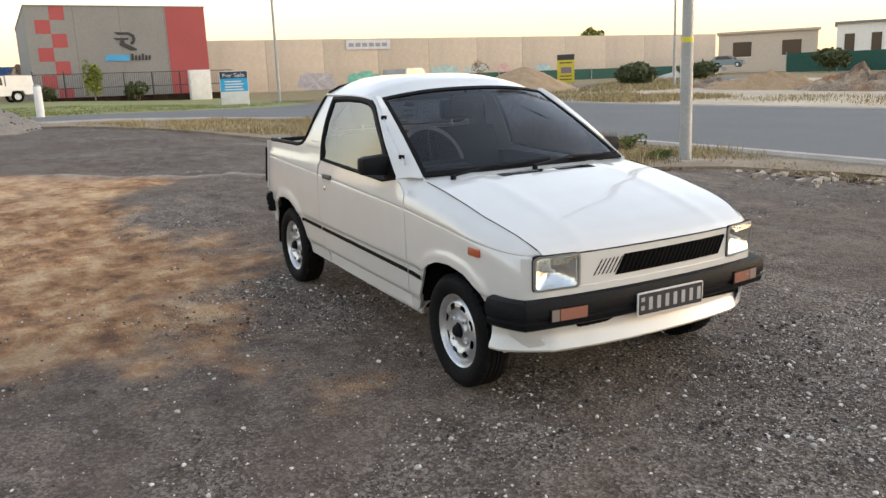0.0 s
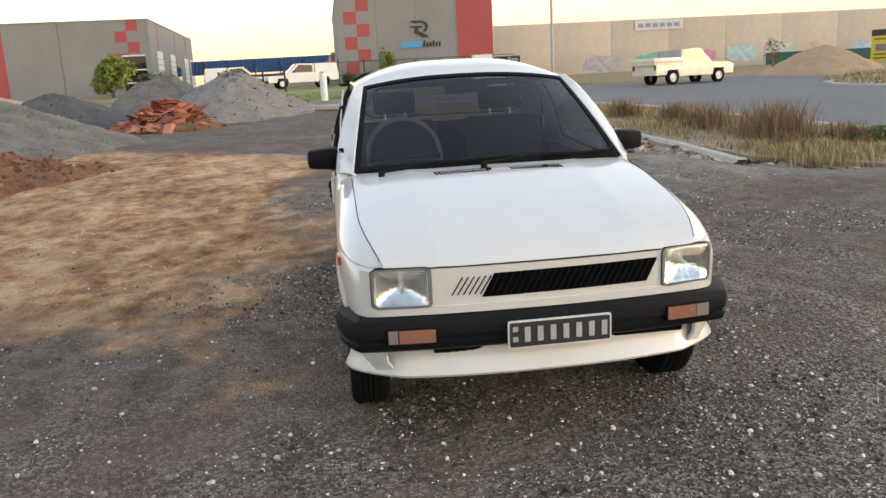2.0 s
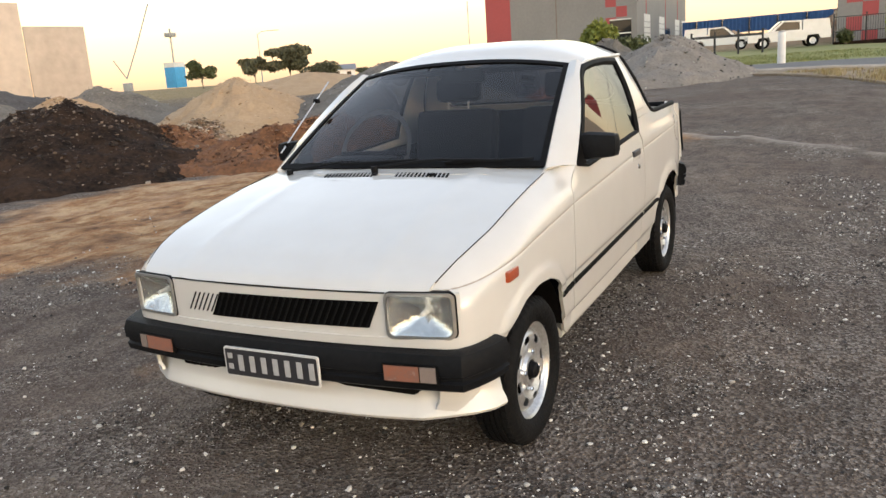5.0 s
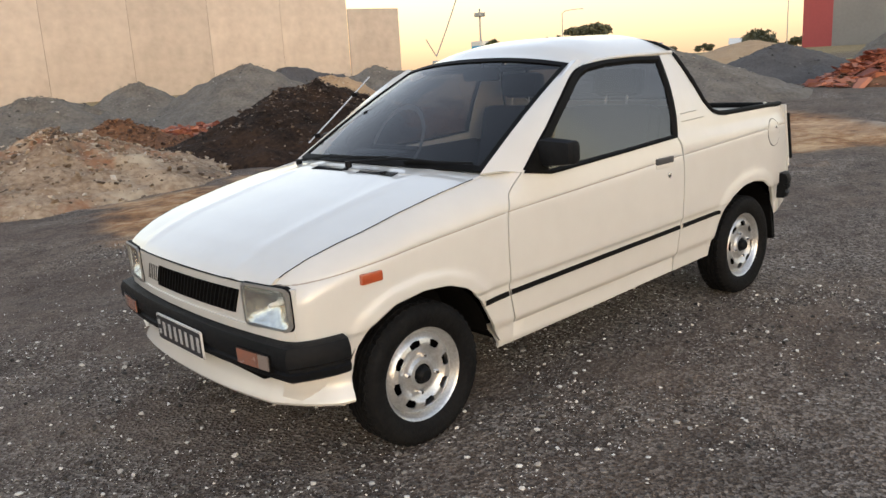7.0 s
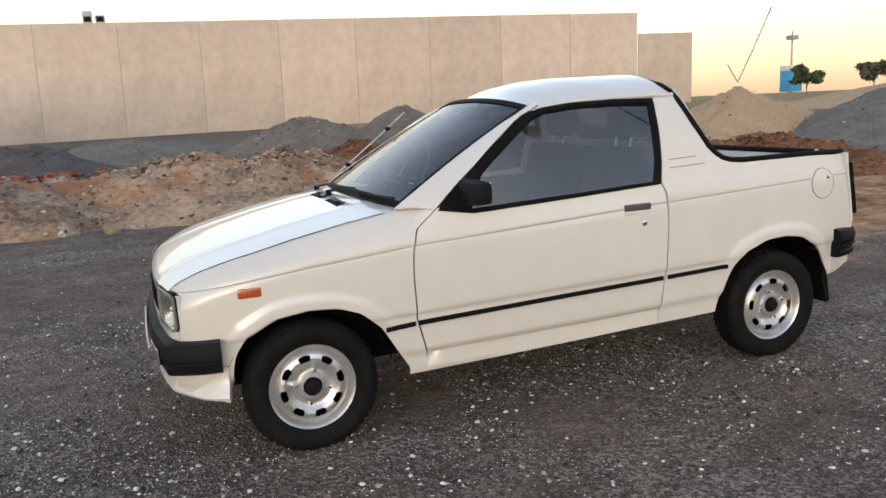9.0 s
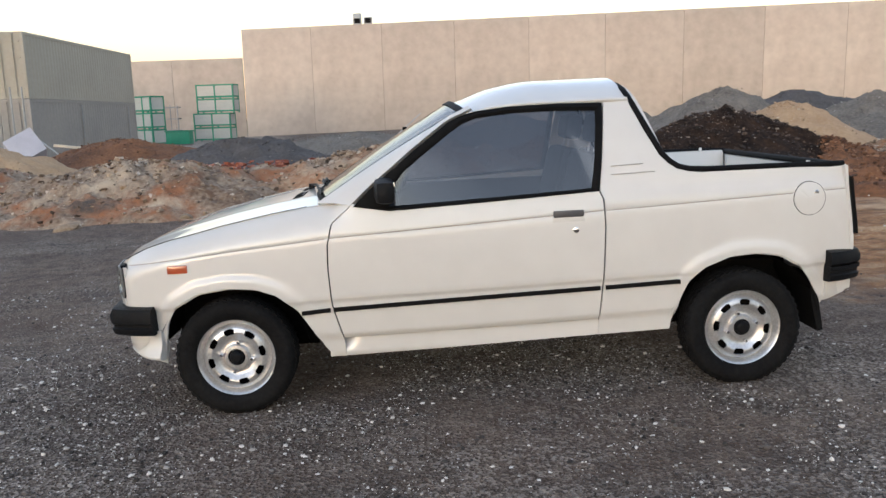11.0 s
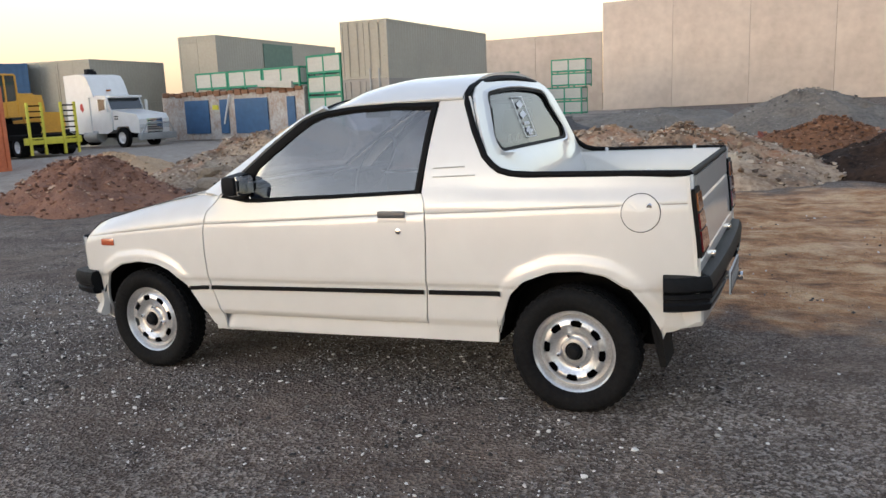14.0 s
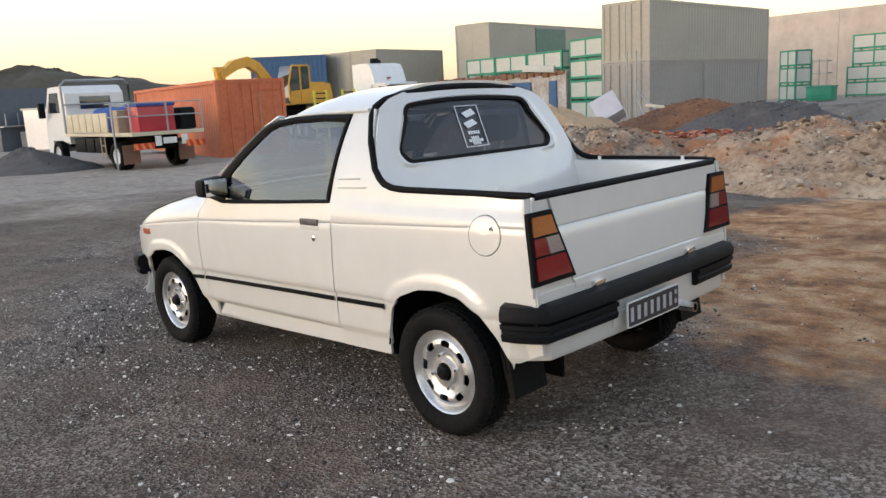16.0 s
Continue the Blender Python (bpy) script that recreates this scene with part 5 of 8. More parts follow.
# tailgate and tail panel
def tail_quad(y0a, y1a, z0, y0b, y1b, z1, lift=0.0, t=0.012, n=10, marks=()):
    """A panel on the tail: bottom from y0a to y1a at z0, top from y0b to y1b at z1."""
    zs = sorted(set(list(np.linspace(z0, z1, n)) + [m + d for m in marks for d in (-0.006, 0, 0.006)]))
    rows = []
    for z in zs:
        f = (z - z0) / (z1 - z0)
        a, b = y0a + (y0b - y0a) * f, y1a + (y1b - y1a) * f
        dip = 0.006 * sum(math.exp(-(((z - m) / 0.004) ** 2)) for m in marks)
        rows.append([(float(tail_x(z)) - lift + dip, y, z) for y in np.linspace(a, b, 16)])
    return shell(sheet(rows), t)


gate = part("tailgate", tail_quad(-0.455, 0.455, 0.585, -0.552, 0.552, 0.905, 0.004, marks=(0.805, 0.617)), PAINT, ute, "cream tailgate with pressed lines")
part("tailgate_rail", tube([(float(tail_x(0.915)) + 0.012, y, 0.914) for y in np.linspace(-0.62, 0.62, 14)], 0.0140, 10), RUBBER, gate)
part("tailgate_inner", boxes((-1.49, -1.47, -0.54, 0.54, FLOOR_Z, 0.90)), PAINT, gate)
part("tail_panel", tail_quad(-0.675, 0.675, 0.44, -0.675, 0.675, 0.60, -0.001), PAINT, ute)
both("tail_corner", lambda: tail_quad(0.46, 0.684, 0.59, 0.562, 0.672, 0.915, -0.004), PAINT, ute)
for s in (1, -1):
    part("gate_hinge", boxes((-1.56, -1.535, s * 0.33 - 0.03, s * 0.33 + 0.03, 0.565, 0.588), bevel=0.004), CHROME, ute)
for s in (1, -1):

    def quad(y0a, y1a, z0, y0b, y1b, z1, lift):
        bm = tail_quad(y0a, y1a, z0, y0b, y1b, z1, lift, 0.014, 5)
        if s < 0:
            bmesh.ops.scale(bm, vec=(1, -1, 1), verts=bm.verts)
            bmesh.ops.recalc_face_normals(bm, faces=bm.faces)
        return bm

    tl = part("tail_light", quad(0.462, 0.692, 0.630, 0.555, 0.682, 0.870, 0.012), RUBBER, ute, "amber, clear and red tail light in a black frame")

    def inner(z):
        return 0.462 + (0.555 - 0.462) * (z - 0.63) / 0.24

    part("amber_lens", quad(inner(0.792) + 0.018, 0.668, 0.792, inner(0.855) + 0.016, 0.664, 0.855, 0.018), AMBER, tl)
    part("red_lens", quad(inner(0.728) + 0.10, 0.670, 0.728, inner(0.784) + 0.09, 0.668, 0.784, 0.018), RED, tl)
    part("clear_lens", quad(inner(0.728) + 0.018, inner(0.728) + 0.095, 0.728, inner(0.784) + 0.018, inner(0.784) + 0.085, 0.784, 0.018), CLEAR, tl)
    part("red_lens", quad(inner(0.648) + 0.02, 0.672, 0.648, inner(0.720) + 0.018, 0.670, 0.720, 0.018), RED, tl)

REAR_PATH = bowed(-1.578, -1.562, 0.652, -1.42, 0.708)[::-1]
UPPER_BAR = [(0.0, 0.498), (0.014, 0.502), (0.022, 0.511), (0.022, 0.535), (0.011, 0.559), (-0.02, 0.566), (-0.05, 0.56), (-0.05, 0.498)]
LOWER_BAR = [(0.0, 0.432), (0.012, 0.438), (0.018, 0.460), (0.011, 0.466), (0.011, 0.477), (0.02, 0.483), (0.02, 0.4985), (-0.05, 0.4985), (-0.05, 0.432)]
rb = part("rear_bumper", sweep(REAR_PATH, UPPER_BAR), BLACK_PLASTIC, ute, "matt black plastic bumper, deeper at its ends")
part("bumper_end", sweep([p for p in REAR_PATH if p[1] > 0.27], LOWER_BAR), BLACK_PLASTIC, rb)
part("bumper_end", sweep([p for p in REAR_PATH if p[1] < -0.32], LOWER_BAR), BLACK_PLASTIC, rb)
part("rear_apron", sweep(bowed(-1.556, -1.54, 0.61, -1.42, 0.674)[::-1], [(0.0, 0.362), (0.008, 0.375), (0.006, 0.495), (-0.02, 0.505), (-0.03, 0.362)]), PAINT, ute)
part("plate_recess", boxes((-1.57, -1.54, -0.16, 0.27, 0.392, 0.45), bevel=0.006), PAINT, ute)
plate(ute, -1.605, 0.055, 0.438, 0.366, 0.098, -1)
part("exhaust_tip", join(lathe([(0.0, -0.08), (0.02, -0.08), (0.02, 0.06), (0.016, 0.06), (0.016, -0.02), (0.0, -0.02)], 16, "x")), CHROME, ute).matrix_basis = pose(-1.56, -0.24, 0.365, 0, 0, 180)
both("mud_flap", lambda: moved(prism([(-1.352, 0.46), (-1.375, 0.46), (-1.40, 0.34), (-1.420, 0.215), (-1.397, 0.21), (-1.37, 0.33)], -0.18), Matrix.Translation((-0.005, 0.668, 0))), RUBBER, ute)

# ---- side dressings ----


def strip(x0, x1, zc, h, out, n=24):
    rows = []
    for x in np.linspace(x0, x1, n):
        z = float(zc(x))
        y = float(side_y(np.array(x), np.array(z), 0.86))
        rows.append([(x, y - 0.004, z - h / 2), (x, y + out, z - h / 2 + 0.002), (x, y + out, z + h / 2 - 0.002), (x, y - 0.004, z + h / 2)])
    return sheet(rows)


def strip_z(x):
    return lerp_table(x, ((0.8, 0.421), (0.654, 0.430), (-0.034, 0.448), (-0.47, 0.458), (-0.805, 0.467)))


for a, b in ((0.785, 0.665), (0.652, -0.462), (-0.483, -0.797)):
    both("side_strip", lambda: strip(a, b, strip_z, 0.021, 0.007), RUBBER, ute)


# thin grey-brown strip laid along the body crease
CREASE_LINE = mat("coach_line", (0.36, 0.32, 0.27), 0.5)
for a, b in ((1.535, 0.668), (0.654, -0.476), (-0.492, -1.268), (-1.414, -1.50)):

    def coach_line():
        rows = []
        for x in np.linspace(a, b, 40):
            z = float(lerp_table(x, CREASE))
            top = float(fender_top(x)) if x > 0.66 else 0.86 if x > -0.48 else float(quarter_top(x))
            rows.append([(x, float(side_y(np.array(x), np.array(z + d), top)) + o, z + d) for d, o in ((-0.0022, -0.001), (-0.0016, 0.0012), (0.0016, 0.0012), (0.0022, -0.001))])
        return sheet(rows)

    both("coach_line", coach_line, CREASE_LINE, ute)


def at_side(x, z, top=0.86):
    return float(side_y(np.array(x), np.array(z), top))


both("door_handle", lambda: join(boxes((-0.397, -0.272, at_side(-0.33, 0.778) - 0.004, at_side(-0.33, 0.778) + 0.012, 0.765, 0.793), bevel=0.005)), mat("handle_grey", (0.09, 0.09, 0.095), 0.4, metal=0.3), ute, "dark grey pull handle")
both("handle_well", lambda: boxes((-0.402, -0.268, at_side(-0.33, 0.75) - 0.006, at_side(-0.33, 0.75) + 0.001, 0.745, 0.766), bevel=0.004), PAINT, ute)
both("door_lock", lambda: moved(lathe([(0.0, 0.006), (0.007, 0.006), (0.012, 0.004), (0.013, -0.004)], 18), Matrix.Translation((-0.364, at_side(-0.364, 0.711), 0.711))), CHROME, ute)
both("side_marker", lambda: boxes((1.231, 1.313, at_side(1.27, 0.638) - 0.02, at_side(1.27, 0.638) + 0.008, 0.620, 0.654), bevel=0.006), mat("marker_orange", (0.42, 0.075, 0.02), 0.3, coat=1.0, fine=300), ute, "orange side marker lamp")
# grey bars stand in for the shade in two pressed grooves
both("pillar_line", lambda: join(*[tube([(x, float(house_y(z)) + 0.001 - 0.0 * x, z) for x, z in zip(np.linspace(-0.52, b, 8), np.linspace(a, a + 0.004, 8))], 0.0022, 5) for a, b in ((0.962, -0.655), (0.928, -0.70))]), mat("groove_shade", (0.42, 0.41, 0.37), 0.5), ute)


def on_side(cx, cz, radii, lift, n=48):
    """Rings laid on the body side round a point."""
    return sheet([[(cx + q * math.cos(2 * math.pi * k / n), at_side(cx + q * math.cos(2 * math.pi * k / n), cz + q * math.sin(2 * math.pi * k / n), 0.918) + o, cz + q * math.sin(2 * math.pi * k / n)) for k in range(n)] for q, o in zip(radii, lift)], close_v=True)


part("fuel_flap", outward(on_side(-1.341, 0.788, (0.0675, 0.0665, 0.04, 0.002), (-0.001, 0.002, 0.002, 0.002))), PAINT, ute)
part("fuel_flap_gap", outward(on_side(-1.341, 0.788, (0.0708, 0.0700, 0.0680), (-0.001, 0.0008, 0.0008))), DARK, ute)
part("fuel_lock", moved(lathe([(0.0, 0.008), (0.009, 0.008), (0.014, 0.004), (0.015, -0.002)], 18), Matrix.Translation((-1.371, at_side(-1.371, 0.81), 0.809))), CHROME, ute)


def mirror_case():
    bm = bmesh.new()
    box(bm, 0.445, 0.525, 0.655, 0.806, 0.860, 0.966, 0.03)
    for v in bm.verts:
        v.co.x -= 0.10 * (v.co.y - 0.69) + 0.07
        if v.co.y > 0.72:
            v.co.z = 0.913 + (v.co.z - 0.913) * 0.86
    return bm


for k, mo in enumerate(both("door_mirror", mirror_case, BLACK_PLASTIC, ute, "black plastic door mirror")):
    s = 1 - 2 * k
    foot = boxes((0.385, 0.495, min(s * 0.640, s * 0.672), max(s * 0.640, s * 0.672), 0.852, 0.90), bevel=0.012)
    part("mirror_foot", foot, BLACK_PLASTIC, mo)
    g = boxes((0.4375, 0.4415, min(s * 0.668, s * 0.788), max(s * 0.668, s * 0.784), 0.873, 0.953), bevel=0.0015)
    part("mirror_glass", moved(g, Matrix.Translation((-0.07, 0, 0))), CHROME, mo)
aerial = part("aerial", tube([(0.60, -0.655, 0.93), (0.40, -0.640, 1.08), (0.235, -0.615, 1.215)], 0.0035, 6), STEEL, ute, "thin aerial along the screen pillar")
for x, y, z in ((0.555, -0.650, 0.960), (0.33, -0.628, 1.135)):
    part("aerial_clip", moved(boxes((-0.012, 0.012, -0.01, 0.012, -0.01, 0.01), bevel=0.003), Matrix.Translation((x, y, z))), RUBBER, aerial)

# ---- wheels ----
R = 0.251


def tyre_mesh():
    prof = [(0.160, 0.050), (0.168, 0.062), (0.185, 0.070), (0.202, 0.074), (0.219, 0.074), (0.231, 0.070), (0.242, 0.060), (0.247, 0.052)]
    groove = []
    for a, b in ((0.052, 0.034), (0.028, 0.012), (0.006, -0.006), (-0.012, -0.028), (-0.034, -0.052)):
        groove += [(R, a), (R, b), (R - 0.007, b - 0.001), (R - 0.007, b - 0.005)]
    back = [(r, -h) for r, h in reversed(prof)]
    bm = lathe(prof + groove[:-2] + back, 144)
    for v in bm.verts:
        q = math.hypot(v.co.x, v.co.z)
        k = round(math.degrees(math.atan2(v.co.z, v.co.x)) / 2.5)
        if 0.237 < q < R - 0.001 and k % 3 == 0:
            v.co.x *= 1 - 0.005 / q
            v.co.z *= 1 - 0.005 / q
        elif q >= R - 0.001 and abs(v.co.y) > 0.03 and k % 3 == 0:
            v.co.x *= 1 - 0.006 / q
            v.co.z *= 1 - 0.006 / q
    return bm


def rim_mesh():
    """The pressed steel disc with eight rounded slots, and the barrel round it."""
    n = 160
    shape = ((0.036, 0.048), (0.048, 0.047), (0.056, 0.036), (0.066, 0.033), (0.078, 0.036), (0.090, 0.043), (0.1, 0.049), (0.108, 0.050), (0.124, 0.045), (0.134, 0.038), (0.142, 0.024), (0.147, 0.028), (0.152, 0.044), (0.158, 0.052), (0.166, 0.056), (0.172, 0.060))
    radii = sorted(set([r for r, _ in shape] + list(np.arange(0.084, 0.1281, 0.0037))))
    bm = lathe([(q, float(lerp_table(q, shape))) for q in radii] + [(0.175, 0.058), (0.174, 0.052)], n)
    gone = []
    for f in bm.faces:
        c = f.calc_center_median()
        q = math.hypot(c.x, c.z)
        a = (math.degrees(math.atan2(c.z, c.x)) + 360) % 45 - 22.5
        if abs(a / 11.4) ** 3.4 + abs((q - 0.1085) / 0.0148) ** 3.4 < 1:
            gone.append(f)
    bmesh.ops.delete(bm, geom=gone, context="FACES")
    return shell(bm, 0.004, (0, -1, 0))


def wheel(x, side):
    w = part("wheel", rim_mesh(), STEEL, ute, "silver steel wheel with eight slots and a black hub cap")
    w.matrix_basis = pose(x, side * 0.615, R - 0.006, 0, random.uniform(0, 360), 0 if side > 0 else 180)
    part("tyre", tyre_mesh(), TYRE, w)
    part("barrel", lathe([(0.168, 0.05), (0.158, 0.03), (0.15, -0.06)], 48), STEEL, w)
    part("brake_drum", lathe([(0.0, -0.005), (0.145, -0.005), (0.148, -0.06)], 40), DARK, w)
    part("hub_cap", lathe([(0.0, 0.072), (0.018, 0.071), (0.026, 0.064), (0.029, 0.045), (0.036, 0.043)], 24), BLACK_PLASTIC, w)
    for k in range(4):
        a = math.radians(45 + 90 * k)
        part("wheel_nut", moved(lathe([(0.0, 0.018), (0.006, 0.018), (0.0085, 0.014), (0.009, 0.0)], 6), Matrix.Translation((0.064 * math.cos(a), 0.037, 0.064 * math.sin(a)))), CHROME, w)
    return w


for x in (1.075, -1.075):
    for s in (1, -1):
        wheel(x, s)

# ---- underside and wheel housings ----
# near-black box and liners, added to block light beneath the body
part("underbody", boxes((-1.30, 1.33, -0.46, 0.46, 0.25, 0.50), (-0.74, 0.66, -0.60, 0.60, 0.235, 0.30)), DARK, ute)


def housing(xc):
    rows = []
    for a in np.linspace(8, 172, 20):
        rows.append([(xc + 0.315 * math.cos(radians(a)), y, 0.26 + 0.305 * math.sin(radians(a))) for y in (0.36, 0.672)])
    bm = sheet(rows)
    lid = boxes((xc - 0.31, xc + 0.31, 0.345, 0.36, 0.2, 0.58))
    return join(bm, lid)


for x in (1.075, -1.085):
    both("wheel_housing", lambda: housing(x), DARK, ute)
# dark sheets and a solid block stand in for shaded hollows
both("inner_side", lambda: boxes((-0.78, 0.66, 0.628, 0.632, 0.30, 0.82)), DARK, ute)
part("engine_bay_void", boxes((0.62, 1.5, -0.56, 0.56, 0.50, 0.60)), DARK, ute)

# ---- inside ----
part("dashboard", join(boxes((0.38, 0.68, -0.60, 0.60, 0.70, 0.845), bevel=0.03), boxes((0.36, 0.5, -0.52, -0.18, 0.80, 0.885), bevel=0.03)), VINYL, ute)
part("cabin_floor", boxes((-0.70, 0.6, -0.62, 0.62, 0.29, 0.32)), VINYL, ute)
both("door_trim", lambda: boxes((-0.46, 0.58, 0.60, 0.625, 0.34, 0.83)), VINYL, ute)
part("cabin_bulkhead", boxes((-0.70, -0.66, -0.60, 0.60, 0.32, 0.98)), VINYL, ute)
part("headlining", boxes((-0.58, 0.02, -0.46, 0.46, 1.20, 1.22), bevel=0.008), VINYL, ute)
wheel_ring = tube([(0.31 + 0.06 * math.sin(a), -0.345 + 0.175 * math.cos(a), 0.90 + 0.165 * math.sin(a)) for a in np.linspace(0, 2 * math.pi, 36, endpoint=False)], 0.011, 8, closed=True)
for v in wheel_ring.verts:
    v.co.x = 0.31 + (v.co.z - 0.90) * -0.55
# the black rim's sheen is put into this grey colour
sw = part("steering_wheel", wheel_ring, mat("rim_sheen_grey", (0.2, 0.2, 0.205), 0.35), ute, "thin-rimmed black steering wheel")
part("spoke", tube([(0.31 + 0.02, -0.515, 0.885), (0.335, -0.345, 0.885), (0.33, -0.175, 0.885)], 0.013, 6), VINYL, sw)
part("column", tube([(0.33, -0.345, 0.86), (0.50, -0.345, 0.78)], 0.03, 10), VINYL, sw)
part("inside_mirror", join(boxes((0.06, 0.085, -0.10, 0.12, 1.165, 1.225), bevel=0.01), tube([(0.07, 0.01, 1.22), (0.05, 0.01, 1.25)], 0.008, 6)), BLACK_PLASTIC, ute)
for y in (-0.31, 0.31):
    seat = part("car_seat", boxes((-0.45, 0.08, y - 0.24, y + 0.24, 0.42, 0.58), bevel=0.05), VINYL, ute, "black vinyl seat with a headrest on white posts")
    b = boxes((-0.06, 0.06, y - 0.235, y + 0.235, 0.0, 0.50), bevel=0.05)
    part("backrest", moved(b, Matrix.Translation((-0.40, 0, 0.52)) @ Matrix.Rotation(radians(-14), 4, "Y")), VINYL, seat)
    part("headrest", moved(boxes((-0.045, 0.045, y - 0.125, y + 0.125, 0, 0.13), bevel=0.035), Matrix.Translation((-0.535, 0, 1.045)) @ Matrix.Rotation(radians(-10), 4, "Y")), VINYL, seat)
    for d in (-0.06, 0.06):
        part("headrest_post", tube([(-0.51, y + d, 0.97), (-0.53, y + d, 1.06)], 0.006, 6), WHITE_METAL, seat)


# ---- shared small makers ----
def g(x, y):
    return float(ground(x, y))


def leaf_cloud(blobs, count, leaf, seed, droop=0.3):
    """Leaves as small bent quads spread through some blobs (x, y, z, rx, ry, rz)."""
    rng = np.random.default_rng(seed)
    size = np.array([b[3] * b[4] * b[5] for b in blobs]) ** (2 / 3)
    pick = rng.choice(len(blobs), count, p=size / size.sum())
    b = np.array(blobs)[pick]
    d = rng.normal(size=(count, 3))
    d /= np.linalg.norm(d, axis=1)[:, None]
    c = b[:, :3] + d * b[:, 3:] * (rng.uniform(0.35, 1.0, count) ** 0.45)[:, None]
    u = rng.normal(size=(count, 3))
    u /= np.linalg.norm(u, axis=1)[:, None]
    w = np.cross(u, rng.normal(size=(count, 3)))
    w /= np.linalg.norm(w, axis=1)[:, None]
    s = (leaf * rng.uniform(0.6, 1.4, count))[:, None]
    v = np.stack([c - u * s, c + w * s * 0.5, c + u * s - np.array((0, 0, droop)) * s, c - w * s * 0.5], 1)
    bm = bmesh.new()
    for q in v:
        bm.faces.new([bm.verts.new(p) for p in q])
    return bm


def leaf_mat(name, a, b):
    m = mat(name, a, 0.7, other=b, scale=1.2, fine=20)
    return m


LEAF = leaf_mat("gum_leaves", (0.05, 0.065, 0.02), (0.09, 0.1, 0.035))
# paler than LEAF: the haze of distance is put into the colour
LEAF_FAR = leaf_mat("hazy_olive_leaves", (0.12, 0.115, 0.06), (0.075, 0.078, 0.045))
LEAF_YELLOW = leaf_mat("yellow_green_leaves", (0.20, 0.22, 0.03), (0.13, 0.16, 0.03))
BARK = mat("bark", (0.13, 0.1, 0.075), 0.9, other=(0.2, 0.16, 0.12), bump=0.5)
WEED = mat("brown_weed", (0.24, 0.15, 0.08), 0.9, other=(0.16, 0.1, 0.05), scale=3, fine=20)
GREEN_WEED = mat("green_weed", (0.09, 0.12, 0.035), 0.9, other=(0.14, 0.16, 0.05), scale=3, fine=20)


def bush(label, x, y, w, h, material, seed, count=900, leaf=0.16, name="bush"):
    z = g(x, y)
    ob = thing(name, label, "bush", pose(x, y, z))
    rng = random.Random(seed)
    blobs = [(rng.uniform(-0.5, 0.5) * w * 0.6, rng.uniform(-0.5, 0.5) * w * 0.6, h * rng.uniform(0.35, 0.7), w * rng.uniform(0.22, 0.34), w * rng.uniform(0.22, 0.34), h * rng.uniform(0.22, 0.36)) for _ in range(8)]
    for k in range(4):
        a = blobs[k]
        part("branch", tube([(0, 0, -0.1), (a[0] * 0.4, a[1] * 0.4, a[2] * 0.5), (a[0], a[1], a[2])], [0.05, 0.035, 0.012], 5), BARK, ob)
    part("foliage", leaf_cloud(blobs, count, leaf, seed), material, ob, smooth=False)
    return ob


def tree(label, x, y, w, h, material, seed, count=2600, leaf=0.35):
    z = g(x, y)
    ob = thing("tree", label, "tree", pose(x, y, z))
    rng = random.Random(seed)
    part("trunk", tube([(0, 0, -0.3), (0.1, 0, h * 0.25), (-0.1, 0.1, h * 0.5), (0, 0, h * 0.75)], [h * 0.04, h * 0.03, h * 0.022, h * 0.01], 7), BARK, ob)
    blobs = []
    for k in range(14):
        a, q = rng.uniform(0, 6.28), rng.uniform(0.15, 0.42) * w
        bz = h * rng.uniform(0.42, 0.86)
        blobs.append((math.cos(a) * q, math.sin(a) * q, bz, w * rng.uniform(0.12, 0.2), w * rng.uniform(0.12, 0.2), h * rng.uniform(0.09, 0.15)))
        if k < 8:
            part("limb", tube([(0, 0, h * 0.35), (math.cos(a) * q * 0.5, math.sin(a) * q * 0.5, bz * 0.75), (math.cos(a) * q, math.sin(a) * q, bz)], [h * 0.016, h * 0.01, h * 0.004], 5), BARK, ob)
    part("crown", leaf_cloud(blobs, count, leaf, seed), material, ob, smooth=False)
    return ob


GALV = mat("galvanised_steel", (0.36, 0.37, 0.37), 0.5, metal=0.35, other=(0.28, 0.29, 0.29), scale=2, fine=25)
YELLOW = mat("machine_yellow", (0.72, 0.37, 0.03), 0.45, other=(0.6, 0.3, 0.03), scale=2, fine=12)
BRIGHT_YELLOW = mat("reflective_yellow", (0.68, 0.62, 0.05), 0.45)
TRUCK_WHITE = mat("truck_white", (0.76, 0.75, 0.73), 0.35, coat=0.5, other=(0.68, 0.67, 0.64))
GREEN_FRAME = mat("crate_green", (0.03, 0.27, 0.15), 0.5, other=(0.025, 0.2, 0.115))
CRATE_WHITE = mat("crate_panel", (0.5, 0.5, 0.45), 0.6, other=(0.43, 0.43, 0.385), scale=1, fine=8)
RUSTY_WHITE = mat("rusty_white_paint", (0.50, 0.49, 0.46), 0.7, other=(0.28, 0.17, 0.11), scale=1.3, fine=7, amount=0.4)
RUST = mat("rust", (0.16, 0.075, 0.04), 0.85, other=(0.25, 0.13, 0.07), scale=3, fine=20, bump=0.3)
TARP_BLUE = mat("blue_tarp", (0.04, 0.09, 0.32), 0.6, bump=0.4, bump_scale=4)
BOX_RED = mat("red_toolbox", (0.42, 0.02, 0.035), 0.45, coat=0.3)
CREAM_SLAT = mat("cream_dropside", (0.56, 0.5, 0.36), 0.6, other=(0.46, 0.4, 0.28))
GLASS_DARK = mat("truck_glass", (0.03, 0.035, 0.04), 0.08, coat=1.0)
ORANGE_STRIPE = mat("reflector_orange", (0.75, 0.22, 0.03), 0.4)
RED_STRIPE = mat("reflector_red", (0.5, 0.03, 0.02), 0.4)
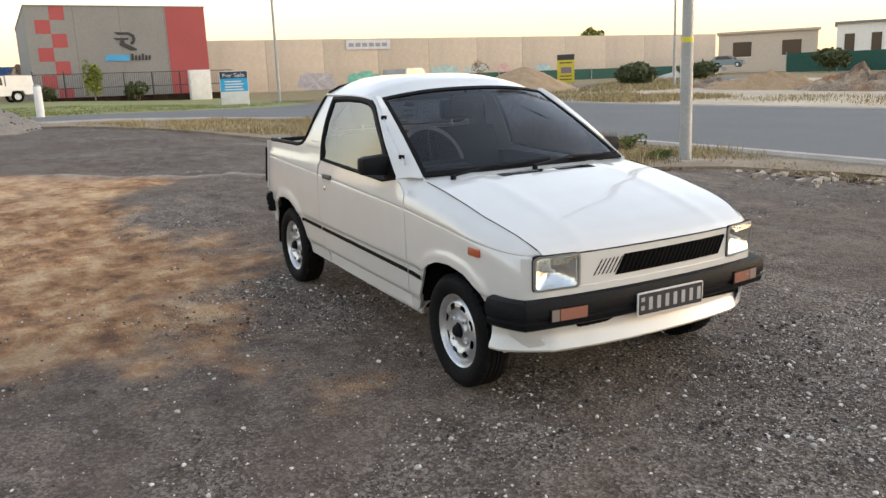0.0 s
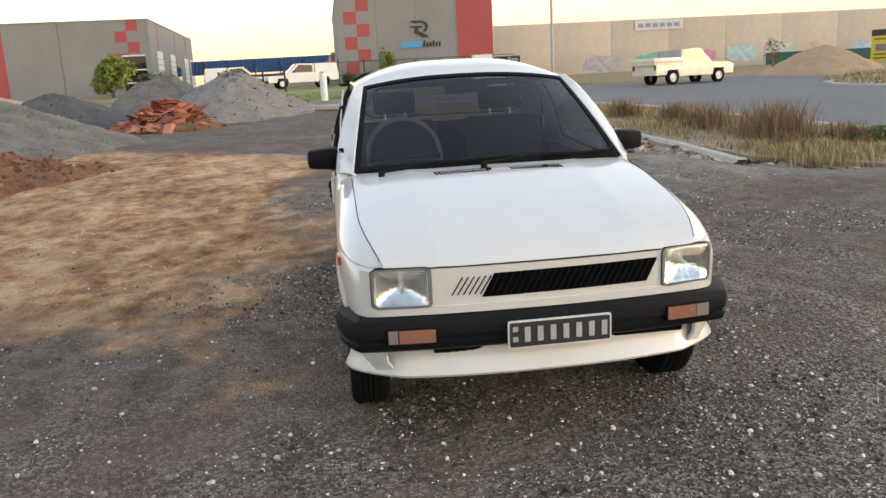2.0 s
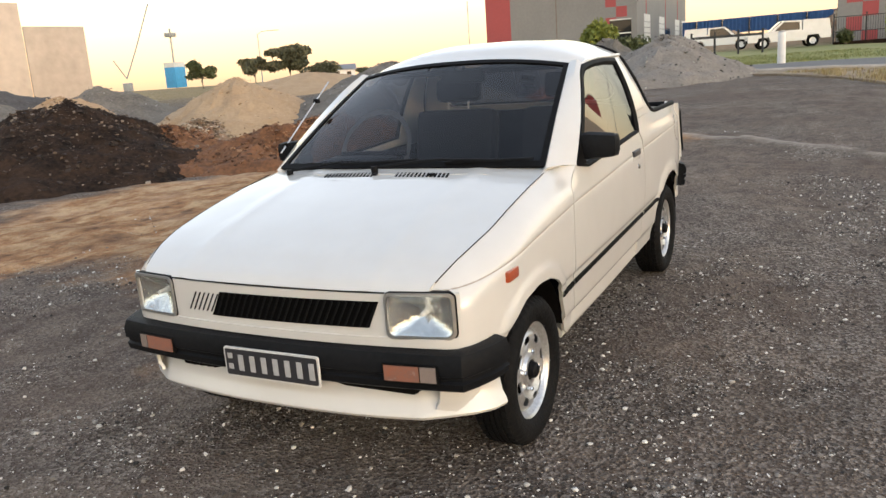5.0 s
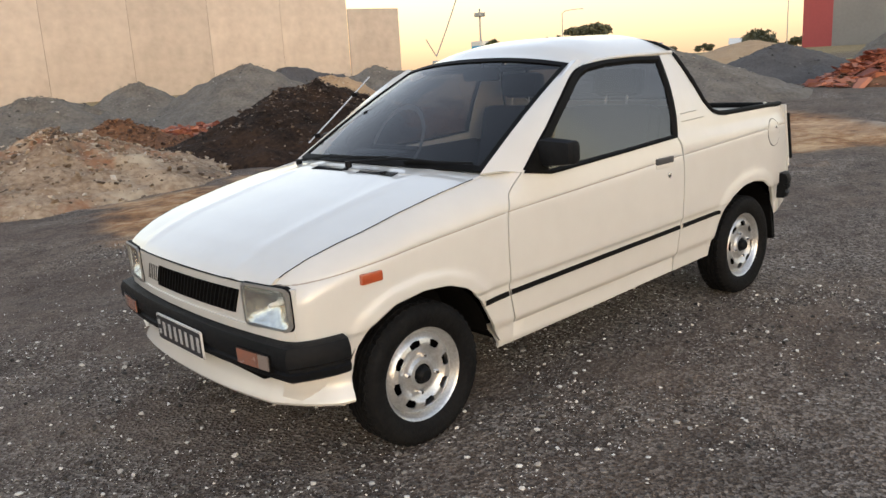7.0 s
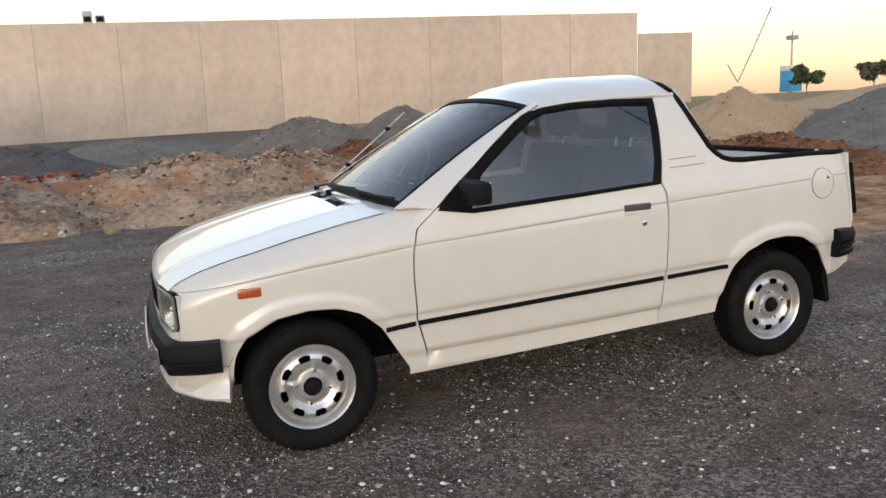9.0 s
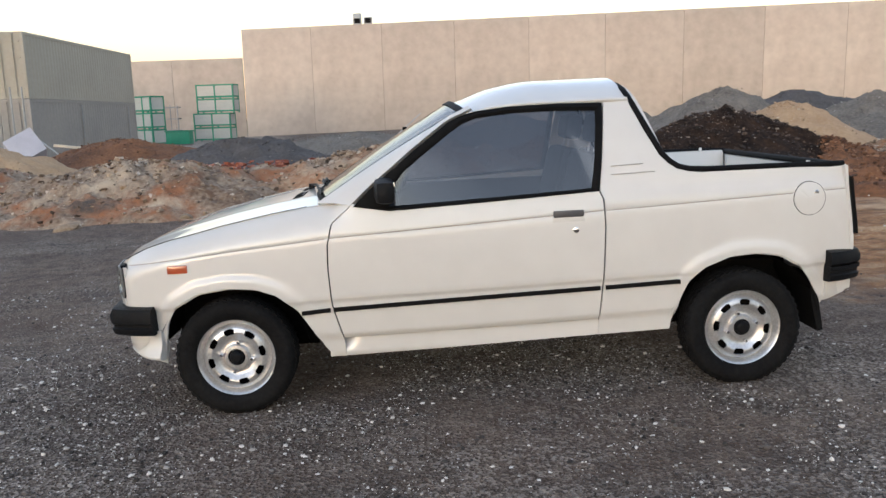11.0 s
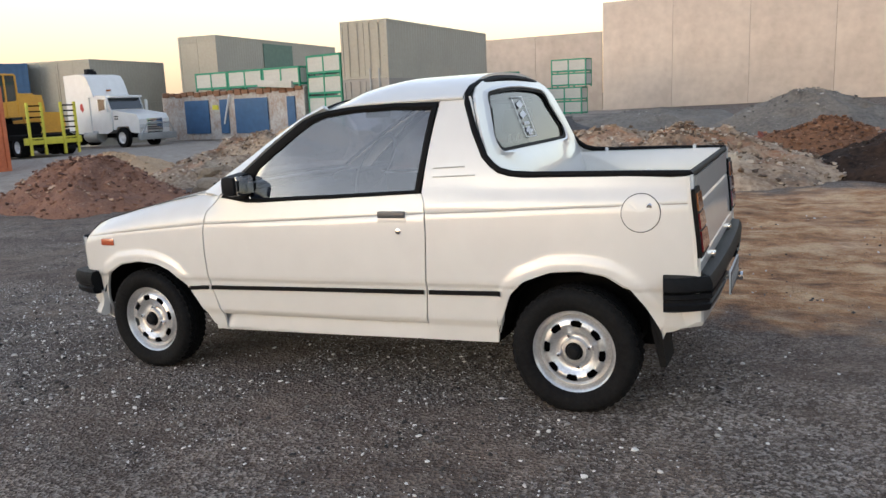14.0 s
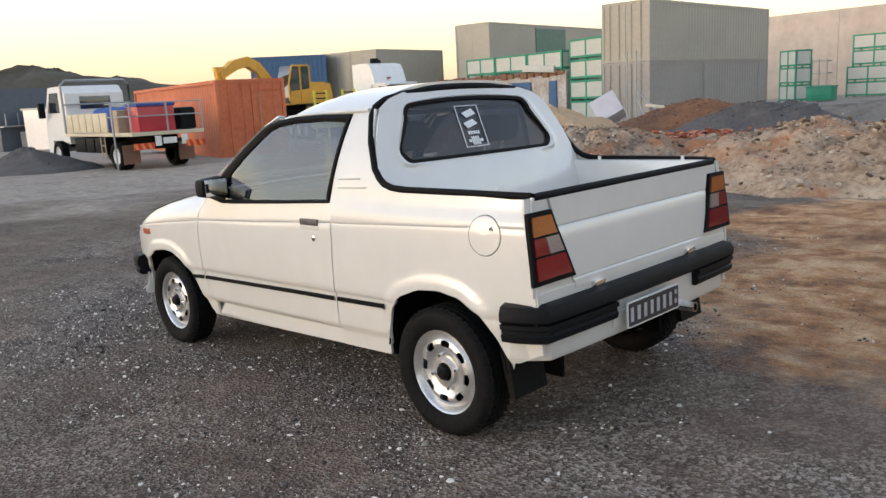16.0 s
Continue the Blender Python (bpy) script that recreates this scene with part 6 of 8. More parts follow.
TIMBER = mat("weathered_timber", (0.42, 0.34, 0.24), 0.8, other=(0.3, 0.24, 0.17), scale=2, fine=18)

# ---- container yard ----
shed_h = 3.2
for k, lab in enumerate(("grey-olive long steel box under another one", "grey-olive long steel box with a green panel")):
    c = container(lab, pose(32.2, -37.2, g(32, -40) + shed_h * k, 0, 0, -84.3), OLIVE, 16.8, shed_h, 2.8, "yard containers", bars=False)
    if k:
        part("green_panel", boxes((5.6, 9.6, -0.03, 0.02, 0.3, shed_h - 0.25)), mat("panel_green", (0.12, 0.2, 0.15), 0.6), c)
for k in range(2):
    for j in range(2):
        container("pale olive steel container stacked two high", pose(37.4 + 2.5 * j, -31.9 + 0.3 * j, g(38, -33) + 2.6 * k, 0, 0, -81.8), OLIVE, 7.3, group="yard containers", bars=False)
for k in range(2):
    container("blue shipping container stacked behind machines", pose(43.8, -26.4, g(43, -28) + 2.6 * k, 0, 0, -126), BLUE_BOX, 5.0, group="yard containers", bars=False)
oc = container("rust-orange shipping container with faded sides", pose(21.2, -11.0, g(22, -12), 0, 0, -12) @ Matrix.Translation((0, -2.44, 0)), RUST_ORANGE, group="yard containers")
part("pale_streak", boxes((-0.03, -0.024, 0.9, 0.96, 0.3, 2.2)), TIMBER, oc)

# the rusty white container that carries the crates
rc = container("rusty white container with blue panels and a torn roof edge", pose(33.9, -33.9, g(27, -32), 0, 0, 168.5), RUSTY_WHITE, 12.19, 2.72, 2.3, "yard containers", bars=False)
for a, b in ((2.2, 4.4), (5.4, 6.1), (6.7, 9.4), (10.9, 11.5)):
    part("blue_panel", boxes((a, b, -0.05, -0.01, 0.35, 2.25)), BLUE_BOX, rc)
part("yellow_plate", boxes((4.75, 5.25, -0.06, -0.02, 1.7, 1.95)), BRIGHT_YELLOW, rc)
for k in range(20):
    a = 0.2 + k * 0.6
    part("rust_flake", boxes((a, a + 0.52, -0.09, 0.05, 2.5 + 0.06 * math.sin(k * 2.1), 2.74 + 0.04 * math.cos(k * 1.7)), bevel=0.02), RUST, rc)
part("torn_sheet", moved(boxes((0, 2.6, -0.3, 0.5, 0, 0.35), bevel=0.03), Matrix.Translation((9.0, 0, 2.82)) @ Matrix.Rotation(0.06, 4, "Y")), CRATE_WHITE, rc)
part("strut", tube([(6.4, -0.12, 2.5), (5.8, -0.12, 0.9)], 0.05, 6), WHITE_METAL, rc)


def crate(label, m, w=2.8, d=1.15, h=1.02, group="green crates"):
    """A green steel frame round pale panels, length along x, front at y = 0 facing -y."""
    ob = thing("stillage_crate", label, "crate", m, group)
    f = 0.1
    for x in (0, w / 2 - f / 2, w - f):
        for y in (0, d - f):
            part("upright", boxes((x, x + f, y, y + f, 0, h)), GREEN_FRAME, ob)
    for z in (0.1, h - f):
        for y in (0, d - f):
            part("rail", boxes((0, w, y - 0.004, y + f + 0.004, z, z + f)), GREEN_FRAME, ob)
        for x in (0, w - f):
            part("rail", boxes((x - 0.004, x + f + 0.004, f, d - f, z, z + f)), GREEN_FRAME, ob)
    for x in (f, w / 2 + f / 2):
        for y in (0.02, d - 0.05):
            part("panel", boxes((x, x + w / 2 - 1.5 * f, y, y + 0.03, 0.17, h - f)), CRATE_WHITE, ob)
    for x in (0.02, w - 0.05):
        part("panel", boxes((x, x + 0.03, f, d - f, 0.17, h - f)), CRATE_WHITE, ob)
    return ob


top = g(27, -32) + 2.74
first = crate("pale crate in a green steel frame on a container", pose(30.4, -33.0, top, 0, 0, 168.5))
for k in range(1, 3):
    copy_thing(first, pose(30.4 - 2.86 * 0.98 * k, -33.0 + 2.86 * 0.2 * k, top, 0, 0, 168.5))
base = g(20, -31)
for k in range(4):
    copy_thing(first, pose(21.8, -31.6, base + 1.02 * k, 0, 0, 160.5))
small = crate("stacked pale crate in a green steel frame", pose(19.0, -51.0, g(18, -51), 0, 0, 150), 1.6, 1.2, 1.1)
for k in range(1, 3):
    copy_thing(small, pose(19.0, -51.0, g(18, -51) + 1.1 * k, 0, 0, 150))
for k in range(4):
    copy_thing(first, pose(15.9 + (0.35 if k < 2 else 0), -55.2 + (-0.1 if k < 2 else 0), g(15.3, -55.7) + 1.02 * k, 0, 0, 172))
rack = thing("cage_rack", "grey wire cage rack beside green crates", "rack", pose(17.3, -53.2, g(17, -53)))
for z in (0.1, 0.9, 1.7, 2.5):
    part("shelf", boxes((-0.7, 0.7, -0.4, 0.4, z, z + 0.06)), GALV, rack)
for x in (-0.7, -0.2, 0.25, 0.66):
    part("post", boxes((x, x + 0.05, 0.36, 0.4, 0, 2.7)), GALV, rack)
bn = thing("green_bin", "low green steel bin against the wall", "bin", pose(15.4, -48.6, g(15, -48)))
part("body", boxes((-0.75, 0.75, -0.5, 0.5, 0.05, 0.85), bevel=0.03), GREEN_FRAME, bn)
part("rim", boxes((-0.8, 0.8, -0.55, 0.55, 0.85, 0.93), bevel=0.02), GREEN_FRAME, bn)

# fence posts and a toppled white cabinet by the grey container
fence = thing("fence_panel", "galvanised fence posts with a leaning brace", "fence", pose(14.4, -25.9, g(14.4, -26)))
for x in (0.0, 0.42):
    part("post", tube([(x, 0, -0.1), (x, 0, 2.9)], 0.035, 8), GALV, fence)
part("brace", tube([(-1.5, 0.1, 0.1), (-0.05, 0, 1.3)], 0.03, 6), GALV, fence)
part("brace", tube([(-0.55, 0.1, 0.1), (-0.05, 0, 1.0)], 0.03, 6), GALV, fence)
for x in (4.9, 10.9):
    part("container_strap", boxes((15.44, 15.465, -28.8 - x - 0.05, -28.8 - x, YARD + 0.12, YARD + 2.4)), GALV, bpy.data.objects["shipping_container.001"]).matrix_world = Matrix.Identity(4)
cab = thing("metal_cabinet", "pale lilac-white metal cabinet lying tilted on dirt", "cabinet", pose(11.3, -19.2, g(11.3, -19.2) + 0.75, 22, 28, 35))
part("body", boxes((-0.42, 0.42, -0.4, 0.4, -0.35, 0.4), bevel=0.03), mat("lilac_metal", (0.50, 0.5, 0.56), 0.5), cab)
part("door", boxes((-0.40, 0.40, -0.42, -0.4, -0.32, 0.37), bevel=0.008), mat("pale_grey_metal", (0.34, 0.35, 0.37), 0.5), cab)
part("dial", moved(lathe([(0, 0), (0.07, 0), (0.07, 0.02), (0.04, 0.02), (0.04, 0.0)], 16), Matrix.Translation((0, -0.44, -0.16))), WHITE_METAL, cab)
for x, y in ((4.6, -66.0), (3.7, -65.9)):
    ac = thing("roof_unit", "small grey air conditioner on the wall top", "air conditioner", pose(x, y + 1.1 - 0.2, 8.75))
    part("body", boxes((-0.35, 0.35, -0.3, 0.3, 0, 0.6 + 0.3 * (x > 4)), bevel=0.03), GALV, ac)
    part("grill", boxes((-0.25, 0.25, 0.3, 0.32, 0.1, 0.5)), RUBBER, ac)
part("bracket", boxes((-1.6, 0.6, -0.9, 0.3, -0.04, 0.0)), GALV, ac)

# ---- vehicles ----
def tyre_wheel(parent, x, y, r, w, side, rim=None):
    """A road wheel: tyre with a dished rim; side is +1 when its face points to +y."""
    t = part("wheel", lathe([(r * 0.58, w * 0.42), (r * 0.72, w * 0.5), (r * 0.92, w * 0.48), (r, w * 0.36), (r, -w * 0.36), (r * 0.92, -w * 0.48), (r * 0.58, -w * 0.5)], 28), TYRE, parent)
    t.matrix_basis = pose(x, y, r, 0, 0, 0 if side > 0 else 180)
    part("rim", lathe([(0, w * 0.30), (r * 0.14, w * 0.32), (r * 0.2, w * 0.2), (r * 0.45, w * 0.14), (r * 0.55, w * 0.36), (r * 0.6, w * 0.42)], 24), rim or WHITE_METAL, t)
    return t


def slab(outline, y0, y1):
    """A side outline (x, z) carried across from y0 to y1."""
    return moved(prism(outline, y1 - y0), Matrix.Translation((0, y0, 0)))


def prime_mover():
    """A bonneted truck facing +x, front axle at the origin."""
    ob = thing("truck", "white bonneted prime mover with a tall sleeper cab", "truck", pose(31.0, -28.9, g(31, -28.9), 0, 0, 172))
    part("bonnet", slab([(1.35, 0.75), (1.38, 1.45), (1.2, 1.72), (-0.75, 1.98), (-0.75, 0.95), (-0.55, 0.95), (-0.45, 1.1), (0.5, 1.12), (0.62, 0.8)], -0.95, 0.95), TRUCK_WHITE, ob)
    part("cab_body", slab([(-0.75, 0.9), (-0.75, 2.0), (-1.0, 2.62), (-1.1, 2.75), (-2.5, 2.82), (-2.5, 0.75), (-1.2, 0.75)], -1.05, 1.05), TRUCK_WHITE, ob)
    part("sleeper", slab([(-2.0, 2.7), (-2.35, 3.55), (-2.6, 3.85), (-3.2, 3.95), (-4.5, 3.92), (-4.5, 0.75), (-2.45, 0.75), (-2.45, 2.7)], -1.12, 1.12), TRUCK_WHITE, ob)
    part("windscreen", slab([(-0.73, 2.02), (-0.98, 2.6), (-1.0, 2.58), (-0.76, 2.0)], -0.98, 0.98), GLASS_DARK, ob)
    part("sun_visor", boxes((-1.05, -0.72, -1.0, 1.0, 2.62, 2.74), bevel=0.03), TRUCK_WHITE, ob)
    for s in (1, -1):
        part("side_window", slab([(-1.0, 2.05), (-1.12, 2.55), (-1.75, 2.58), (-1.75, 1.95)], s * 1.05, s * 1.07), GLASS_DARK, ob)
        part("mirror", boxes((-0.85, -0.7, s * 1.25 - 0.06, s * 1.25 + 0.06, 1.9, 2.5), bevel=0.03), TRUCK_WHITE, ob)
        part("headlight", boxes((1.3, 1.41, s * 0.75 - 0.17, s * 0.75 + 0.17, 0.98, 1.2), bevel=0.03), LENS_PALE, ob)
        part("vent", boxes((-0.62, -0.3, s * 0.96 - 0.01, s * 0.96 + 0.01, 1.6, 1.66)), RUBBER, ob)
        part("vent", boxes((-0.62, -0.3, s * 0.96 - 0.01, s * 0.96 + 0.01, 1.48, 1.54)), RUBBER, ob)
        part("red_mark", slab([(-3.25, 2.35), (-3.05, 2.4), (-2.95, 2.05), (-3.1, 1.9), (-3.3, 2.1)], s * 1.12, s * 1.126), RED_STRIPE, ob)
        part("tank", moved(lathe([(0, -0.6), (0.32, -0.6), (0.34, -0.5), (0.34, 0.5), (0.32, 0.6), (0, 0.6)], 20, "x"), Matrix.Translation((-2.6, s * 0.85, 0.62))), GALV, ob)
        tyre_wheel(ob, 0, s * 0.92, 0.52, 0.3, s)
        for x in (-5.3, -6.6):
            tyre_wheel(ob, x, s * 0.85, 0.52, 0.55, s)
    part("grille", boxes((1.36, 1.42, -0.5, 0.5, 0.85, 1.5), bevel=0.02), CHROME, ob)
    for k in range(5):
        part("grille_bar", boxes((1.42, 1.44, -0.44, 0.44, 0.92 + k * 0.11, 0.97 + k * 0.11)), BLACK_PLASTIC, ob)
    part("bull_bar", join(tube([(1.62, -1.1, 0.55), (1.7, -0.7, 1.25), (1.7, 0.7, 1.25), (1.62, 1.1, 0.55)], 0.04, 8), boxes((1.45, 1.66, -1.15, 1.15, 0.4, 0.75), bevel=0.05)), GALV, ob)
    part("chassis", boxes((-7.4, 1.4, -0.45, 0.45, 0.5, 0.8)), DARK, ob)
    part("horn", boxes((-2.2, -2.0, -0.2, 0.0, 3.0, 3.1)), AMBER, ob)
    part("exhaust_stack", tube([(-4.62, 1.0, 0.9), (-4.62, 1.0, 3.9), (-4.75, 1.0, 4.2)], 0.08, 10), BLACK_PLASTIC, ob)
    part("work_lamp", boxes((-4.4, -4.1, 0.1, 0.55, 3.92, 4.3), bevel=0.04), BLACK_PLASTIC, ob)
    return ob


LENS_PALE = mat("lamp_glass", (0.6, 0.6, 0.6), 0.15, coat=1.0)
prime_mover()


def flatbed():
    """A tray truck facing +x, rear end at the origin, left side at y = 0."""
    ob = thing("flatbed_truck", "white tray truck loaded with a red toolbox and blue tarp", "truck", pose(18.7, -6.9, g(21, -8), 0, 0, 0))
    W = 2.2
    part("tray", boxes((0, 4.9, -W, 0, 1.0, 1.1), bevel=0.01), CREAM_SLAT, ob)
    part("chassis", boxes((0.3, 7.0, -W / 2 - 0.4, -W / 2 + 0.4, 0.6, 0.98)), DARK, ob)
    for k in range(6):
        part("dropside", boxes((1.6 + k * 0.53, 2.08 + k * 0.53, -0.05, 0, 1.12, 1.68), bevel=0.012), CREAM_SLAT, ob)
        part("dropside", boxes((1.6 + k * 0.53, 2.08 + k * 0.53, -W, -W + 0.05, 1.12, 1.68), bevel=0.012), CREAM_SLAT, ob)
    for y in (-W + 0.02, -W * 0.5, -0.02):
        part("stanchion", tube([(0.03, y, 1.1), (0.03, y, 1.95)], 0.025, 6), GALV, ob)
    for z in (1.55, 1.92):
        part("rear_rail", tube([(0.03, -W, z), (0.03, 0, z)], 0.02, 6), GALV, ob)
        part("side_rail", tube([(0.03, 0, z), (1.6, 0, z)], 0.02, 6), GALV, ob)
    part("headboard", join(tube([(4.85, -W, 1.1), (4.85, -W, 2.6), (4.85, -W + 0.15, 2.75), (4.85, -0.15, 2.75), (4.85, 0, 2.6), (4.85, 0, 1.1)], 0.04, 8), tube([(4.85, -W, 2.0), (4.85, 0, 2.0)], 0.03, 6)), GALV, ob)
    part("tarp_load", moved(leaf_free_lump(1.6, 1.7, 0.7, 5), Matrix.Translation((3.6, -1.1, 1.45))), TARP_BLUE, ob)
    part("red_toolbox", boxes((0.25, 0.95, -1.45, -0.35, 1.1, 1.82), bevel=0.03), BOX_RED, ob)
    part("toolbox_lid", boxes((0.22, 0.98, -1.48, -0.32, 1.82, 1.9), bevel=0.015), TARP_BLUE, ob)
    part("black_tank", boxes((0.2, 0.9, -2.1, -1.6, 1.1, 1.75), bevel=0.1), BLACK_PLASTIC, ob)
    part("timber_load", boxes((1.05, 1.55, -0.9, -0.1, 1.1, 1.75), bevel=0.02), TIMBER, ob)
    part("cab", slab([(5.0, 0.75), (5.0, 2.35), (5.3, 2.6), (6.4, 2.58), (6.9, 1.75), (7.0, 1.0), (7.0, 0.45), (6.6, 0.45), (6.5, 0.85), (5.7, 0.85)], -2.05, -0.15), TRUCK_WHITE, ob)
    part("cab_rear_window", boxes((4.97, 4.99, -1.6, -0.6, 1.85, 2.25), bevel=0.005), GLASS_DARK, ob)
    part("windscreen", slab([(6.45, 2.5), (6.88, 1.78), (6.92, 1.8), (6.49, 2.52)], -1.95, -0.25), GLASS_DARK, ob)
    for s, y in ((1, -0.15), (-1, -2.05)):
        part("side_window", slab([(5.6, 1.75), (5.6, 2.4), (6.3, 2.4), (6.62, 1.75)], y, y + s * 0.015), GLASS_DARK, ob)
        part("mirror", boxes((6.6, 6.72, y + s * 0.2 - 0.1, y + s * 0.2 + 0.1, 1.6, 2.1), bevel=0.02), BLACK_PLASTIC, ob)
    for s, y in ((1, -0.25), (-1, -W + 0.25)):
        tyre_wheel(ob, 1.35, y, 0.42, 0.42, s)
        tyre_wheel(ob, 6.1, y + 0.03 * s, 0.42, 0.25, s)
        part("mud_flap", boxes((0.72, 0.74, y - 0.25, y + 0.25, 0.2, 0.75)), mat("brown_flap", (0.2, 0.11, 0.07), 0.8), ob)
        plate_y = -0.32 if s > 0 else -W + 0.32
        rp = part("rear_reflector", boxes((-0.03, 0.0, plate_y - 0.3, plate_y + 0.3, 0.62, 0.8)), RED_STRIPE, ob)
        for k in range(3):
            o = plate_y - 0.24 + k * 0.2
            part("stripe", moved(prism([(o, 0.625), (o + 0.09, 0.625), (o + 0.16, 0.795), (o + 0.07, 0.795)], 0.004, "yz"), Matrix.Translation((-0.036, 0, 0))), ORANGE_STRIPE, rp)
    for a, b in ((2.0, 2.8), (2.9, 3.5), (3.6, 4.4)):
        part("side_box", boxes((a, b, -0.5, -0.06, 0.5, 0.95), bevel=0.03), BLACK_PLASTIC, ob)
    lad = part("step", boxes((1.9, 1.93, -0.02, 0.0, 0.35, 1.0), (2.2, 2.23, -0.02, 0.0, 0.35, 1.0), (1.93, 2.2, -0.02, 0.0, 0.5, 0.53), (1.93, 2.2, -0.02, 0.0, 0.72, 0.75)), TIMBER, ob)
    part("plate_blank", boxes((-0.02, 0.0, -1.3, -0.9, 0.75, 0.92)), PLATE_WHITE, ob)
    for y in (-0.75, -1.55):
        part("tail_lamp", boxes((-0.03, 0.0, y - 0.09, y + 0.09, 0.7, 0.98)), PLATE_WHITE, ob)
    part("strap_post", tube([(0.9, 0.12, 0.0), (0.9, 0.12, 1.9)], 0.025, 6), GALV, ob)
    return ob


def leaf_free_lump(l, w, h, seed):
    """A soft sagging load under a cover."""
    rows = []
    for u in np.linspace(0, 1, 16):
        row = []
        for v in np.linspace(0, 1, 16):
            e = (math.sin(math.pi * u) * math.sin(math.pi * v)) ** 0.35 if 0 < u < 1 and 0 < v < 1 else 0
            row.append(((u - 0.5) * l, (v - 0.5) * w, h * e * (1 + 0.22 * fbm(u * 3, v * 3, 1.0, seed)) - 0.3))
        rows.append(row)
    return shell(sheet(rows), 0.02, (0, 0, -2))


flatbed()


def low_loader():
    """A trailer seen from behind, its two ramps standing up, rear at the origin facing -x."""
    ob = thing("low_loader", "black low-loader trailer with raised yellow-edged ramps", "trailer", pose(28.4, -21.4, g(28, -21), 0, 0, -12))
    part("deck", boxes((0.2, 8, -1.25, 1.25, 0.75, 0.95), bevel=0.02), DARK, ob)
    for y in (-0.75, 0.75):
        r = part("ramp", boxes((-0.06, 0.0, y - 0.28, y + 0.28, 0.3, 0.42)), BLACK_PLASTIC, ob)
        for s in (-1, 1):
            part("ramp_edge", boxes((-0.1, 0.02, y + s * 0.31 - 0.045, y + s * 0.31 + 0.045, 0.1, 2.35)), BRIGHT_YELLOW, r)
        for k in range(8):
            part("ramp_rung", boxes((-0.05, -0.01, y - 0.27, y + 0.27, 0.5 + k * 0.24, 0.56 + k * 0.24)), DARK, r)
    for x in (0.9, 1.9, 2.9):
        for s in (1, -1):
            tyre_wheel(ob, x, s * 1.0, 0.45, 0.5, s)
    part("rear_beam", boxes((-0.05, 0.2, -1.25, 1.25, 0.55, 0.85), bevel=0.02), BRIGHT_YELLOW, ob)
    return ob


low_loader()


def excavator(label, m, lift=0.0):
    ob = thing("excavator", label, "excavator", m)
    for y in (-0.85, 0.85):
        part("track", slab([(-1.3, 0.1), (-1.5, 0.35), (-1.35, 0.65), (1.35, 0.65), (1.5, 0.35), (1.3, 0.1)], y - 0.25, y + 0.25), DARK, ob)
    part("turntable", moved(lathe([(0, 0.9), (0.6, 0.9), (0.65, 0.6), (0, 0.6)], 20, "z"), Matrix.Identity(4)), DARK, ob)
    part("body", slab([(-1.7, 0.95), (-1.8, 1.3), (-1.7, 1.95), (-0.3, 2.0), (-0.2, 1.7), (1.0, 1.6), (1.1, 0.95)], -1.1, 1.1), YELLOW, ob)
    c = part("cab", slab([(-0.25, 1.0), (-0.3, 2.75), (-0.1, 2.9), (0.85, 2.88), (1.15, 2.0), (1.15, 1.0)], 0.15, 1.08), GLASS_DARK, ob)
    for x, z0, x1, z1 in ((-0.28, 1.0, -0.28, 2.85), (1.12, 1.1, 1.12, 2.0), (1.12, 2.0, 0.86, 2.86), (-0.25, 2.88, 0.86, 2.88), (0.35, 1.0, 0.35, 2.88)):
        part("cab_bar", tube([(x, 1.09, z0), (x1, 1.09, z1)], 0.05, 6), YELLOW, c)
    part("boom", slab([(0.9, 1.3), (1.2, 2.2), (2.0, 3.1), (2.7, 3.4), (3.6, 3.2), (4.4, 2.6), (4.3, 2.3), (3.4, 2.75), (2.7, 2.9), (2.2, 2.6), (1.6, 1.8), (1.4, 1.2)], -0.35, 0.05), YELLOW, ob)
    part("stick", slab([(4.1, 2.9), (4.6, 2.9), (4.4, 1.6), (4.0, 0.6), (3.75, 0.7), (4.05, 1.8)], -0.28, -0.02), YELLOW, ob)
    part("bucket", slab([(3.6, 0.7), (4.1, 0.75), (4.2, 0.2), (3.8, -0.1), (3.3, 0.1), (3.35, 0.3)], -0.5, 0.2), DARK, ob)
    part("hydraulic_ram", tube([(1.3, -0.15, 1.6), (2.4, -0.15, 2.75)], 0.06, 8), GALV, ob)
    return ob


excavator("yellow excavator with a dark glazed cab, parked", pose(32.6, -21.9, g(32.6, -22) + 0.9, 0, 0, 95))
excavator("yellow loader arm machine parked behind the trailer", pose(34.6, -24.6, g(34, -24) + 0.1, 0, 0, 80))
tb = thing("boom_lift", "teal boom of a lift folded low on its base", "lift", pose(30.5, -18.2, g(30, -18)))
part("base", boxes((-1.1, 1.1, -0.8, 0.8, 0.3, 0.9), bevel=0.05), BLACK_PLASTIC, tb)
part("boom", moved(boxes((-1.9, 1.9, -0.18, 0.18, -0.16, 0.16), bevel=0.02), Matrix.Translation((0, 0, 1.4)) @ Matrix.Rotation(radians(-14), 4, "Y")), mat("teal_paint", (0.03, 0.27, 0.3), 0.5), tb)

# ---- far side of the container yard ----
HILL = mat("dark_hill", (0.055, 0.05, 0.035), 0.95, other=(0.09, 0.075, 0.05), scale=0.03, fine=0.3)
heap("long dark wooded hill on the horizon", 327, -112, 60, 150, 20, HILL, 15, 33, 0.25, name="hill", group="")
wb = thing("warehouse", "pale cream warehouse end wall beyond the yard", "building", pose(46, -4.5, g(46, -8), 0, 0, -72))
part("wall", boxes((-14, 0.0, 0, 12, 0, 3.8)), mat("cream_render", (0.62, 0.56, 0.47), 0.8, other=(0.54, 0.48, 0.4)), wb)
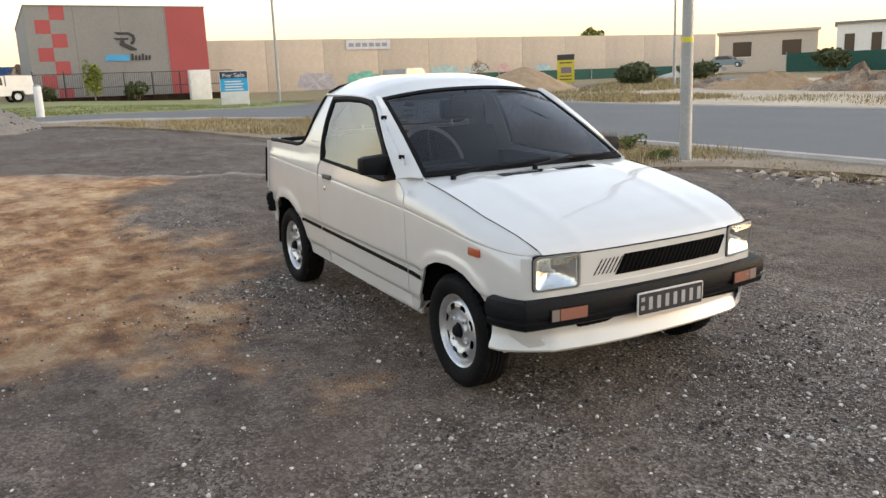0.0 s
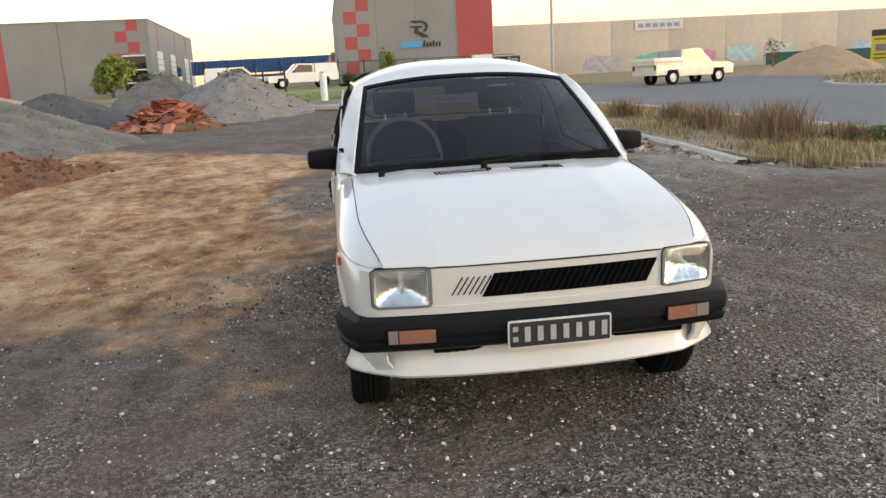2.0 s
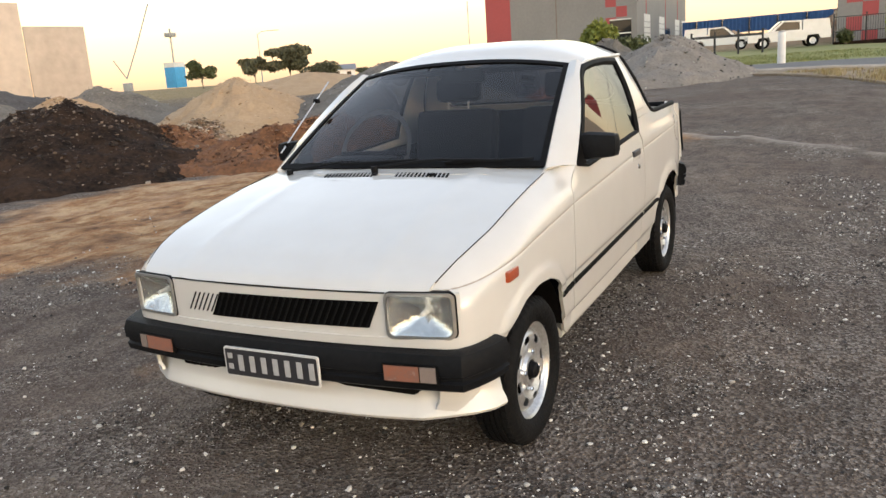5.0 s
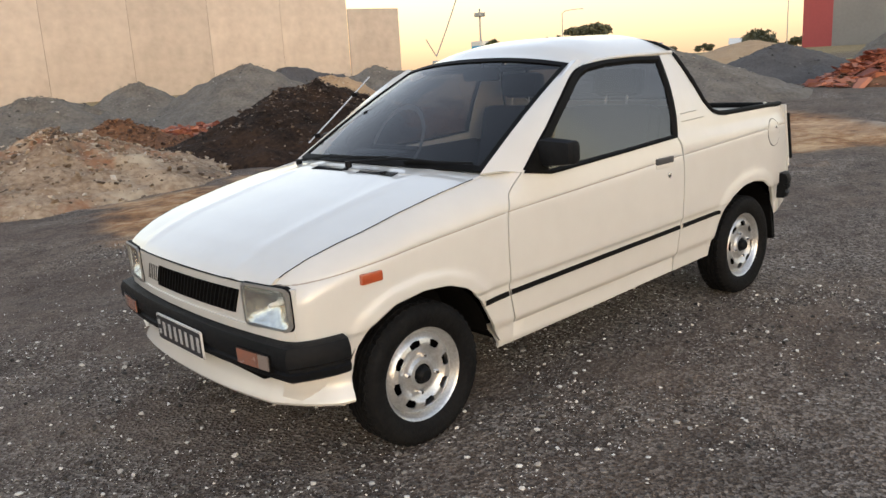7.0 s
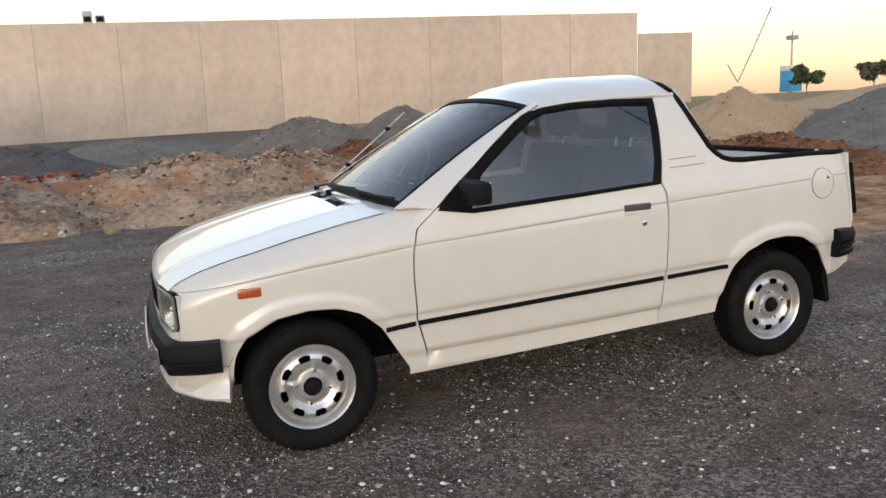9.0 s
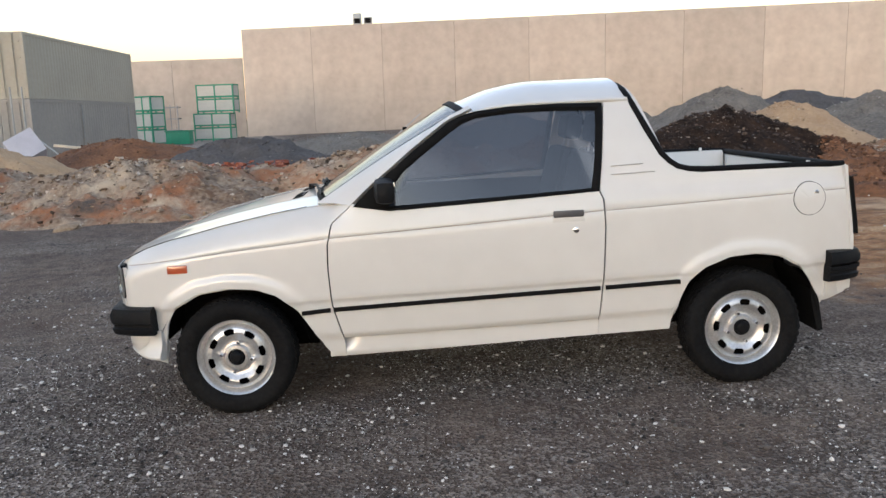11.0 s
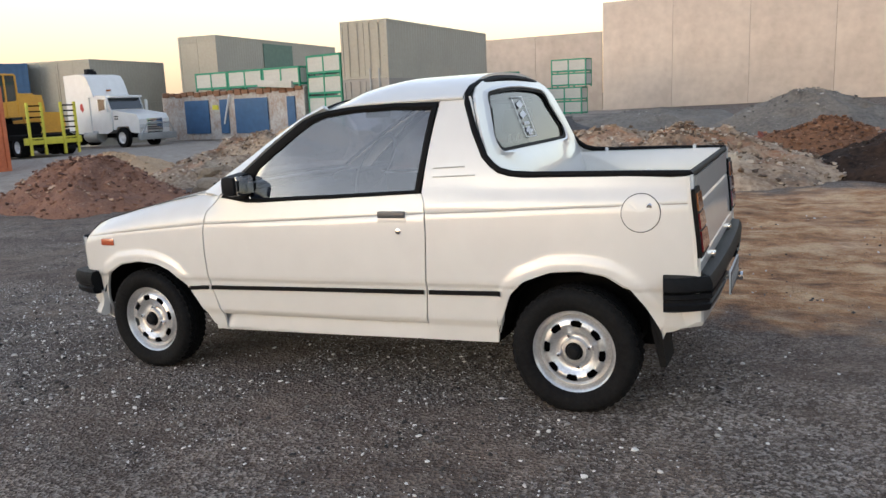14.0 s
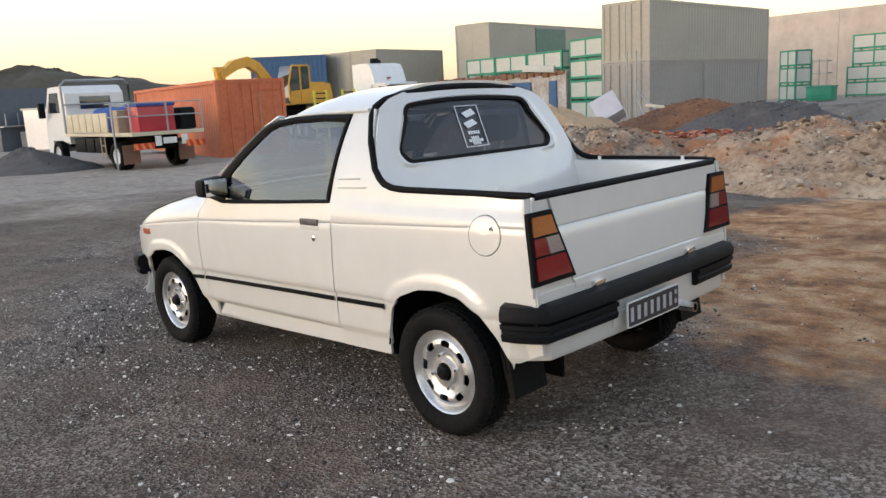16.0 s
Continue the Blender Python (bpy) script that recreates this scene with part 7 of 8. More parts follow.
part("roof", boxes((-14.1, 0.1, -0.1, 12.1, 3.8, 3.95)), GALV, wb)
hb = thing("warehouse", "dark blue-grey workshop with a balcony", "building", pose(62, -16, g(62, -16), 0, 0, -75))
part("wall", boxes((0, 7, 0, 10, 0, 4.6)), mat("slate_cladding", (0.09, 0.105, 0.13), 0.6), hb)
part("door", boxes((1.5, 4.5, -0.08, -0.01, 0, 1.4)), DOOR_WHITE, hb)
for k in range(7):
    part("rail_post", boxes((0.2 + k, 0.26 + k, -0.5, -0.44, 1.9, 2.8)), GALV, hb)
part("balcony", boxes((0, 7, -0.55, 0, 1.8, 1.9)), GALV, hb)
wl = thing("site_shed", "long low white shed beyond the trucks", "shed", pose(60, -24, g(60, -24), 0, 0, -70))
part("wall", boxes((-6, 9, 0, 3, 0, 2.9)), TRUCK_WHITE, wl)
part("roof", boxes((-6.1, 9.1, -0.15, 3.1, 2.9, 3.05)), GALV, wl)
heap("black wedge heap of fine asphalt", 24.6, -6.0, 3.4, 2.0, 0.75, BLACK_SOIL, 10, 41, 0.15)
heap("tall mound of yellow sand before the crates", 10.6, -15.4, 3.0, 2.2, 1.05, SAND, 0, 42, 0.25)
pb = thing("plank", "bleached timber plank lying on dirt", "plank", pose(10.6, -23.3, g(10.6, -23) + 0.5, 0, -8, 20))
part("board", boxes((-1.6, 1.6, -0.2, 0.2, 0, 0.08), bevel=0.01), mat("bleached_wood", (0.6, 0.53, 0.42), 0.8), pb)

# ---- dressing of the workshops ----
def wall_mark(parent, y0, y1, z0, z1, material, out=0.012, name="panel", label=""):
    return part(name, boxes((0.0, out, y0, y1, z0, z1)), material, parent, label, smooth=False)


# y runs from the building's first corner; z from its base
wall_mark(gb, 10.1, 13.2, -0.3, 7.2, CRIMSON)
H = 7.2
for k in range(7):
    y0 = 1.65 if k % 2 == 0 else 0.6
    wall_mark(gb, y0, y0 + 1.05, H - 1.05 * (k + 1), H - 1.05 * k, CRIMSON, name="chequer")


def sign_shape(outline, material, out=0.05):
    return part("sign_shape", prism(outline, out, "yz"), material, gb, smooth=False)


Y0, Z0 = 0.1, 1.3


def gy(y, z):
    return (y - Y0, z - Z0)


sign_shape([gy(6.2, 6.5), gy(7.3, 6.5), gy(7.65, 6.3), gy(7.75, 5.95), gy(7.6, 5.6), gy(7.4, 5.5), gy(7.3, 5.65), gy(7.5, 5.85), gy(7.45, 6.15), gy(7.2, 6.3), gy(6.5, 6.3)], LOGO_BLACK)
sign_shape([gy(6.1, 6.05), gy(7.2, 6.05), gy(7.2, 5.9), gy(6.35, 5.88)], LOGO_BLACK)
sign_shape([gy(6.6, 5.88), gy(6.9, 5.88), gy(6.9, 5.65), gy(7.75, 5.2), gy(7.75, 5.05), gy(7.3, 5.05), gy(6.5, 5.5)], LOGO_BLACK)
sign_shape([gy(5.3, 4.25), gy(5.45, 4.72), gy(7.15, 4.72), gy(7.1, 4.25)], LOGO_BLUE)
for k in range(6):
    sign_shape([gy(7.25 + k * 0.26, 4.28), gy(7.3 + k * 0.26, 4.66 if k % 3 else 4.8), gy(7.46 + k * 0.26, 4.66 if k % 3 else 4.8), gy(7.42 + k * 0.26, 4.28)], LOGO_BLACK)
for k in range(8):
    sign_shape([gy(6.5 + k * 0.13, 4.02), gy(6.5 + k * 0.13, 4.14), gy(6.6 + k * 0.13, 4.14), gy(6.6 + k * 0.13, 4.02)], GREY_PANEL, 0.03)
for y in (3.3, 6.6, 10.0):
    wall_mark(gb, y - 0.02, y + 0.02, 0, 7.2, DARK_JOINT, 0.004, "joint")
part("coping", boxes((-22, 0.06, -0.06, 13.26, 7.2, 7.28)), GREY_PANEL, gb, smooth=False)

wall_mark(b2, 0.0, 2.6, 0, 6.9, CRIMSON)
part("recess", boxes((0.01, 0.02, 7.2, 7.3, 0, 6.9)), DARK_JOINT, b2)
for k in range(4):
    y0 = 12.0 if k % 2 else 13.0
    wall_mark(b2, y0, y0 + 1.0, 6.9 - 1.0 * (k + 1), 6.9 - 1.0 * k, CRIMSON, name="chequer")
w = wall_mark(b2, 12.4, 14.4, 0.2, 3.7, WINDOW_DARK, 0.06, "window")
for z in (1.1, 2.3, 3.6):
    part("window_bar", boxes((0.06, 0.1, 12.4, 14.4, z, z + 0.12)), DOOR_WHITE, w)
# the side that faces +y: roller doors and crimson bands
for a, b in ((-4.5, -0.9), (-15, -14.4), (-23, -22.4)):
    part("side_band", boxes((a, a + 0.35, 14.9, 14.915, 0, 6.9)), CRIMSON, b2)
for a in (-3.2, -11.0, -14.5, -21.0, -26.0):
    d = part("roller_door", boxes((a - 3.0, a, 14.9, 14.93, 0, 4.2 if a != -14.5 else 3.0)), DOOR_WHITE if a != -14.5 else WINDOW_DARK, b2)
    for k in range(7):
        part("door_slat", boxes((a - 3.0, a, 14.93, 14.945, 0.55 * k + 0.1, 0.55 * k + 0.16)), GREY_PANEL, d)
part("coping", boxes((-29, 0.06, -0.06, 14.96, 6.9, 6.98)), GREY_PANEL, b2, smooth=False)

# fence before the big workshop
FENCE_BLACK = mat("fence_black", (0.03, 0.03, 0.032), 0.6)
mf = thing("mesh_fence", "black mesh fence before the grey workshop", "fence", pose(-59.5, 0.4, 0))
for k in range(8):
    y = k * 2.0
    z = g(-59.5, y)
    part("post", boxes((-0.04, 0.04, y - 0.04, y + 0.04, z, z + 2.1)), FENCE_BLACK, mf)
zz = g(-59.5, 5)
for z in (0.1, 1.0, 2.0):
    part("rail", boxes((-0.02, 0.02, 0, 14, zz + z - 0.025, zz + z + 0.025)), FENCE_BLACK, mf)
wires = bmesh.new()
for k in range(95):
    y = k * 0.15
    wires.faces.new([wires.verts.new(p) for p in ((0, y - 0.012, zz + 0.1), (0, y + 0.012, zz + 0.1), (0, y + 0.012, zz + 2.0), (0, y - 0.012, zz + 2.0))])
tagged(part("wire", shell(wires, 0.01), FENCE_BLACK, mf, smooth=False), kind="stuff")
part("garden_bed", boxes((0.3, 1.2, 0, 13.8, zz - 0.3, zz + 0.35), bevel=0.1), DARK_SOIL, mf)
bush("tall slim yellow-green shrub before a fence", -57.6, 4.1, 1.2, 3.0, LEAF_YELLOW, 3, 900, 0.13)
bush("rounded dark green shrub before a fence", -57.6, 7.0, 1.7, 1.5, LEAF, 4, 700, 0.13)
bush("low dark shrub before a fence", -57.8, 1.2, 1.3, 1.2, LEAF, 14, 500, 0.13)
bush("yellow-green bush beside the workshop corner", -60.5, -16.8, 3.0, 3.4, LEAF_YELLOW, 5, 1600, 0.2)
bush("dark green bush beside the workshop", -56, -12.8, 2.6, 1.8, LEAF, 6, 900, 0.18)
sb = thing("service_box", "white electrical service box before a fence", "box", pose(-57.0, 11.3, g(-57, 11.3)))
part("body", boxes((-0.3, 0.3, -0.75, 0.75, 0, 2.2), bevel=0.03), DOOR_WHITE, sb)
part("door", boxes((0.3, 0.32, -0.68, -0.02, 0.15, 2.1), bevel=0.008), DOOR_WHITE, sb)

# bollard and kerbside signs
bo = thing("bollard", "short white bollard post at the road edge", "bollard", pose(-29.7, -0.77, g(-29.7, -0.77)) @ Matrix.Diagonal((0.85, 0.85, 0.85, 1)))
part("post", lathe([(0.0, 1.45), (0.13, 1.45), (0.17, 1.38), (0.17, 0), (0, 0)], 16, "z"), DOOR_WHITE, bo)
part("cap", lathe([(0.0, 1.5), (0.14, 1.48), (0.15, 1.4)], 16, "z"), GALV, bo)


def letters(parent, words, m, size, material):
    """Raised words on a board, facing the board's local front."""
    cu = bpy.data.curves.new("letters", "FONT")
    cu.body, cu.size, cu.extrude, cu.align_x = words, size, 0.004, "CENTER"
    tmp = bpy.data.objects.new("letters", cu)
    me = bpy.data.meshes.new_from_object(tmp)
    bpy.data.objects.remove(tmp)
    me.materials.append(material)
    ob = new("lettering", me)
    ob.parent = parent
    ob.matrix_basis = m
    return tagged(ob)


fs = thing("sale_sign", "blue and white sale sign on a post frame", "sign", pose(-41.6, 9.75, g(-41.6, 9.75), 0, 0, -12) @ Matrix.Diagonal((1, 0.94, 0.78, 1)))
NAVY = mat("navy_board", (0.015, 0.03, 0.07), 0.5)
for y in (-0.78, 0.78):
    part("post", boxes((-0.07, 0.0, y - 0.05, y + 0.05, 0, 2.5)), DOOR_WHITE, fs)
board = part("board", boxes((0.0, 0.03, -0.82, 0.82, 0.15, 2.5), bevel=0.005), PLATE_WHITE, fs)
part("blue_field", boxes((0.03, 0.036, -0.8, 0.8, 1.05, 1.98)), mat("sky_blue", (0.03, 0.36, 0.68), 0.5), board)
part("navy_field", boxes((0.03, 0.036, -0.8, 0.8, 1.98, 2.46)), NAVY, board)
letters(board, "For Sale", Matrix.Translation((0.038, 0, 2.07)) @ Matrix.Rotation(math.pi / 2, 4, "Z") @ Matrix.Rotation(math.pi / 2, 4, "X"), 0.4, DOOR_WHITE)
for k in range(4):
    part("writing_bar", boxes((0.036, 0.042, -0.55, 0.55 - 0.12 * (k % 2), 1.15 + k * 0.19, 1.23 + k * 0.19)), DOOR_WHITE, board)

ys = thing("yellow_sign", "yellow and black sale board on posts", "sign", pose(-44.07, 35.15, g(-44.07, 35.15), 0, 0, -38) @ Matrix.Diagonal((0.74, 0.74, 0.8, 1)))
for y in (-0.7, 0.7):
    part("post", boxes((-0.08, 0.0, y - 0.05, y + 0.05, 0, 2.6)), TIMBER, ys)
yb = part("board", boxes((0.0, 0.03, -0.85, 0.85, 0.55, 3.1), bevel=0.005), mat("sign_yellow", (0.62, 0.5, 0.03), 0.5), ys)
part("black_field", boxes((0.03, 0.036, -0.85, 0.85, 2.6, 3.1)), LOGO_BLACK, yb)
part("photo_field", boxes((0.03, 0.036, -0.5, 0.55, 1.4, 1.95)), mat("photo_tone", (0.24, 0.16, 0.2), 0.5), yb)
for z in (2.3, 1.1, 0.8):
    part("writing_bar", boxes((0.03, 0.036, -0.6, 0.6, z, z + 0.1)), LOGO_BLACK, yb)


def lamp_pole(label, x, y, h, arm, turn, r=0.1):
    ob = thing("street_lamp", label, "street lamp", pose(x, y, g(x, y), 0, 0, turn))
    part("pole", tube([(0, 0, -0.1), (0, 0, h * 0.5), (0, 0, h)], [r, r * 0.8, r * 0.6], 12), GALV, ob)
    part("arm", tube([(0, 0, h - 0.05), (arm * 0.2, 0, h + 0.35), (arm * 0.6, 0, h + 0.5), (arm, 0, h + 0.5)], r * 0.5, 8), GALV, ob)
    part("lamp_head", boxes((arm - 0.1, arm + 0.65, -0.13, 0.13, h + 0.44, h + 0.58), bevel=0.04), GALV, ob)
    part("base_plate", boxes((-0.25, 0.25, -0.25, 0.25, -0.05, 0.06), bevel=0.01), CONCRETE, ob)
    return ob


near_pole = lamp_pole("galvanised street lamp pole with a yellow tag", -5.25, 7.25, 9.5, 2.0, 90, 0.1)
part("yellow_tag", lathe([(0.091, 1.88), (0.096, 1.88), (0.096, 1.96), (0.091, 1.96)], 12, "z"), BRIGHT_YELLOW, near_pole)
lamp_pole("tall galvanised street lamp beside the road", -44.8, 13.35, 9.5, 2.0, 160)
lamp_pole("tall galvanised street lamp beside the road", -36.5, 38.5, 9.5, 2.0, 130)
lamp_pole("distant street lamp with a long curved arm", -113, -93.5, 8.6, 3.2, 130, 0.12)

# far wall: painted tags, hoarding, rooftop
for y, z, wd, hh, col in ((28.5, 2.3, 4.0, 2.0, (0.3, 0.28, 0.3)), (33.8, 2.4, 3.6, 1.7, (0.12, 0.34, 0.26)), (39.6, 2.6, 2.6, 1.4, (0.55, 0.16, 0.26)), (44.0, 2.8, 3.4, 1.7, (0.3, 0.42, 0.4)), (48.0, 2.8, 3.0, 1.6, (0.36, 0.4, 0.36)), (52.0, 2.8, 1.8, 1.8, (0.52, 0.28, 0.26)), (57.5, 2.6, 2.6, 1.6, (0.3, 0.4, 0.46))):
    tone = mat("spray_paint", col, 0.8, other=tuple(min(0.6, c * 1.5 + 0.05) for c in col), scale=1.6, fine=5, amount=0.7)
    out = []
    for k in range(28):
        a = 2 * math.pi * k / 28
        q = 1 + 0.3 * fbm(math.cos(a), math.sin(a), 1.7, y)
        out.append((math.copysign(abs(math.cos(a)) ** 0.6, math.cos(a)) * wd / 2 * q, math.copysign(abs(math.sin(a)) ** 0.6, math.sin(a)) * hh / 2 * q))
    tag = part("painted_tag", prism(out, 0.006, "yz"), tone, far_wall, smooth=False)
    tag.matrix_basis = pose(-79.5 + (y - 17) * 3.5 / 69 + 0.115, y, z - 0.15, 0, 0, -2.9)
bd = part("billboard", boxes((0, 0.06, -2.6, 2.6, -0.5, 0.5)), mat("billboard_white", (0.62, 0.62, 0.66), 0.6), far_wall)
bd.matrix_basis = pose(-78.46, 34.7, 5.95, 0, 0, -2.9)
for k in range(6):
    part("writing_bar", boxes((0.06, 0.07, -2.3 + k * 0.78, -1.7 + k * 0.78, -0.22, 0.18)), mat("faded_lettering", (0.3, 0.3, 0.33), 0.7) if k == 0 else bpy.data.materials["faded_lettering"], bd)
dkb = thing("office_block", "dark glazed office block beyond the workshop", "building", pose(-82, 12.6, 1.2))
part("wall", boxes((-10, 0, 0, 3.4, 0, 6.0)), mat("charcoal_cladding", (0.08, 0.085, 0.09), 0.5), dkb)
part("fascia", boxes((-10, 0.4, -0.3, 3.6, 6.0, 6.35)), DOOR_WHITE, dkb)
part("window", boxes((0.0, 0.05, 0.6, 2.9, 2.6, 4.0)), WINDOW_DARK, dkb)
part("window", boxes((0.0, 0.05, 0.6, 2.9, 4.4, 5.3)), DOOR_WHITE, dkb)

# hoarding and a parked pick-up left of the big workshop
hd = thing("hoarding", "long blue corrugated hoarding far behind a yard", "hoarding", pose(-92, 3.0, g(-75, 0) + 1.0, 0, 0, -98))
for k in range(12):
    part("panel", moved(corrugated(2.9, 1.6, 0.05, 0.4), Matrix.Translation((k * 2.95, 0, 0.8))), mat("hoarding_blue", (0.03, 0.1, 0.26), 0.6) if k == 0 else bpy.data.materials["hoarding_blue"], hd, smooth=False)
    part("post", boxes((k * 2.95 - 0.06, k * 2.95 + 0.06, 0.08, 0.2, -1.5, 2.3)), FENCE_BLACK, hd)
heap("pale sand heap before the blue hoarding", -80, -4, 7, 5, 1.7, SAND, 0, 61, 0.2)
heap("pale sand heap before the blue hoarding", -84, -10, 8, 4, 2.0, SAND, 0, 62, 0.2)
heap("low heap of timber and machine parts", -88, 0, 6, 3, 3.2, MIX_DIRT, 0, 63, 0.5)


def pickup(label, m, paint, tray=False):
    """A dual-cab pick-up with a canopy, facing +x."""
    ob = thing("pickup", label, "car", m)
    part("body", slab([(-2.6, 0.5), (-2.6, 1.05), (0.6, 1.08), (2.2, 1.02), (2.55, 0.9), (2.55, 0.45), (1.95, 0.45), (1.85, 0.75), (1.2, 0.75), (1.1, 0.42), (-1.1, 0.42), (-1.2, 0.75), (-1.85, 0.75), (-1.95, 0.5)], -0.9, 0.9), paint, ob)
    part("cabin", slab([(-0.85, 1.06), (-0.8, 1.72), (0.35, 1.76), (1.15, 1.08)], -0.78, 0.78), paint, ob)
    if tray:
        part("tray", boxes((-2.75, -0.95, -0.92, 0.92, 1.0, 1.08), bevel=0.01), paint, ob)
        for a, b, c, d in ((-2.75, -0.95, -0.92, -0.88), (-2.75, -0.95, 0.88, 0.92), (-2.75, -2.71, -0.88, 0.88)):
            part("dropside", boxes((a, b, c, d, 1.08, 1.34), bevel=0.008), paint, ob)
        part("headboard", boxes((-1.0, -0.95, -0.88, 0.88, 1.08, 1.7)), GALV, ob)
    else:
        part("canopy", slab([(-2.58, 1.06), (-2.5, 1.72), (-0.9, 1.74), (-0.9, 1.06)], -0.82, 0.82), paint, ob)
    for s in (1, -1):
        part("side_window", slab([(-0.7, 1.12), (-0.68, 1.62), (0.28, 1.66), (0.85, 1.12)], s * 0.78, s * 0.792), GLASS_DARK, ob)
        for x in (1.55, -1.5):
            tyre_wheel(ob, x, s * 0.8, 0.37, 0.24, s)
        part("headlight", boxes((2.5, 2.57, s * 0.68 - 0.14, s * 0.68 + 0.14, 0.72, 0.9), bevel=0.02), LENS_PALE, ob)
        part("tail_lamp", boxes((-2.63, -2.58, s * 0.8 - 0.07, s * 0.8 + 0.07, 0.75, 1.02)), RED, ob)
    part("windscreen", slab([(0.42, 1.7), (1.08, 1.12), (1.12, 1.14), (0.46, 1.74)], -0.7, 0.7), GLASS_DARK, ob)
    part("bumper", boxes((2.5, 2.66, -0.85, 0.85, 0.42, 0.62), bevel=0.03), BLACK_PLASTIC, ob)
    return ob


pickup("white dual-cab pick-up with a canopy parked behind a fence", pose(-56.5, -2.4, g(-56.5, -2.4) + 0.1, 0, 0, -78), TRUCK_WHITE)
pickup("white pick-up parked before the blue hoarding", pose(-62, -7.5, g(-62, -7.5) + 0.1, 0, 0, 100), TRUCK_WHITE)
pickup("cream tray-back utility vehicle on the side road", pose(-35.6, 17.7, g(-35.6, 17.7) + 0.04, 0, 0, 108), mat("cream_paint", (0.66, 0.6, 0.5), 0.35, coat=0.5), tray=True)
tf = thing("post_fence", "dark rail fence beside the parked pick-up", "fence", pose(-50, -7.5, g(-50, -7)))
for k in range(4):
    part("post", boxes((-0.06, 0.06, k * 1.4 - 0.06, k * 1.4 + 0.06, 0, 1.5)), FENCE_BLACK, tf)
part("rail", boxes((-0.04, 0.04, 0, 4.2, 1.1, 1.25)), FENCE_BLACK, tf)

# ---- beyond the road corner ----
heap("cone of orange builder's sand on the verge", -38.9, 27.6, 4.2, 3.0, 1.75, SAND, 30, 71, 0.1)
gf = thing("shade_fence", "long green shade-cloth fence along a lot", "fence")
GREEN_CLOTH = mat("shade_cloth", (0.02, 0.09, 0.065), 0.8, other=(0.015, 0.065, 0.05))
FENCE_LINE = [Vector((-73.5, 44 + 4.5 * k, 0)) for k in range(8)] + [Vector((-66 + 5.6 * k, 88 + 2.4 * k, 0)) for k in range(10)]
for k, (a, b) in enumerate(zip(FENCE_LINE, FENCE_LINE[1:])):
    if k == 7:
        continue
    p = part("cloth_panel", boxes((0.03, (b - a).length - 0.03, -0.02, 0.02, -1.0, 1.75)), GREEN_CLOTH, gf)
    p.matrix_basis = pose(a.x, a.y, g(a.x, a.y) + (-0.55 if k < 7 else 0.6), 0, 0, math.degrees(math.atan2(b.y - a.y, b.x - a.x)))
    q = part("post", boxes((-0.04, 0.04, -0.07, -0.02, -1.0, 1.9)), GALV, gf)
    q.matrix_basis = p.matrix_basis
bush("wide rounded green bush before a green fence", -41.7, 39.6, 3.6, 2.0, LEAF, 8, 1800, 0.2)
bush("wide rounded green bush before a green fence", -47.3, 52.5, 3.6, 1.9, LEAF, 9, 1600, 0.2)
bush("bare brown sapling on the dry verge", -45, 28.2, 1.2, 2.6, WEED, 10, 260, 0.08)
for x, y, s in ((-36, 66, 30), (-30, 63, 31), (-24, 64, 32), (-42, 62, 34)):
    bush("green shrub before pale houses", x * 1.35, y * 1.35, 5.0, 3.0, LEAF, s, 1600, 0.25)
wh = thing("pillar_box", "tall white roadside service pillar", "box", pose(-32.6, 35.6, g(-32.6, 35.6), 0, 0, -40))
part("body", boxes((-0.25, 0.25, -0.35, 0.35, 0, 2.0), bevel=0.03), DOOR_WHITE, wh)
part("door", boxes((0.25, 0.265, -0.3, 0.3, 0.3, 1.85), bevel=0.005), DOOR_WHITE, wh)


def drive_z(x, y):
    """The lot rises gently along the far driveway."""
    return g(x, y) + 0.1 + 0.75 * float(smooth((y - 45) / 38))


rows = []
for (ax, ay), (bx, by) in zip(((-25, 20.6), (-31.5, 29.4), (-40, 40.2), (-47.6, 50.2), (-60, 67), (-72, 84)), ((-29.6, 21.8), (-38, 33.2), (-44.6, 41), (-52, 50.5), (-63.5, 65), (-75, 80))):
    rows.append([(ax + (bx - ax) * f, ay + (by - ay) * f, drive_z(ax + (bx - ax) * f, ay + (by - ay) * f) - (0.4 if f in (-0.02, 1.02) else 0)) for f in (-0.02, 0, 0.33, 0.67, 1, 1.02)])
bm = sheet(rows)
bmesh.ops.recalc_face_normals(bm, faces=bm.faces)
if sum(f.normal.z for f in bm.faces) < 0:
    bmesh.ops.reverse_faces(bm, faces=bm.faces)
tagged(part("driveway", bm, mat("driveway_grey", (0.3, 0.285, 0.265), 0.9, other=(0.42, 0.38, 0.33), scale=0.3, fine=4)), "pale grey driveway rising through the sandy lot", "driveway", kind="structure")


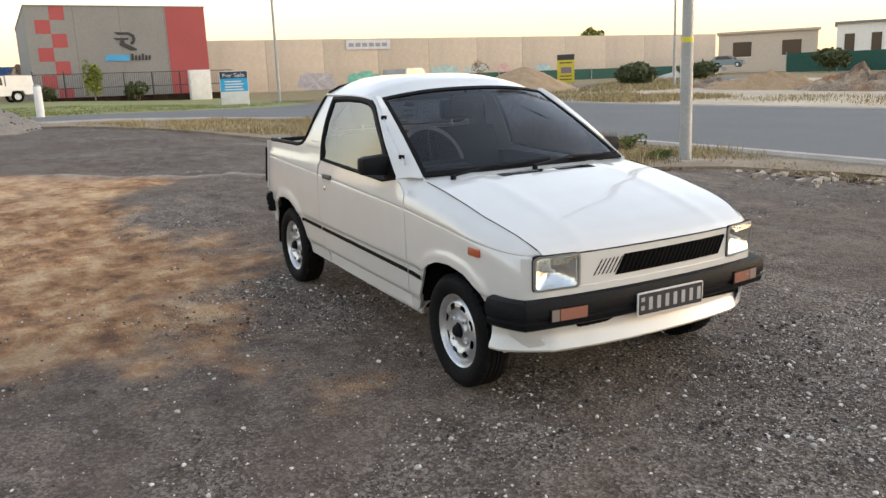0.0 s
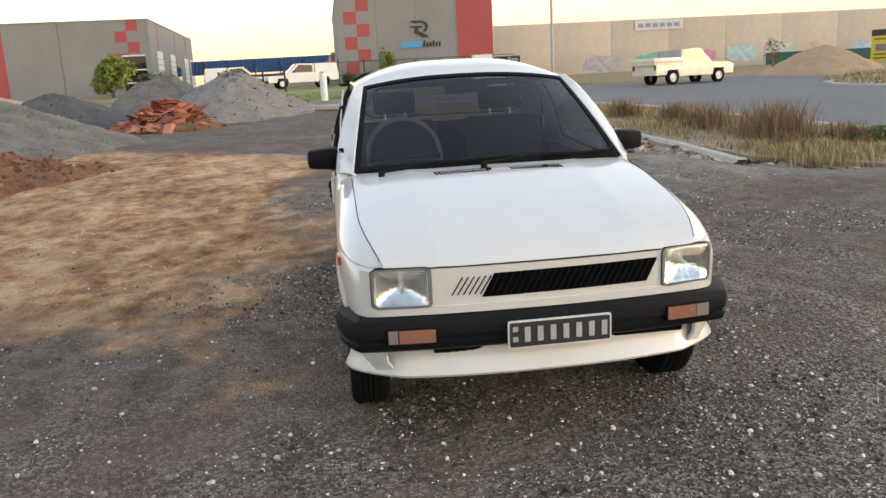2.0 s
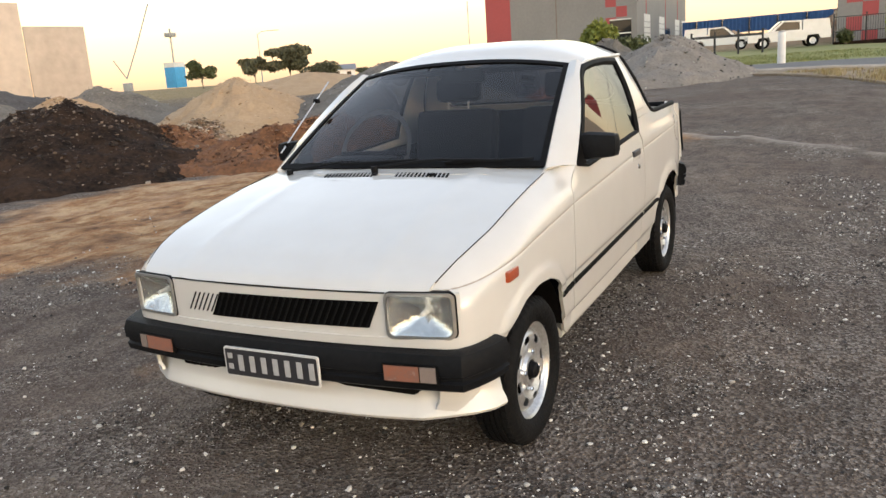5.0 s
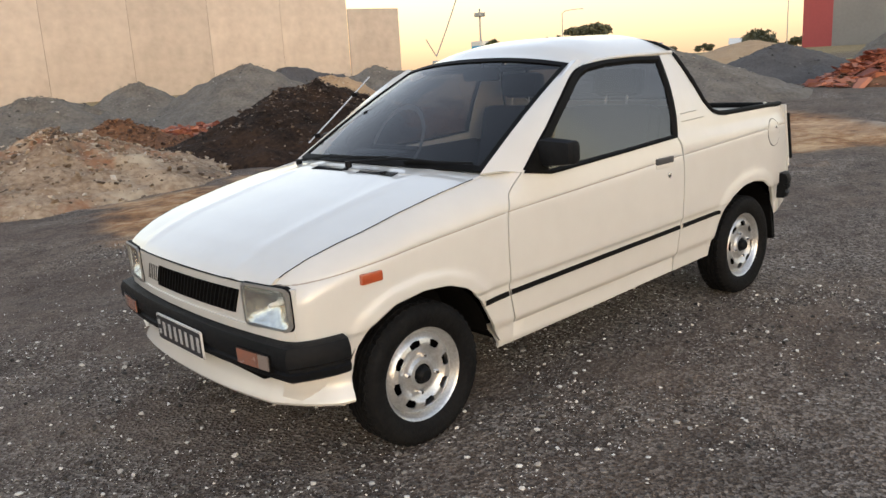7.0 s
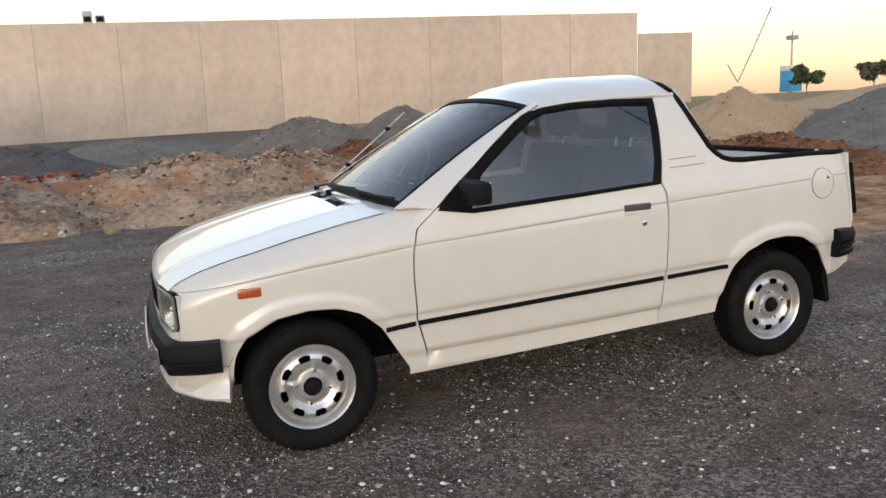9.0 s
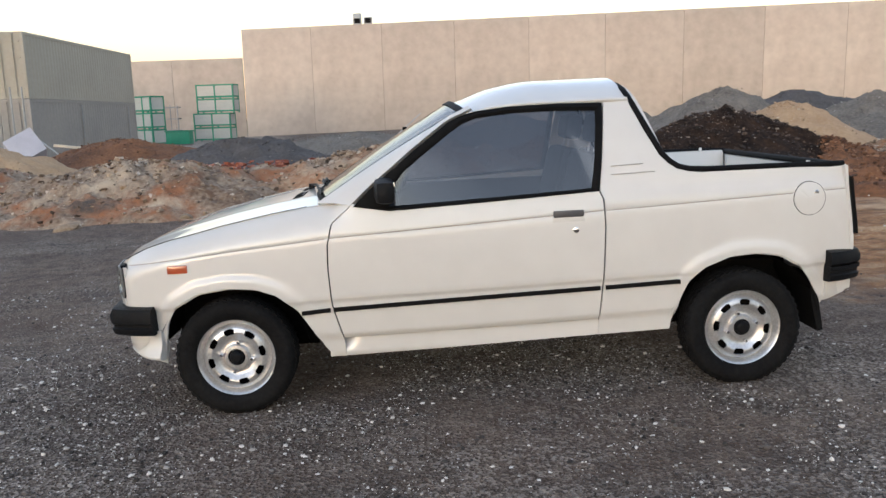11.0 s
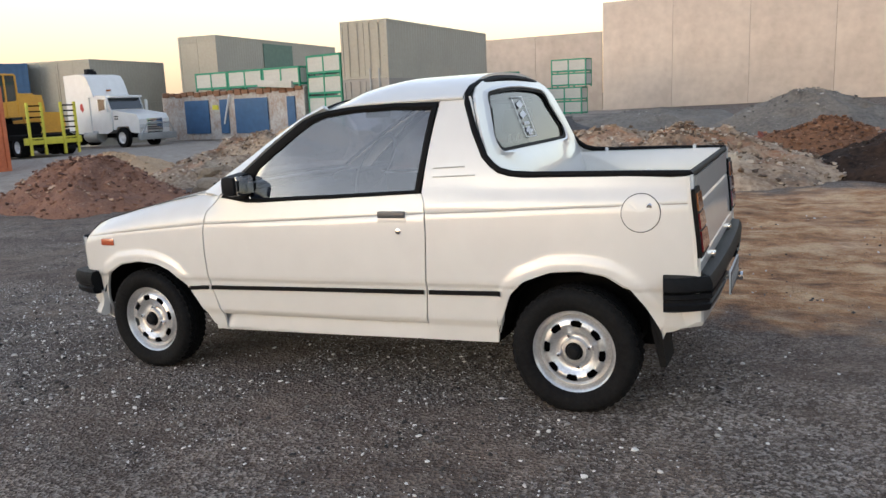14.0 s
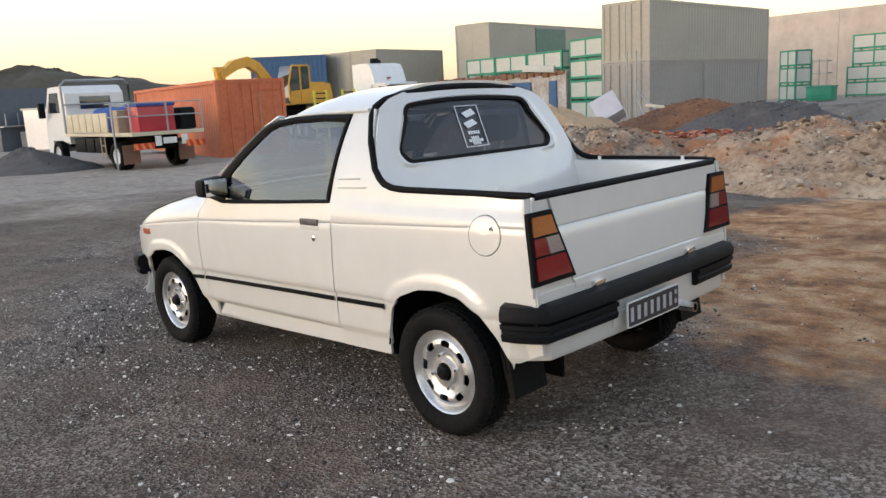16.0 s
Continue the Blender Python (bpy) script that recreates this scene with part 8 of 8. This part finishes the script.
def hatchback(label, m, paint):
    """A small five-door hatchback, facing +x."""
    ob = thing("hatchback", label, "car", m)
    part("body", slab([(-1.95, 0.35), (-2.0, 0.6), (-1.92, 0.95), (0.9, 0.93), (1.75, 0.82), (1.98, 0.66), (1.98, 0.35), (1.62, 0.3), (1.55, 0.6), (0.95, 0.6), (0.88, 0.28), (-0.88, 0.28), (-0.95, 0.6), (-1.55, 0.6), (-1.62, 0.3)], -0.83, 0.83), paint, ob)
    part("cabin", slab([(-1.9, 0.94), (-1.65, 1.36), (-1.3, 1.46), (0.0, 1.47), (0.35, 1.38), (1.0, 0.92)], -0.7, 0.7), paint, ob)
    for s in (1, -1):
        part("side_window", slab([(-1.5, 0.98), (-1.38, 1.36), (-0.02, 1.39), (0.7, 0.98)], s * 0.7, s * 0.712), GLASS_DARK, ob)
        for x in (1.25, -1.25):
            tyre_wheel(ob, x, s * 0.74, 0.31, 0.2, s)
        part("headlight", boxes((1.9, 1.99, s * 0.6 - 0.16, s * 0.6 + 0.16, 0.6, 0.75), bevel=0.02), LENS_PALE, ob)
        part("tail_lamp", boxes((-2.01, -1.93, s * 0.7 - 0.1, s * 0.7 + 0.1, 0.68, 0.92), bevel=0.02), RED, ob)
    part("windscreen", slab([(0.4, 1.36), (0.95, 0.98), (0.99, 1.0), (0.44, 1.39)], -0.62, 0.62), GLASS_DARK, ob)
    part("rear_window", slab([(-1.9, 0.98), (-1.68, 1.34), (-1.66, 1.38), (-1.93, 1.0)], -0.6, 0.6), GLASS_DARK, ob)
    return ob


hatchback("light blue-grey hatchback parked on a far driveway", pose(-69.4, 81.2, drive_z(-69.4, 81.2), 0, 0, 30), mat("car_blue", (0.16, 0.25, 0.3), 0.3, coat=1.0))



def far_house(label, x, y, w, d, h, turn, wall, roof, windows):
    ob = thing("house", label, "building", pose(x, y, g(x, y), 0, 0, turn))
    part("wall", boxes((-d, 0, 0, w, -1, h)), wall, ob, smooth=False)
    part("roof", slab([(-d - 0.5, h), (-d / 2, h + 0.22 * d), (0.5, h)], -0.5, w + 0.5) if roof[1] else boxes((-d - 0.3, 0.4, -0.3, w + 0.3, h, h + 0.3)), roof[0], ob, smooth=False)
    for k in range(windows):
        a = w * (k + 0.3) / windows
        wd = part("window", boxes((0.0, 0.06, a, a + w * 0.38 / windows, h * 0.4, h * 0.78)), WINDOW_DARK, ob)
        part("sill", boxes((0.0, 0.1, a - 0.1, a + w * 0.38 / windows + 0.1, h * 0.4 - 0.12, h * 0.4)), DOOR_WHITE, wd)
    return ob


TAN_WALL = mat("tan_render", (0.6, 0.51, 0.42), 0.85, other=(0.52, 0.44, 0.36))
ROOF_GREY = mat("roof_grey", (0.22, 0.23, 0.25), 0.6)
far_house("tan flat-roofed building beyond the fence", -79, 90, 13, 9, 5.4, -50, TAN_WALL, (TAN_WALL, False), 2)
far_house("white two-storey building with dark windows", -66, 98, 16, 9, 6.0, -55, TRUCK_WHITE, (ROOF_GREY, False), 5)
far_house("long white building with a flat roof", -42, 109, 24, 9, 6.0, -70, TRUCK_WHITE, (DOOR_WHITE, False), 6)
for k, (x, y, rx, ry, h) in enumerate(((-26.5, 35.5, 4.5, 1.8, 0.95), (-20.5, 35.2, 4.6, 2.0, 1.05), (-13.5, 35.0, 5.0, 2.0, 1.1), (-31.5, 37.0, 3.6, 1.5, 0.6), (-6, 34.5, 5.0, 2.2, 1.1))):
    heap("low bank of orange sand and roots on the lot", x, y, rx, ry, h, MIX_DIRT if k % 2 else SAND, 5, 80 + k, 0.55, n=90)

# ---- distance behind the heaps ----
tree("golden treetop showing over the cream wall", -86, 72, 4.4, 7.3, LEAF_YELLOW, 52, 1200, 0.3)
tree("broad olive-green tree beyond the heaps", -84, -65, 7.4, 4.6, LEAF_FAR, 11)
bush("hazy olive bush on the horizon", -92, -66, 5, 2.6, LEAF_FAR, 12, 1000, 0.3)
bush("hazy olive bush on the horizon", -105, -53, 5, 2.8, LEAF_FAR, 13, 1000, 0.3)
tree("small olive tree beside the tower", -78, -66, 4.0, 3.2, LEAF_FAR, 15, 1200, 0.3)
tree("small dark tree on the horizon", -60, -58, 3.4, 3.0, LEAF, 16, 900, 0.25)
far_house("white gabled house far beyond the heaps", -205, -146, 11, 8, 2.6, 35, TRUCK_WHITE, (ROOF_GREY, True), 3)
far_house("white gabled house far beyond the heaps", -225, -122, 11, 8, 2.6, 30, TRUCK_WHITE, (DOOR_WHITE, True), 3)
far_house("tan gabled house far beyond the heaps", -235, -92, 12, 8, 2.6, 20, TAN_WALL, (ROOF_GREY, True), 3)
for k, (x, y) in enumerate(((-180, -88), (-199, -90), (-217, -63), (-225, -50), (-168, -70), (-210, -122), (-240, -90), (-225, -143))):
    tree("low olive tree among far houses", x, y, 5.0, 3.2, LEAF_FAR, 40 + k, 900, 0.35)
tw = thing("telecom_tower", "slim telecom mast with a blue and white box", "tower", pose(-100, -101.5, g(-75, -100)))
part("mast", tube([(0, 0, 0), (0, 0, 6), (0, 0, 10.0)], [0.22, 0.16, 0.14], 10), GALV, tw)
part("antenna_head", boxes((-0.7, 0.7, -0.7, 0.7, 8.6, 9.3), bevel=0.1), GALV, tw)
part("sign_box", boxes((-1.2, 1.2, -1.2, 1.2, 0.2, 3.6), bevel=0.02), LOGO_BLUE, tw)
part("white_band", boxes((-1.22, 1.22, -1.22, 1.22, 3.6, 4.4)), DOOR_WHITE, tw)
cr = thing("crane", "thin distant crane with a leaning jib", "crane", pose(-80, -91, g(-75, -90)))
part("base", boxes((-0.5, 0.5, -0.5, 0.5, 0, 1.2), bevel=0.1), GALV, cr)
part("jib", tube([(0, 0, 1.8), (-1.3, 1.3, 6.0), (-3.0, 3.0, 12.0)], 0.1, 6), GALV, cr)
part("arm", tube([(0, 0, 1.8), (1.4, -0.6, 4.4)], 0.08, 6), GALV, cr)
ms = thing("thin_mast", "thin steel mast far behind the yard", "mast", pose(-105.6, -48.5, g(-75, -48)))
part("mast", tube([(0, 0, 0), (0, 0, 9.5)], 0.06, 6), GALV, ms)


# ---- stones, clods and plants ----
def tone_mat(name, tones, rough=0.9):
    """A matt surface whose tone is drawn for each loose piece."""
    m = bpy.data.materials.new(name)
    m.use_nodes = True
    n, l = m.node_tree.nodes, m.node_tree.links
    geo, ramp = n.new("ShaderNodeNewGeometry"), n.new("ShaderNodeValToRGB")
    while len(ramp.color_ramp.elements) < len(tones):
        ramp.color_ramp.elements.new(0.5)
    for e, (pos, col) in zip(ramp.color_ramp.elements, tones):
        e.position, e.color = pos, (*col, 1)
    l.new(geo.outputs["Random Per Island"], ramp.inputs["Fac"])
    l.new(ramp.outputs["Color"], n["Principled BSDF"].inputs["Base Color"])
    n["Principled BSDF"].inputs["Roughness"].default_value = rough
    return m


def strew(name, label, places, sizes, material, seed, flat=0.7, category="rubble"):
    """Angular lumps at given places, as one mesh."""
    rng = np.random.default_rng(seed)
    places, sizes = np.asarray(places, float), np.asarray(sizes, float)
    n = len(places)
    cube = np.array([(-1, -1, -1), (1, -1, -1), (1, 1, -1), (-1, 1, -1), (-1, -1, 1), (1, -1, 1), (1, 1, 1), (-1, 1, 1)]) * 0.62
    quads = np.array([(0, 3, 2, 1), (4, 5, 6, 7), (0, 1, 5, 4), (1, 2, 6, 5), (2, 3, 7, 6), (3, 0, 4, 7)])
    v = cube[None] + rng.uniform(-0.34, 0.34, (n, 8, 3))
    v = v * np.stack([rng.uniform(0.7, 1.5, n), rng.uniform(0.6, 1.1, n), rng.uniform(0.5, 1.0, n) * flat], -1)[:, None]
    for i, j in ((0, 2), (0, 1)):
        a = rng.uniform(-0.5, 0.5, n) if i == 0 and j == 2 else rng.uniform(0, 6.28, n)
        c, s = np.cos(a)[:, None], np.sin(a)[:, None]
        vi, vj = v[..., i] * c - v[..., j] * s, v[..., i] * s + v[..., j] * c
        v[..., i], v[..., j] = vi, vj
    v = v * sizes[:, None, None] + places[:, None]
    f = quads[None] + (np.arange(n) * 8)[:, None, None]
    me = bpy.data.meshes.new(name)
    me.from_pydata(v.reshape(-1, 3).tolist(), [], f.reshape(-1, 4).tolist())
    me.materials.append(material)
    return tagged(new(name, me), label, category, kind="stuff")


CLOD = tone_mat("clods", ((0.0, (0.05, 0.034, 0.024)), (0.4, (0.18, 0.12, 0.075)), (0.75, (0.34, 0.26, 0.18)), (0.95, (0.52, 0.45, 0.37))))
GREY_STONE = tone_mat("grey_stones", ((0.0, (0.05, 0.047, 0.044)), (0.55, (0.14, 0.132, 0.12)), (0.85, (0.26, 0.245, 0.22)), (0.97, (0.46, 0.44, 0.4))))
FLECK = tone_mat("mulch_flecks", ((0.0, (0.015, 0.011, 0.009)), (0.6, (0.05, 0.032, 0.022)), (0.88, (0.13, 0.09, 0.062)), (0.98, (0.34, 0.29, 0.24))))
REDDISH = tone_mat("red_clods", ((0.0, (0.045, 0.022, 0.013)), (0.5, (0.14, 0.066, 0.032)), (0.85, (0.24, 0.12, 0.06)), (0.97, (0.33, 0.19, 0.11))))
CHIP = tone_mat("wood_chips", ((0.0, (0.06, 0.028, 0.018)), (0.5, (0.16, 0.075, 0.045)), (0.85, (0.3, 0.16, 0.1)), (0.97, (0.46, 0.33, 0.23))))
SANDY_CLOD = tone_mat("sand_clods", ((0.0, (0.2, 0.13, 0.08)), (0.6, (0.36, 0.25, 0.15)), (0.95, (0.5, 0.4, 0.28))))
BLACKISH = tone_mat("asphalt_lumps", ((0.0, (0.02, 0.019, 0.018)), (0.6, (0.07, 0.064, 0.06)), (0.92, (0.15, 0.14, 0.13))))
PER_SOIL = {"grey_rubble": GREY_STONE, "pale_grey_soil": GREY_STONE, "dark_mulch": FLECK, "red_earth": REDDISH, "brown_wood_chips": CHIP, "tan_dirt": CLOD, "mixed_dirt": CLOD, "yellow_sand": SANDY_CLOD, "black_asphalt_soil": BLACKISH}
for idx, ob in enumerate([o for o in bpy.data.objects if o.name.startswith("soil_mound")]):
    co = np.empty(len(ob.data.vertices) * 3)
    ob.data.vertices.foreach_get("co", co)
    co = co.reshape(-1, 3)
    mid = co.mean(0)
    dist = math.hypot(mid[0], mid[1])
    if dist > 36:
        continue
    rng = np.random.default_rng(100 + idx)
    kind = ob.data.materials[0].name
    smoothish = kind in ("yellow_sand", "grey_rubble", "black_asphalt_soil")
    n = int((1800 if smoothish else 6000) * (1.0 if dist < 16 else 0.55))
    a, b = co[rng.integers(0, len(co), n)], co[rng.integers(0, len(co), n)]
    near = np.hypot(*(a - b)[:, :2].T) < 0.5
    p = np.where(near[:, None], (a + b) / 2, a) + rng.normal(0, 0.05, (n, 3)) * np.array((1, 1, 0.15))
    size = 0.007 + (0.03 if smoothish else 0.042) * rng.random(n) ** 6
    strew("clods", "loose clods and stones lying over a soil heap", p, size, PER_SOIL[kind], 200 + idx, 0.75)

# a few big lumps on the long bank
big = [(7.4, -7.0, 0.26), (8.6, -8.6, 0.34), (4.6, -5.9, 0.12), (6.9, -6.6, 0.14), (3.3, -6.4, 0.1), (7.9, -7.6, 0.14), (2.0, -6.3, 0.09), (9.6, -8.0, 0.18)]
for k, (x, y, q) in enumerate(big):
    rng = random.Random(k)
    bm = bmesh.new()
    bmesh.ops.create_icosphere(bm, subdivisions=3, radius=1)
    for v in bm.verts:
        d = 1 + 0.35 * fbm(v.co.x + k, v.co.y + v.co.z, 0.9, k * 3.1) + 0.08 * fbm(v.co.x * 3, v.co.y * 3 + v.co.z, 1.5, k)
        v.co = Vector((v.co.x * q * 1.3 * d, v.co.y * q * 0.85 * d, v.co.z * q * 0.62 * d))
    ob = part("boulder", bm, mat("tan_rock", (0.3, 0.235, 0.165), 0.9, other=(0.2, 0.15, 0.1), scale=3, fine=22, bump=0.7, bump_scale=30) if k == 0 else bpy.data.materials["tan_rock"])
    ob.matrix_world = pose(x, y, g(x, y) + q * 0.25, rng.uniform(-15, 15), rng.uniform(-15, 15), rng.uniform(0, 360))
    tagged(ob, "rough tan boulder lying at the foot of a dirt bank", "boulder", "boulders by the bank")

# broken roof tiles on the far heap
TILE = tone_mat("broken_tiles", ((0.0, (0.14, 0.035, 0.02)), (0.6, (0.3, 0.09, 0.045)), (0.95, (0.42, 0.16, 0.09))), 0.7)
rng = np.random.default_rng(9)
pl = np.stack([rng.normal(-18.6, 1.0, 420), rng.normal(-5.0, 0.55, 420), np.zeros(420)], -1)
pl[:, 2] = [g(x, y) + max(0.05, 0.75 - 0.35 * math.hypot((x + 18.6) / 1.0, (y + 5) / 0.7)) for x, y in pl[:, :2]]
strew("broken_tiles", "broken orange-red roof tiles thrown on a heap", pl, 0.08 + 0.22 * rng.random(420) ** 2, TILE, 9, 0.28, "tiles")
rng = np.random.default_rng(19)
pl = np.stack([rng.normal(-3.2, 1.6, 500), rng.normal(-12.4, 0.5, 500), np.zeros(500)], -1)
pl[:, 2] = [g(x, y) + 0.12 + 0.2 * rng.random() for x, y in pl[:, :2]]
strew("broken_tiles", "low spill of broken red bricks and tiles", pl, 0.05 + 0.14 * rng.random(500) ** 2, TILE, 19, 0.4, "tiles")

rng = np.random.default_rng(29)
pl = np.stack([rng.normal(4.0, 1.3, 420), rng.normal(-11.4, 0.45, 420), np.zeros(420)], -1)
pl[:, 2] = [g(x, y) + 0.22 + 0.22 * rng.random() for x, y in pl[:, :2]]
strew("broken_tiles", "low spill of red-brown chips behind the bank", pl, 0.04 + 0.1 * rng.random(420) ** 2, TILE, 29, 0.4, "tiles")

# rubble along the gravel's edge towards the road
rng = np.random.default_rng(21)
n = 2600
x = rng.uniform(-16, 1.5, n)
edge = np.interp(x, (-16, -5.9, -4.8, -4.3, -2.9, 0, 2), (4.5, 4.7, 5.8, 6.9, 7.6, 8.3, 8.6)) + 0.25 * np.sin(x * 0.9)
y = edge + rng.normal(0, 0.42, n)
z = ground(x, y)
strew("edge_rubble", "grey rubble and broken concrete along the gravel's edge", np.stack([x, y, z], -1), 0.012 + 0.09 * rng.random(n) ** 6, CLOD, 21, 0.6)


def blades(label, places, height, material, seed, per=14, spread=0.12, width=0.006, name="dry_grass"):
    """Tufts of bent grass blades as one mesh."""
    rng = np.random.default_rng(seed)
    p = np.repeat(np.asarray(places, float), per, 0)
    h = np.repeat(np.asarray(height, float), per) * rng.uniform(0.4, 1.1, len(p))
    p = p + rng.normal(0, spread, p.shape) * np.array((1, 1, 0))
    a = rng.uniform(0, 6.28, len(p))
    lean = rng.uniform(0.1, 0.75, len(p)) * h
    d = np.stack([np.cos(a), np.sin(a), 0 * a], -1)
    s = np.stack([-np.sin(a), np.cos(a), 0 * a], -1) * (width * rng.uniform(0.6, 1.5, len(p)))[:, None]
    up = np.array((0, 0, 1.0))
    m = p + d * (lean * 0.3)[:, None] + up * (h * 0.6)[:, None]
    t = p + d * lean[:, None] + up * h[:, None]
    v = np.stack([p - s, p + s, m + s * 0.8, m - s * 0.8, t], 1)
    k = (np.arange(len(p)) * 5)[:, None]
    f = [tuple(q) for q in (k + np.array((0, 1, 2, 3))).tolist()] + [tuple(q) for q in (k + np.array((3, 2, 4))).tolist()]
    me = bpy.data.meshes.new(name)
    me.from_pydata(v.reshape(-1, 3).tolist(), [], f)
    me.materials.append(material)
    return tagged(new(name, me), label, "grass", kind="stuff")


STRAW_TONES = tone_mat("straw_blades", ((0.0, (0.16, 0.11, 0.05)), (0.5, (0.33, 0.25, 0.12)), (0.85, (0.46, 0.37, 0.2)), (0.95, (0.2, 0.2, 0.07))))
WEED_TONES = tone_mat("weed_blades", ((0.0, (0.1, 0.055, 0.03)), (0.5, (0.22, 0.13, 0.07)), (0.9, (0.33, 0.22, 0.12))))
LAWN_TONES = tone_mat("lawn_blades", ((0.0, (0.08, 0.1, 0.025)), (0.5, (0.17, 0.2, 0.06)), (0.9, (0.3, 0.29, 0.12))))


def patch(x0, x1, y_low, y_high, n, seed, clump=0.6):
    rng = np.random.default_rng(seed)
    out = []
    while len(out) < n:
        x = rng.uniform(x0, x1)
        y = rng.uniform(y_low(x), y_high(x))
        if rng.random() < 0.5 + clump * fbm(x, y, 0.8, seed):
            out.append((x, y, g(x, y)))
    return out


def verge_in(x):
    return 5.1 if x > -11 else 5.1 - 0.45 * (-11 - x)


def verge_out(x):
    return 8.8 if x > -19 else 8.8 - 0.9 * (-19 - x)


def near_in(x):
    return 7.3 + max(0, (x + 4) * 0.13)


pt = patch(-23, -5, verge_in, verge_out, 2800, 5)
hts = [0.14 + 0.22 * max(0, fbm(x, y, 0.6, 7.0)) for x, y, _ in pt]
blades("dry straw-coloured grass on the road verge", pt, hts, STRAW_TONES, 5)
pt = patch(-5, 6, near_in, lambda x: 9.1, 420, 6)
blades("short dry grass on the bare road verge", pt, [0.08] * len(pt), STRAW_TONES, 6, 10)
for k, (x, y, q) in enumerate(((-8.2, 6.6, 0.75), (-9.0, 7.0, 0.6), (-10.6, 6.6, 0.6), (-7.4, 7.4, 0.4), (-12.5, 6.9, 0.55), (-6.9, 6.2, 0.3), (-14.5, 6.4, 0.55), (-1.2, 7.2, 0.3), (-16.5, 5.6, 0.5))):
    rng = np.random.default_rng(k)
    pl = np.stack([rng.normal(x, q * 0.42, 46), rng.normal(y, q * 0.35, 46), np.full(46, g(x, y))], -1)
    blades("wispy brown weed clump on the verge", pl, [q] * 46, WEED_TONES, 300 + k, 16, 0.07, 0.0045, "weed_clump")
for k, (x, y, q) in enumerate(((-7.0, 7.6, 0.42), (-13.4, 7.2, 0.4), (-5.6, 7.0, 0.2))):
    bush("small leafy green weed on the dry verge", x, y, q * 1.6, q, GREEN_WEED, 60 + k, 260, 0.05, "leafy_weed")
pt = patch(-44, -30.8, lambda x: -9 if x > -34.6 else -11, lambda x: 1.2 if x > -33 else 5 - (x + 34) * 1.1, 2200, 8)
blades("short green grass beside the road", pt, [0.13] * len(pt), LAWN_TONES, 8, 12, 0.25, 0.012, "lawn_grass")
pt = patch(-30, -21, lambda x: 20.6 if x > -27 else 21.6, lambda x: 27, 700, 9)
blades("low straw-brown scrub behind the far kerb", pt, [0.3] * len(pt), STRAW_TONES, 9, 12, 0.3, 0.014, "scrub")
pt = patch(-60, -32, lambda x: 24 - (x + 32) * 1.2, lambda x: 34 - (x + 32) * 1.2, 1500, 10)
blades("dry yellow grass across the road", pt, [0.35] * len(pt), STRAW_TONES, 10, 12, 0.5, 0.02, "dry_grass")
pt = patch(-20, 14, lambda x: 24.0, lambda x: 29, 500, 12)
blades("dry yellow grass on the sandy lot", pt, [0.22] * len(pt), STRAW_TONES, 12, 10, 0.4, 0.014, "dry_grass")
flat_strip("verge", [(6, 9.3), (-6, 9.05), (-12, 8.65), (-17, 8.75), (-20, 8.2), (-22.2, 6.6), (-23.6, 4.0), (-24.1, 0), (-24.5, -3.0), (-22.5, -0.3), (-18, 2.0), (-13, 3.2), (-11, 4.6), (-8, 4.95), (-5.9, 4.95), (-4.8, 6.0), (-4.3, 7.1), (-2.9, 7.9), (0, 8.5), (6, 8.8)], 0.045, mat("verge_dirt", (0.19, 0.14, 0.095), 0.95, other=(0.33, 0.26, 0.175), scale=1.2, fine=14, bump=0.8, bump_scale=22), "dry sandy road verge with straw and weeds", "verge", step=0.8)
# white quartz chips round the nose and tail
for k, (x, y, sx, sy, n) in enumerate(((2.7, 0.4, 0.6, 1.0, 700), (1.6, 2.0, 0.9, 0.6, 800), (-0.6, 2.2, 1.6, 0.6, 900), (-2.5, 1.2, 0.7, 1.0, 600), (2.6, -1.6, 0.7, 0.7, 300))):
    rng = np.random.default_rng(400 + k)
    px, py = rng.normal(x, sx, n), rng.normal(y, sy, n)
    strew("quartz_chips", "white quartz chips scattered in dark gravel", np.stack([px, py, ground(px, py) + 0.004], -1), 0.002 + 0.0075 * rng.random(n) ** 5, tone_mat("quartz", ((0.0, (0.35, 0.33, 0.3)), (0.5, (0.62, 0.6, 0.56)), (0.9, (0.75, 0.73, 0.7)))) if k == 0 else bpy.data.materials["quartz"], 400 + k, 0.6, "gravel")
pc = thing("paper_scrap", "flattened pale scrap lying on gravel", "litter", pose(-1.48, 2.05, g(-1.48, 2.05) + 0.004, 0, 0, 20))
bm = bmesh.new()
bm.faces.new([bm.verts.new((0.06 * math.cos(a) * (1 + 0.3 * math.sin(3 * a)), 0.035 * math.sin(a), 0.004 * math.sin(2 * a))) for a in np.linspace(0, 6.28, 14, endpoint=False)])
part("scrap", shell(bm, 0.004, (0, 0, -1)), STICKER, pc)
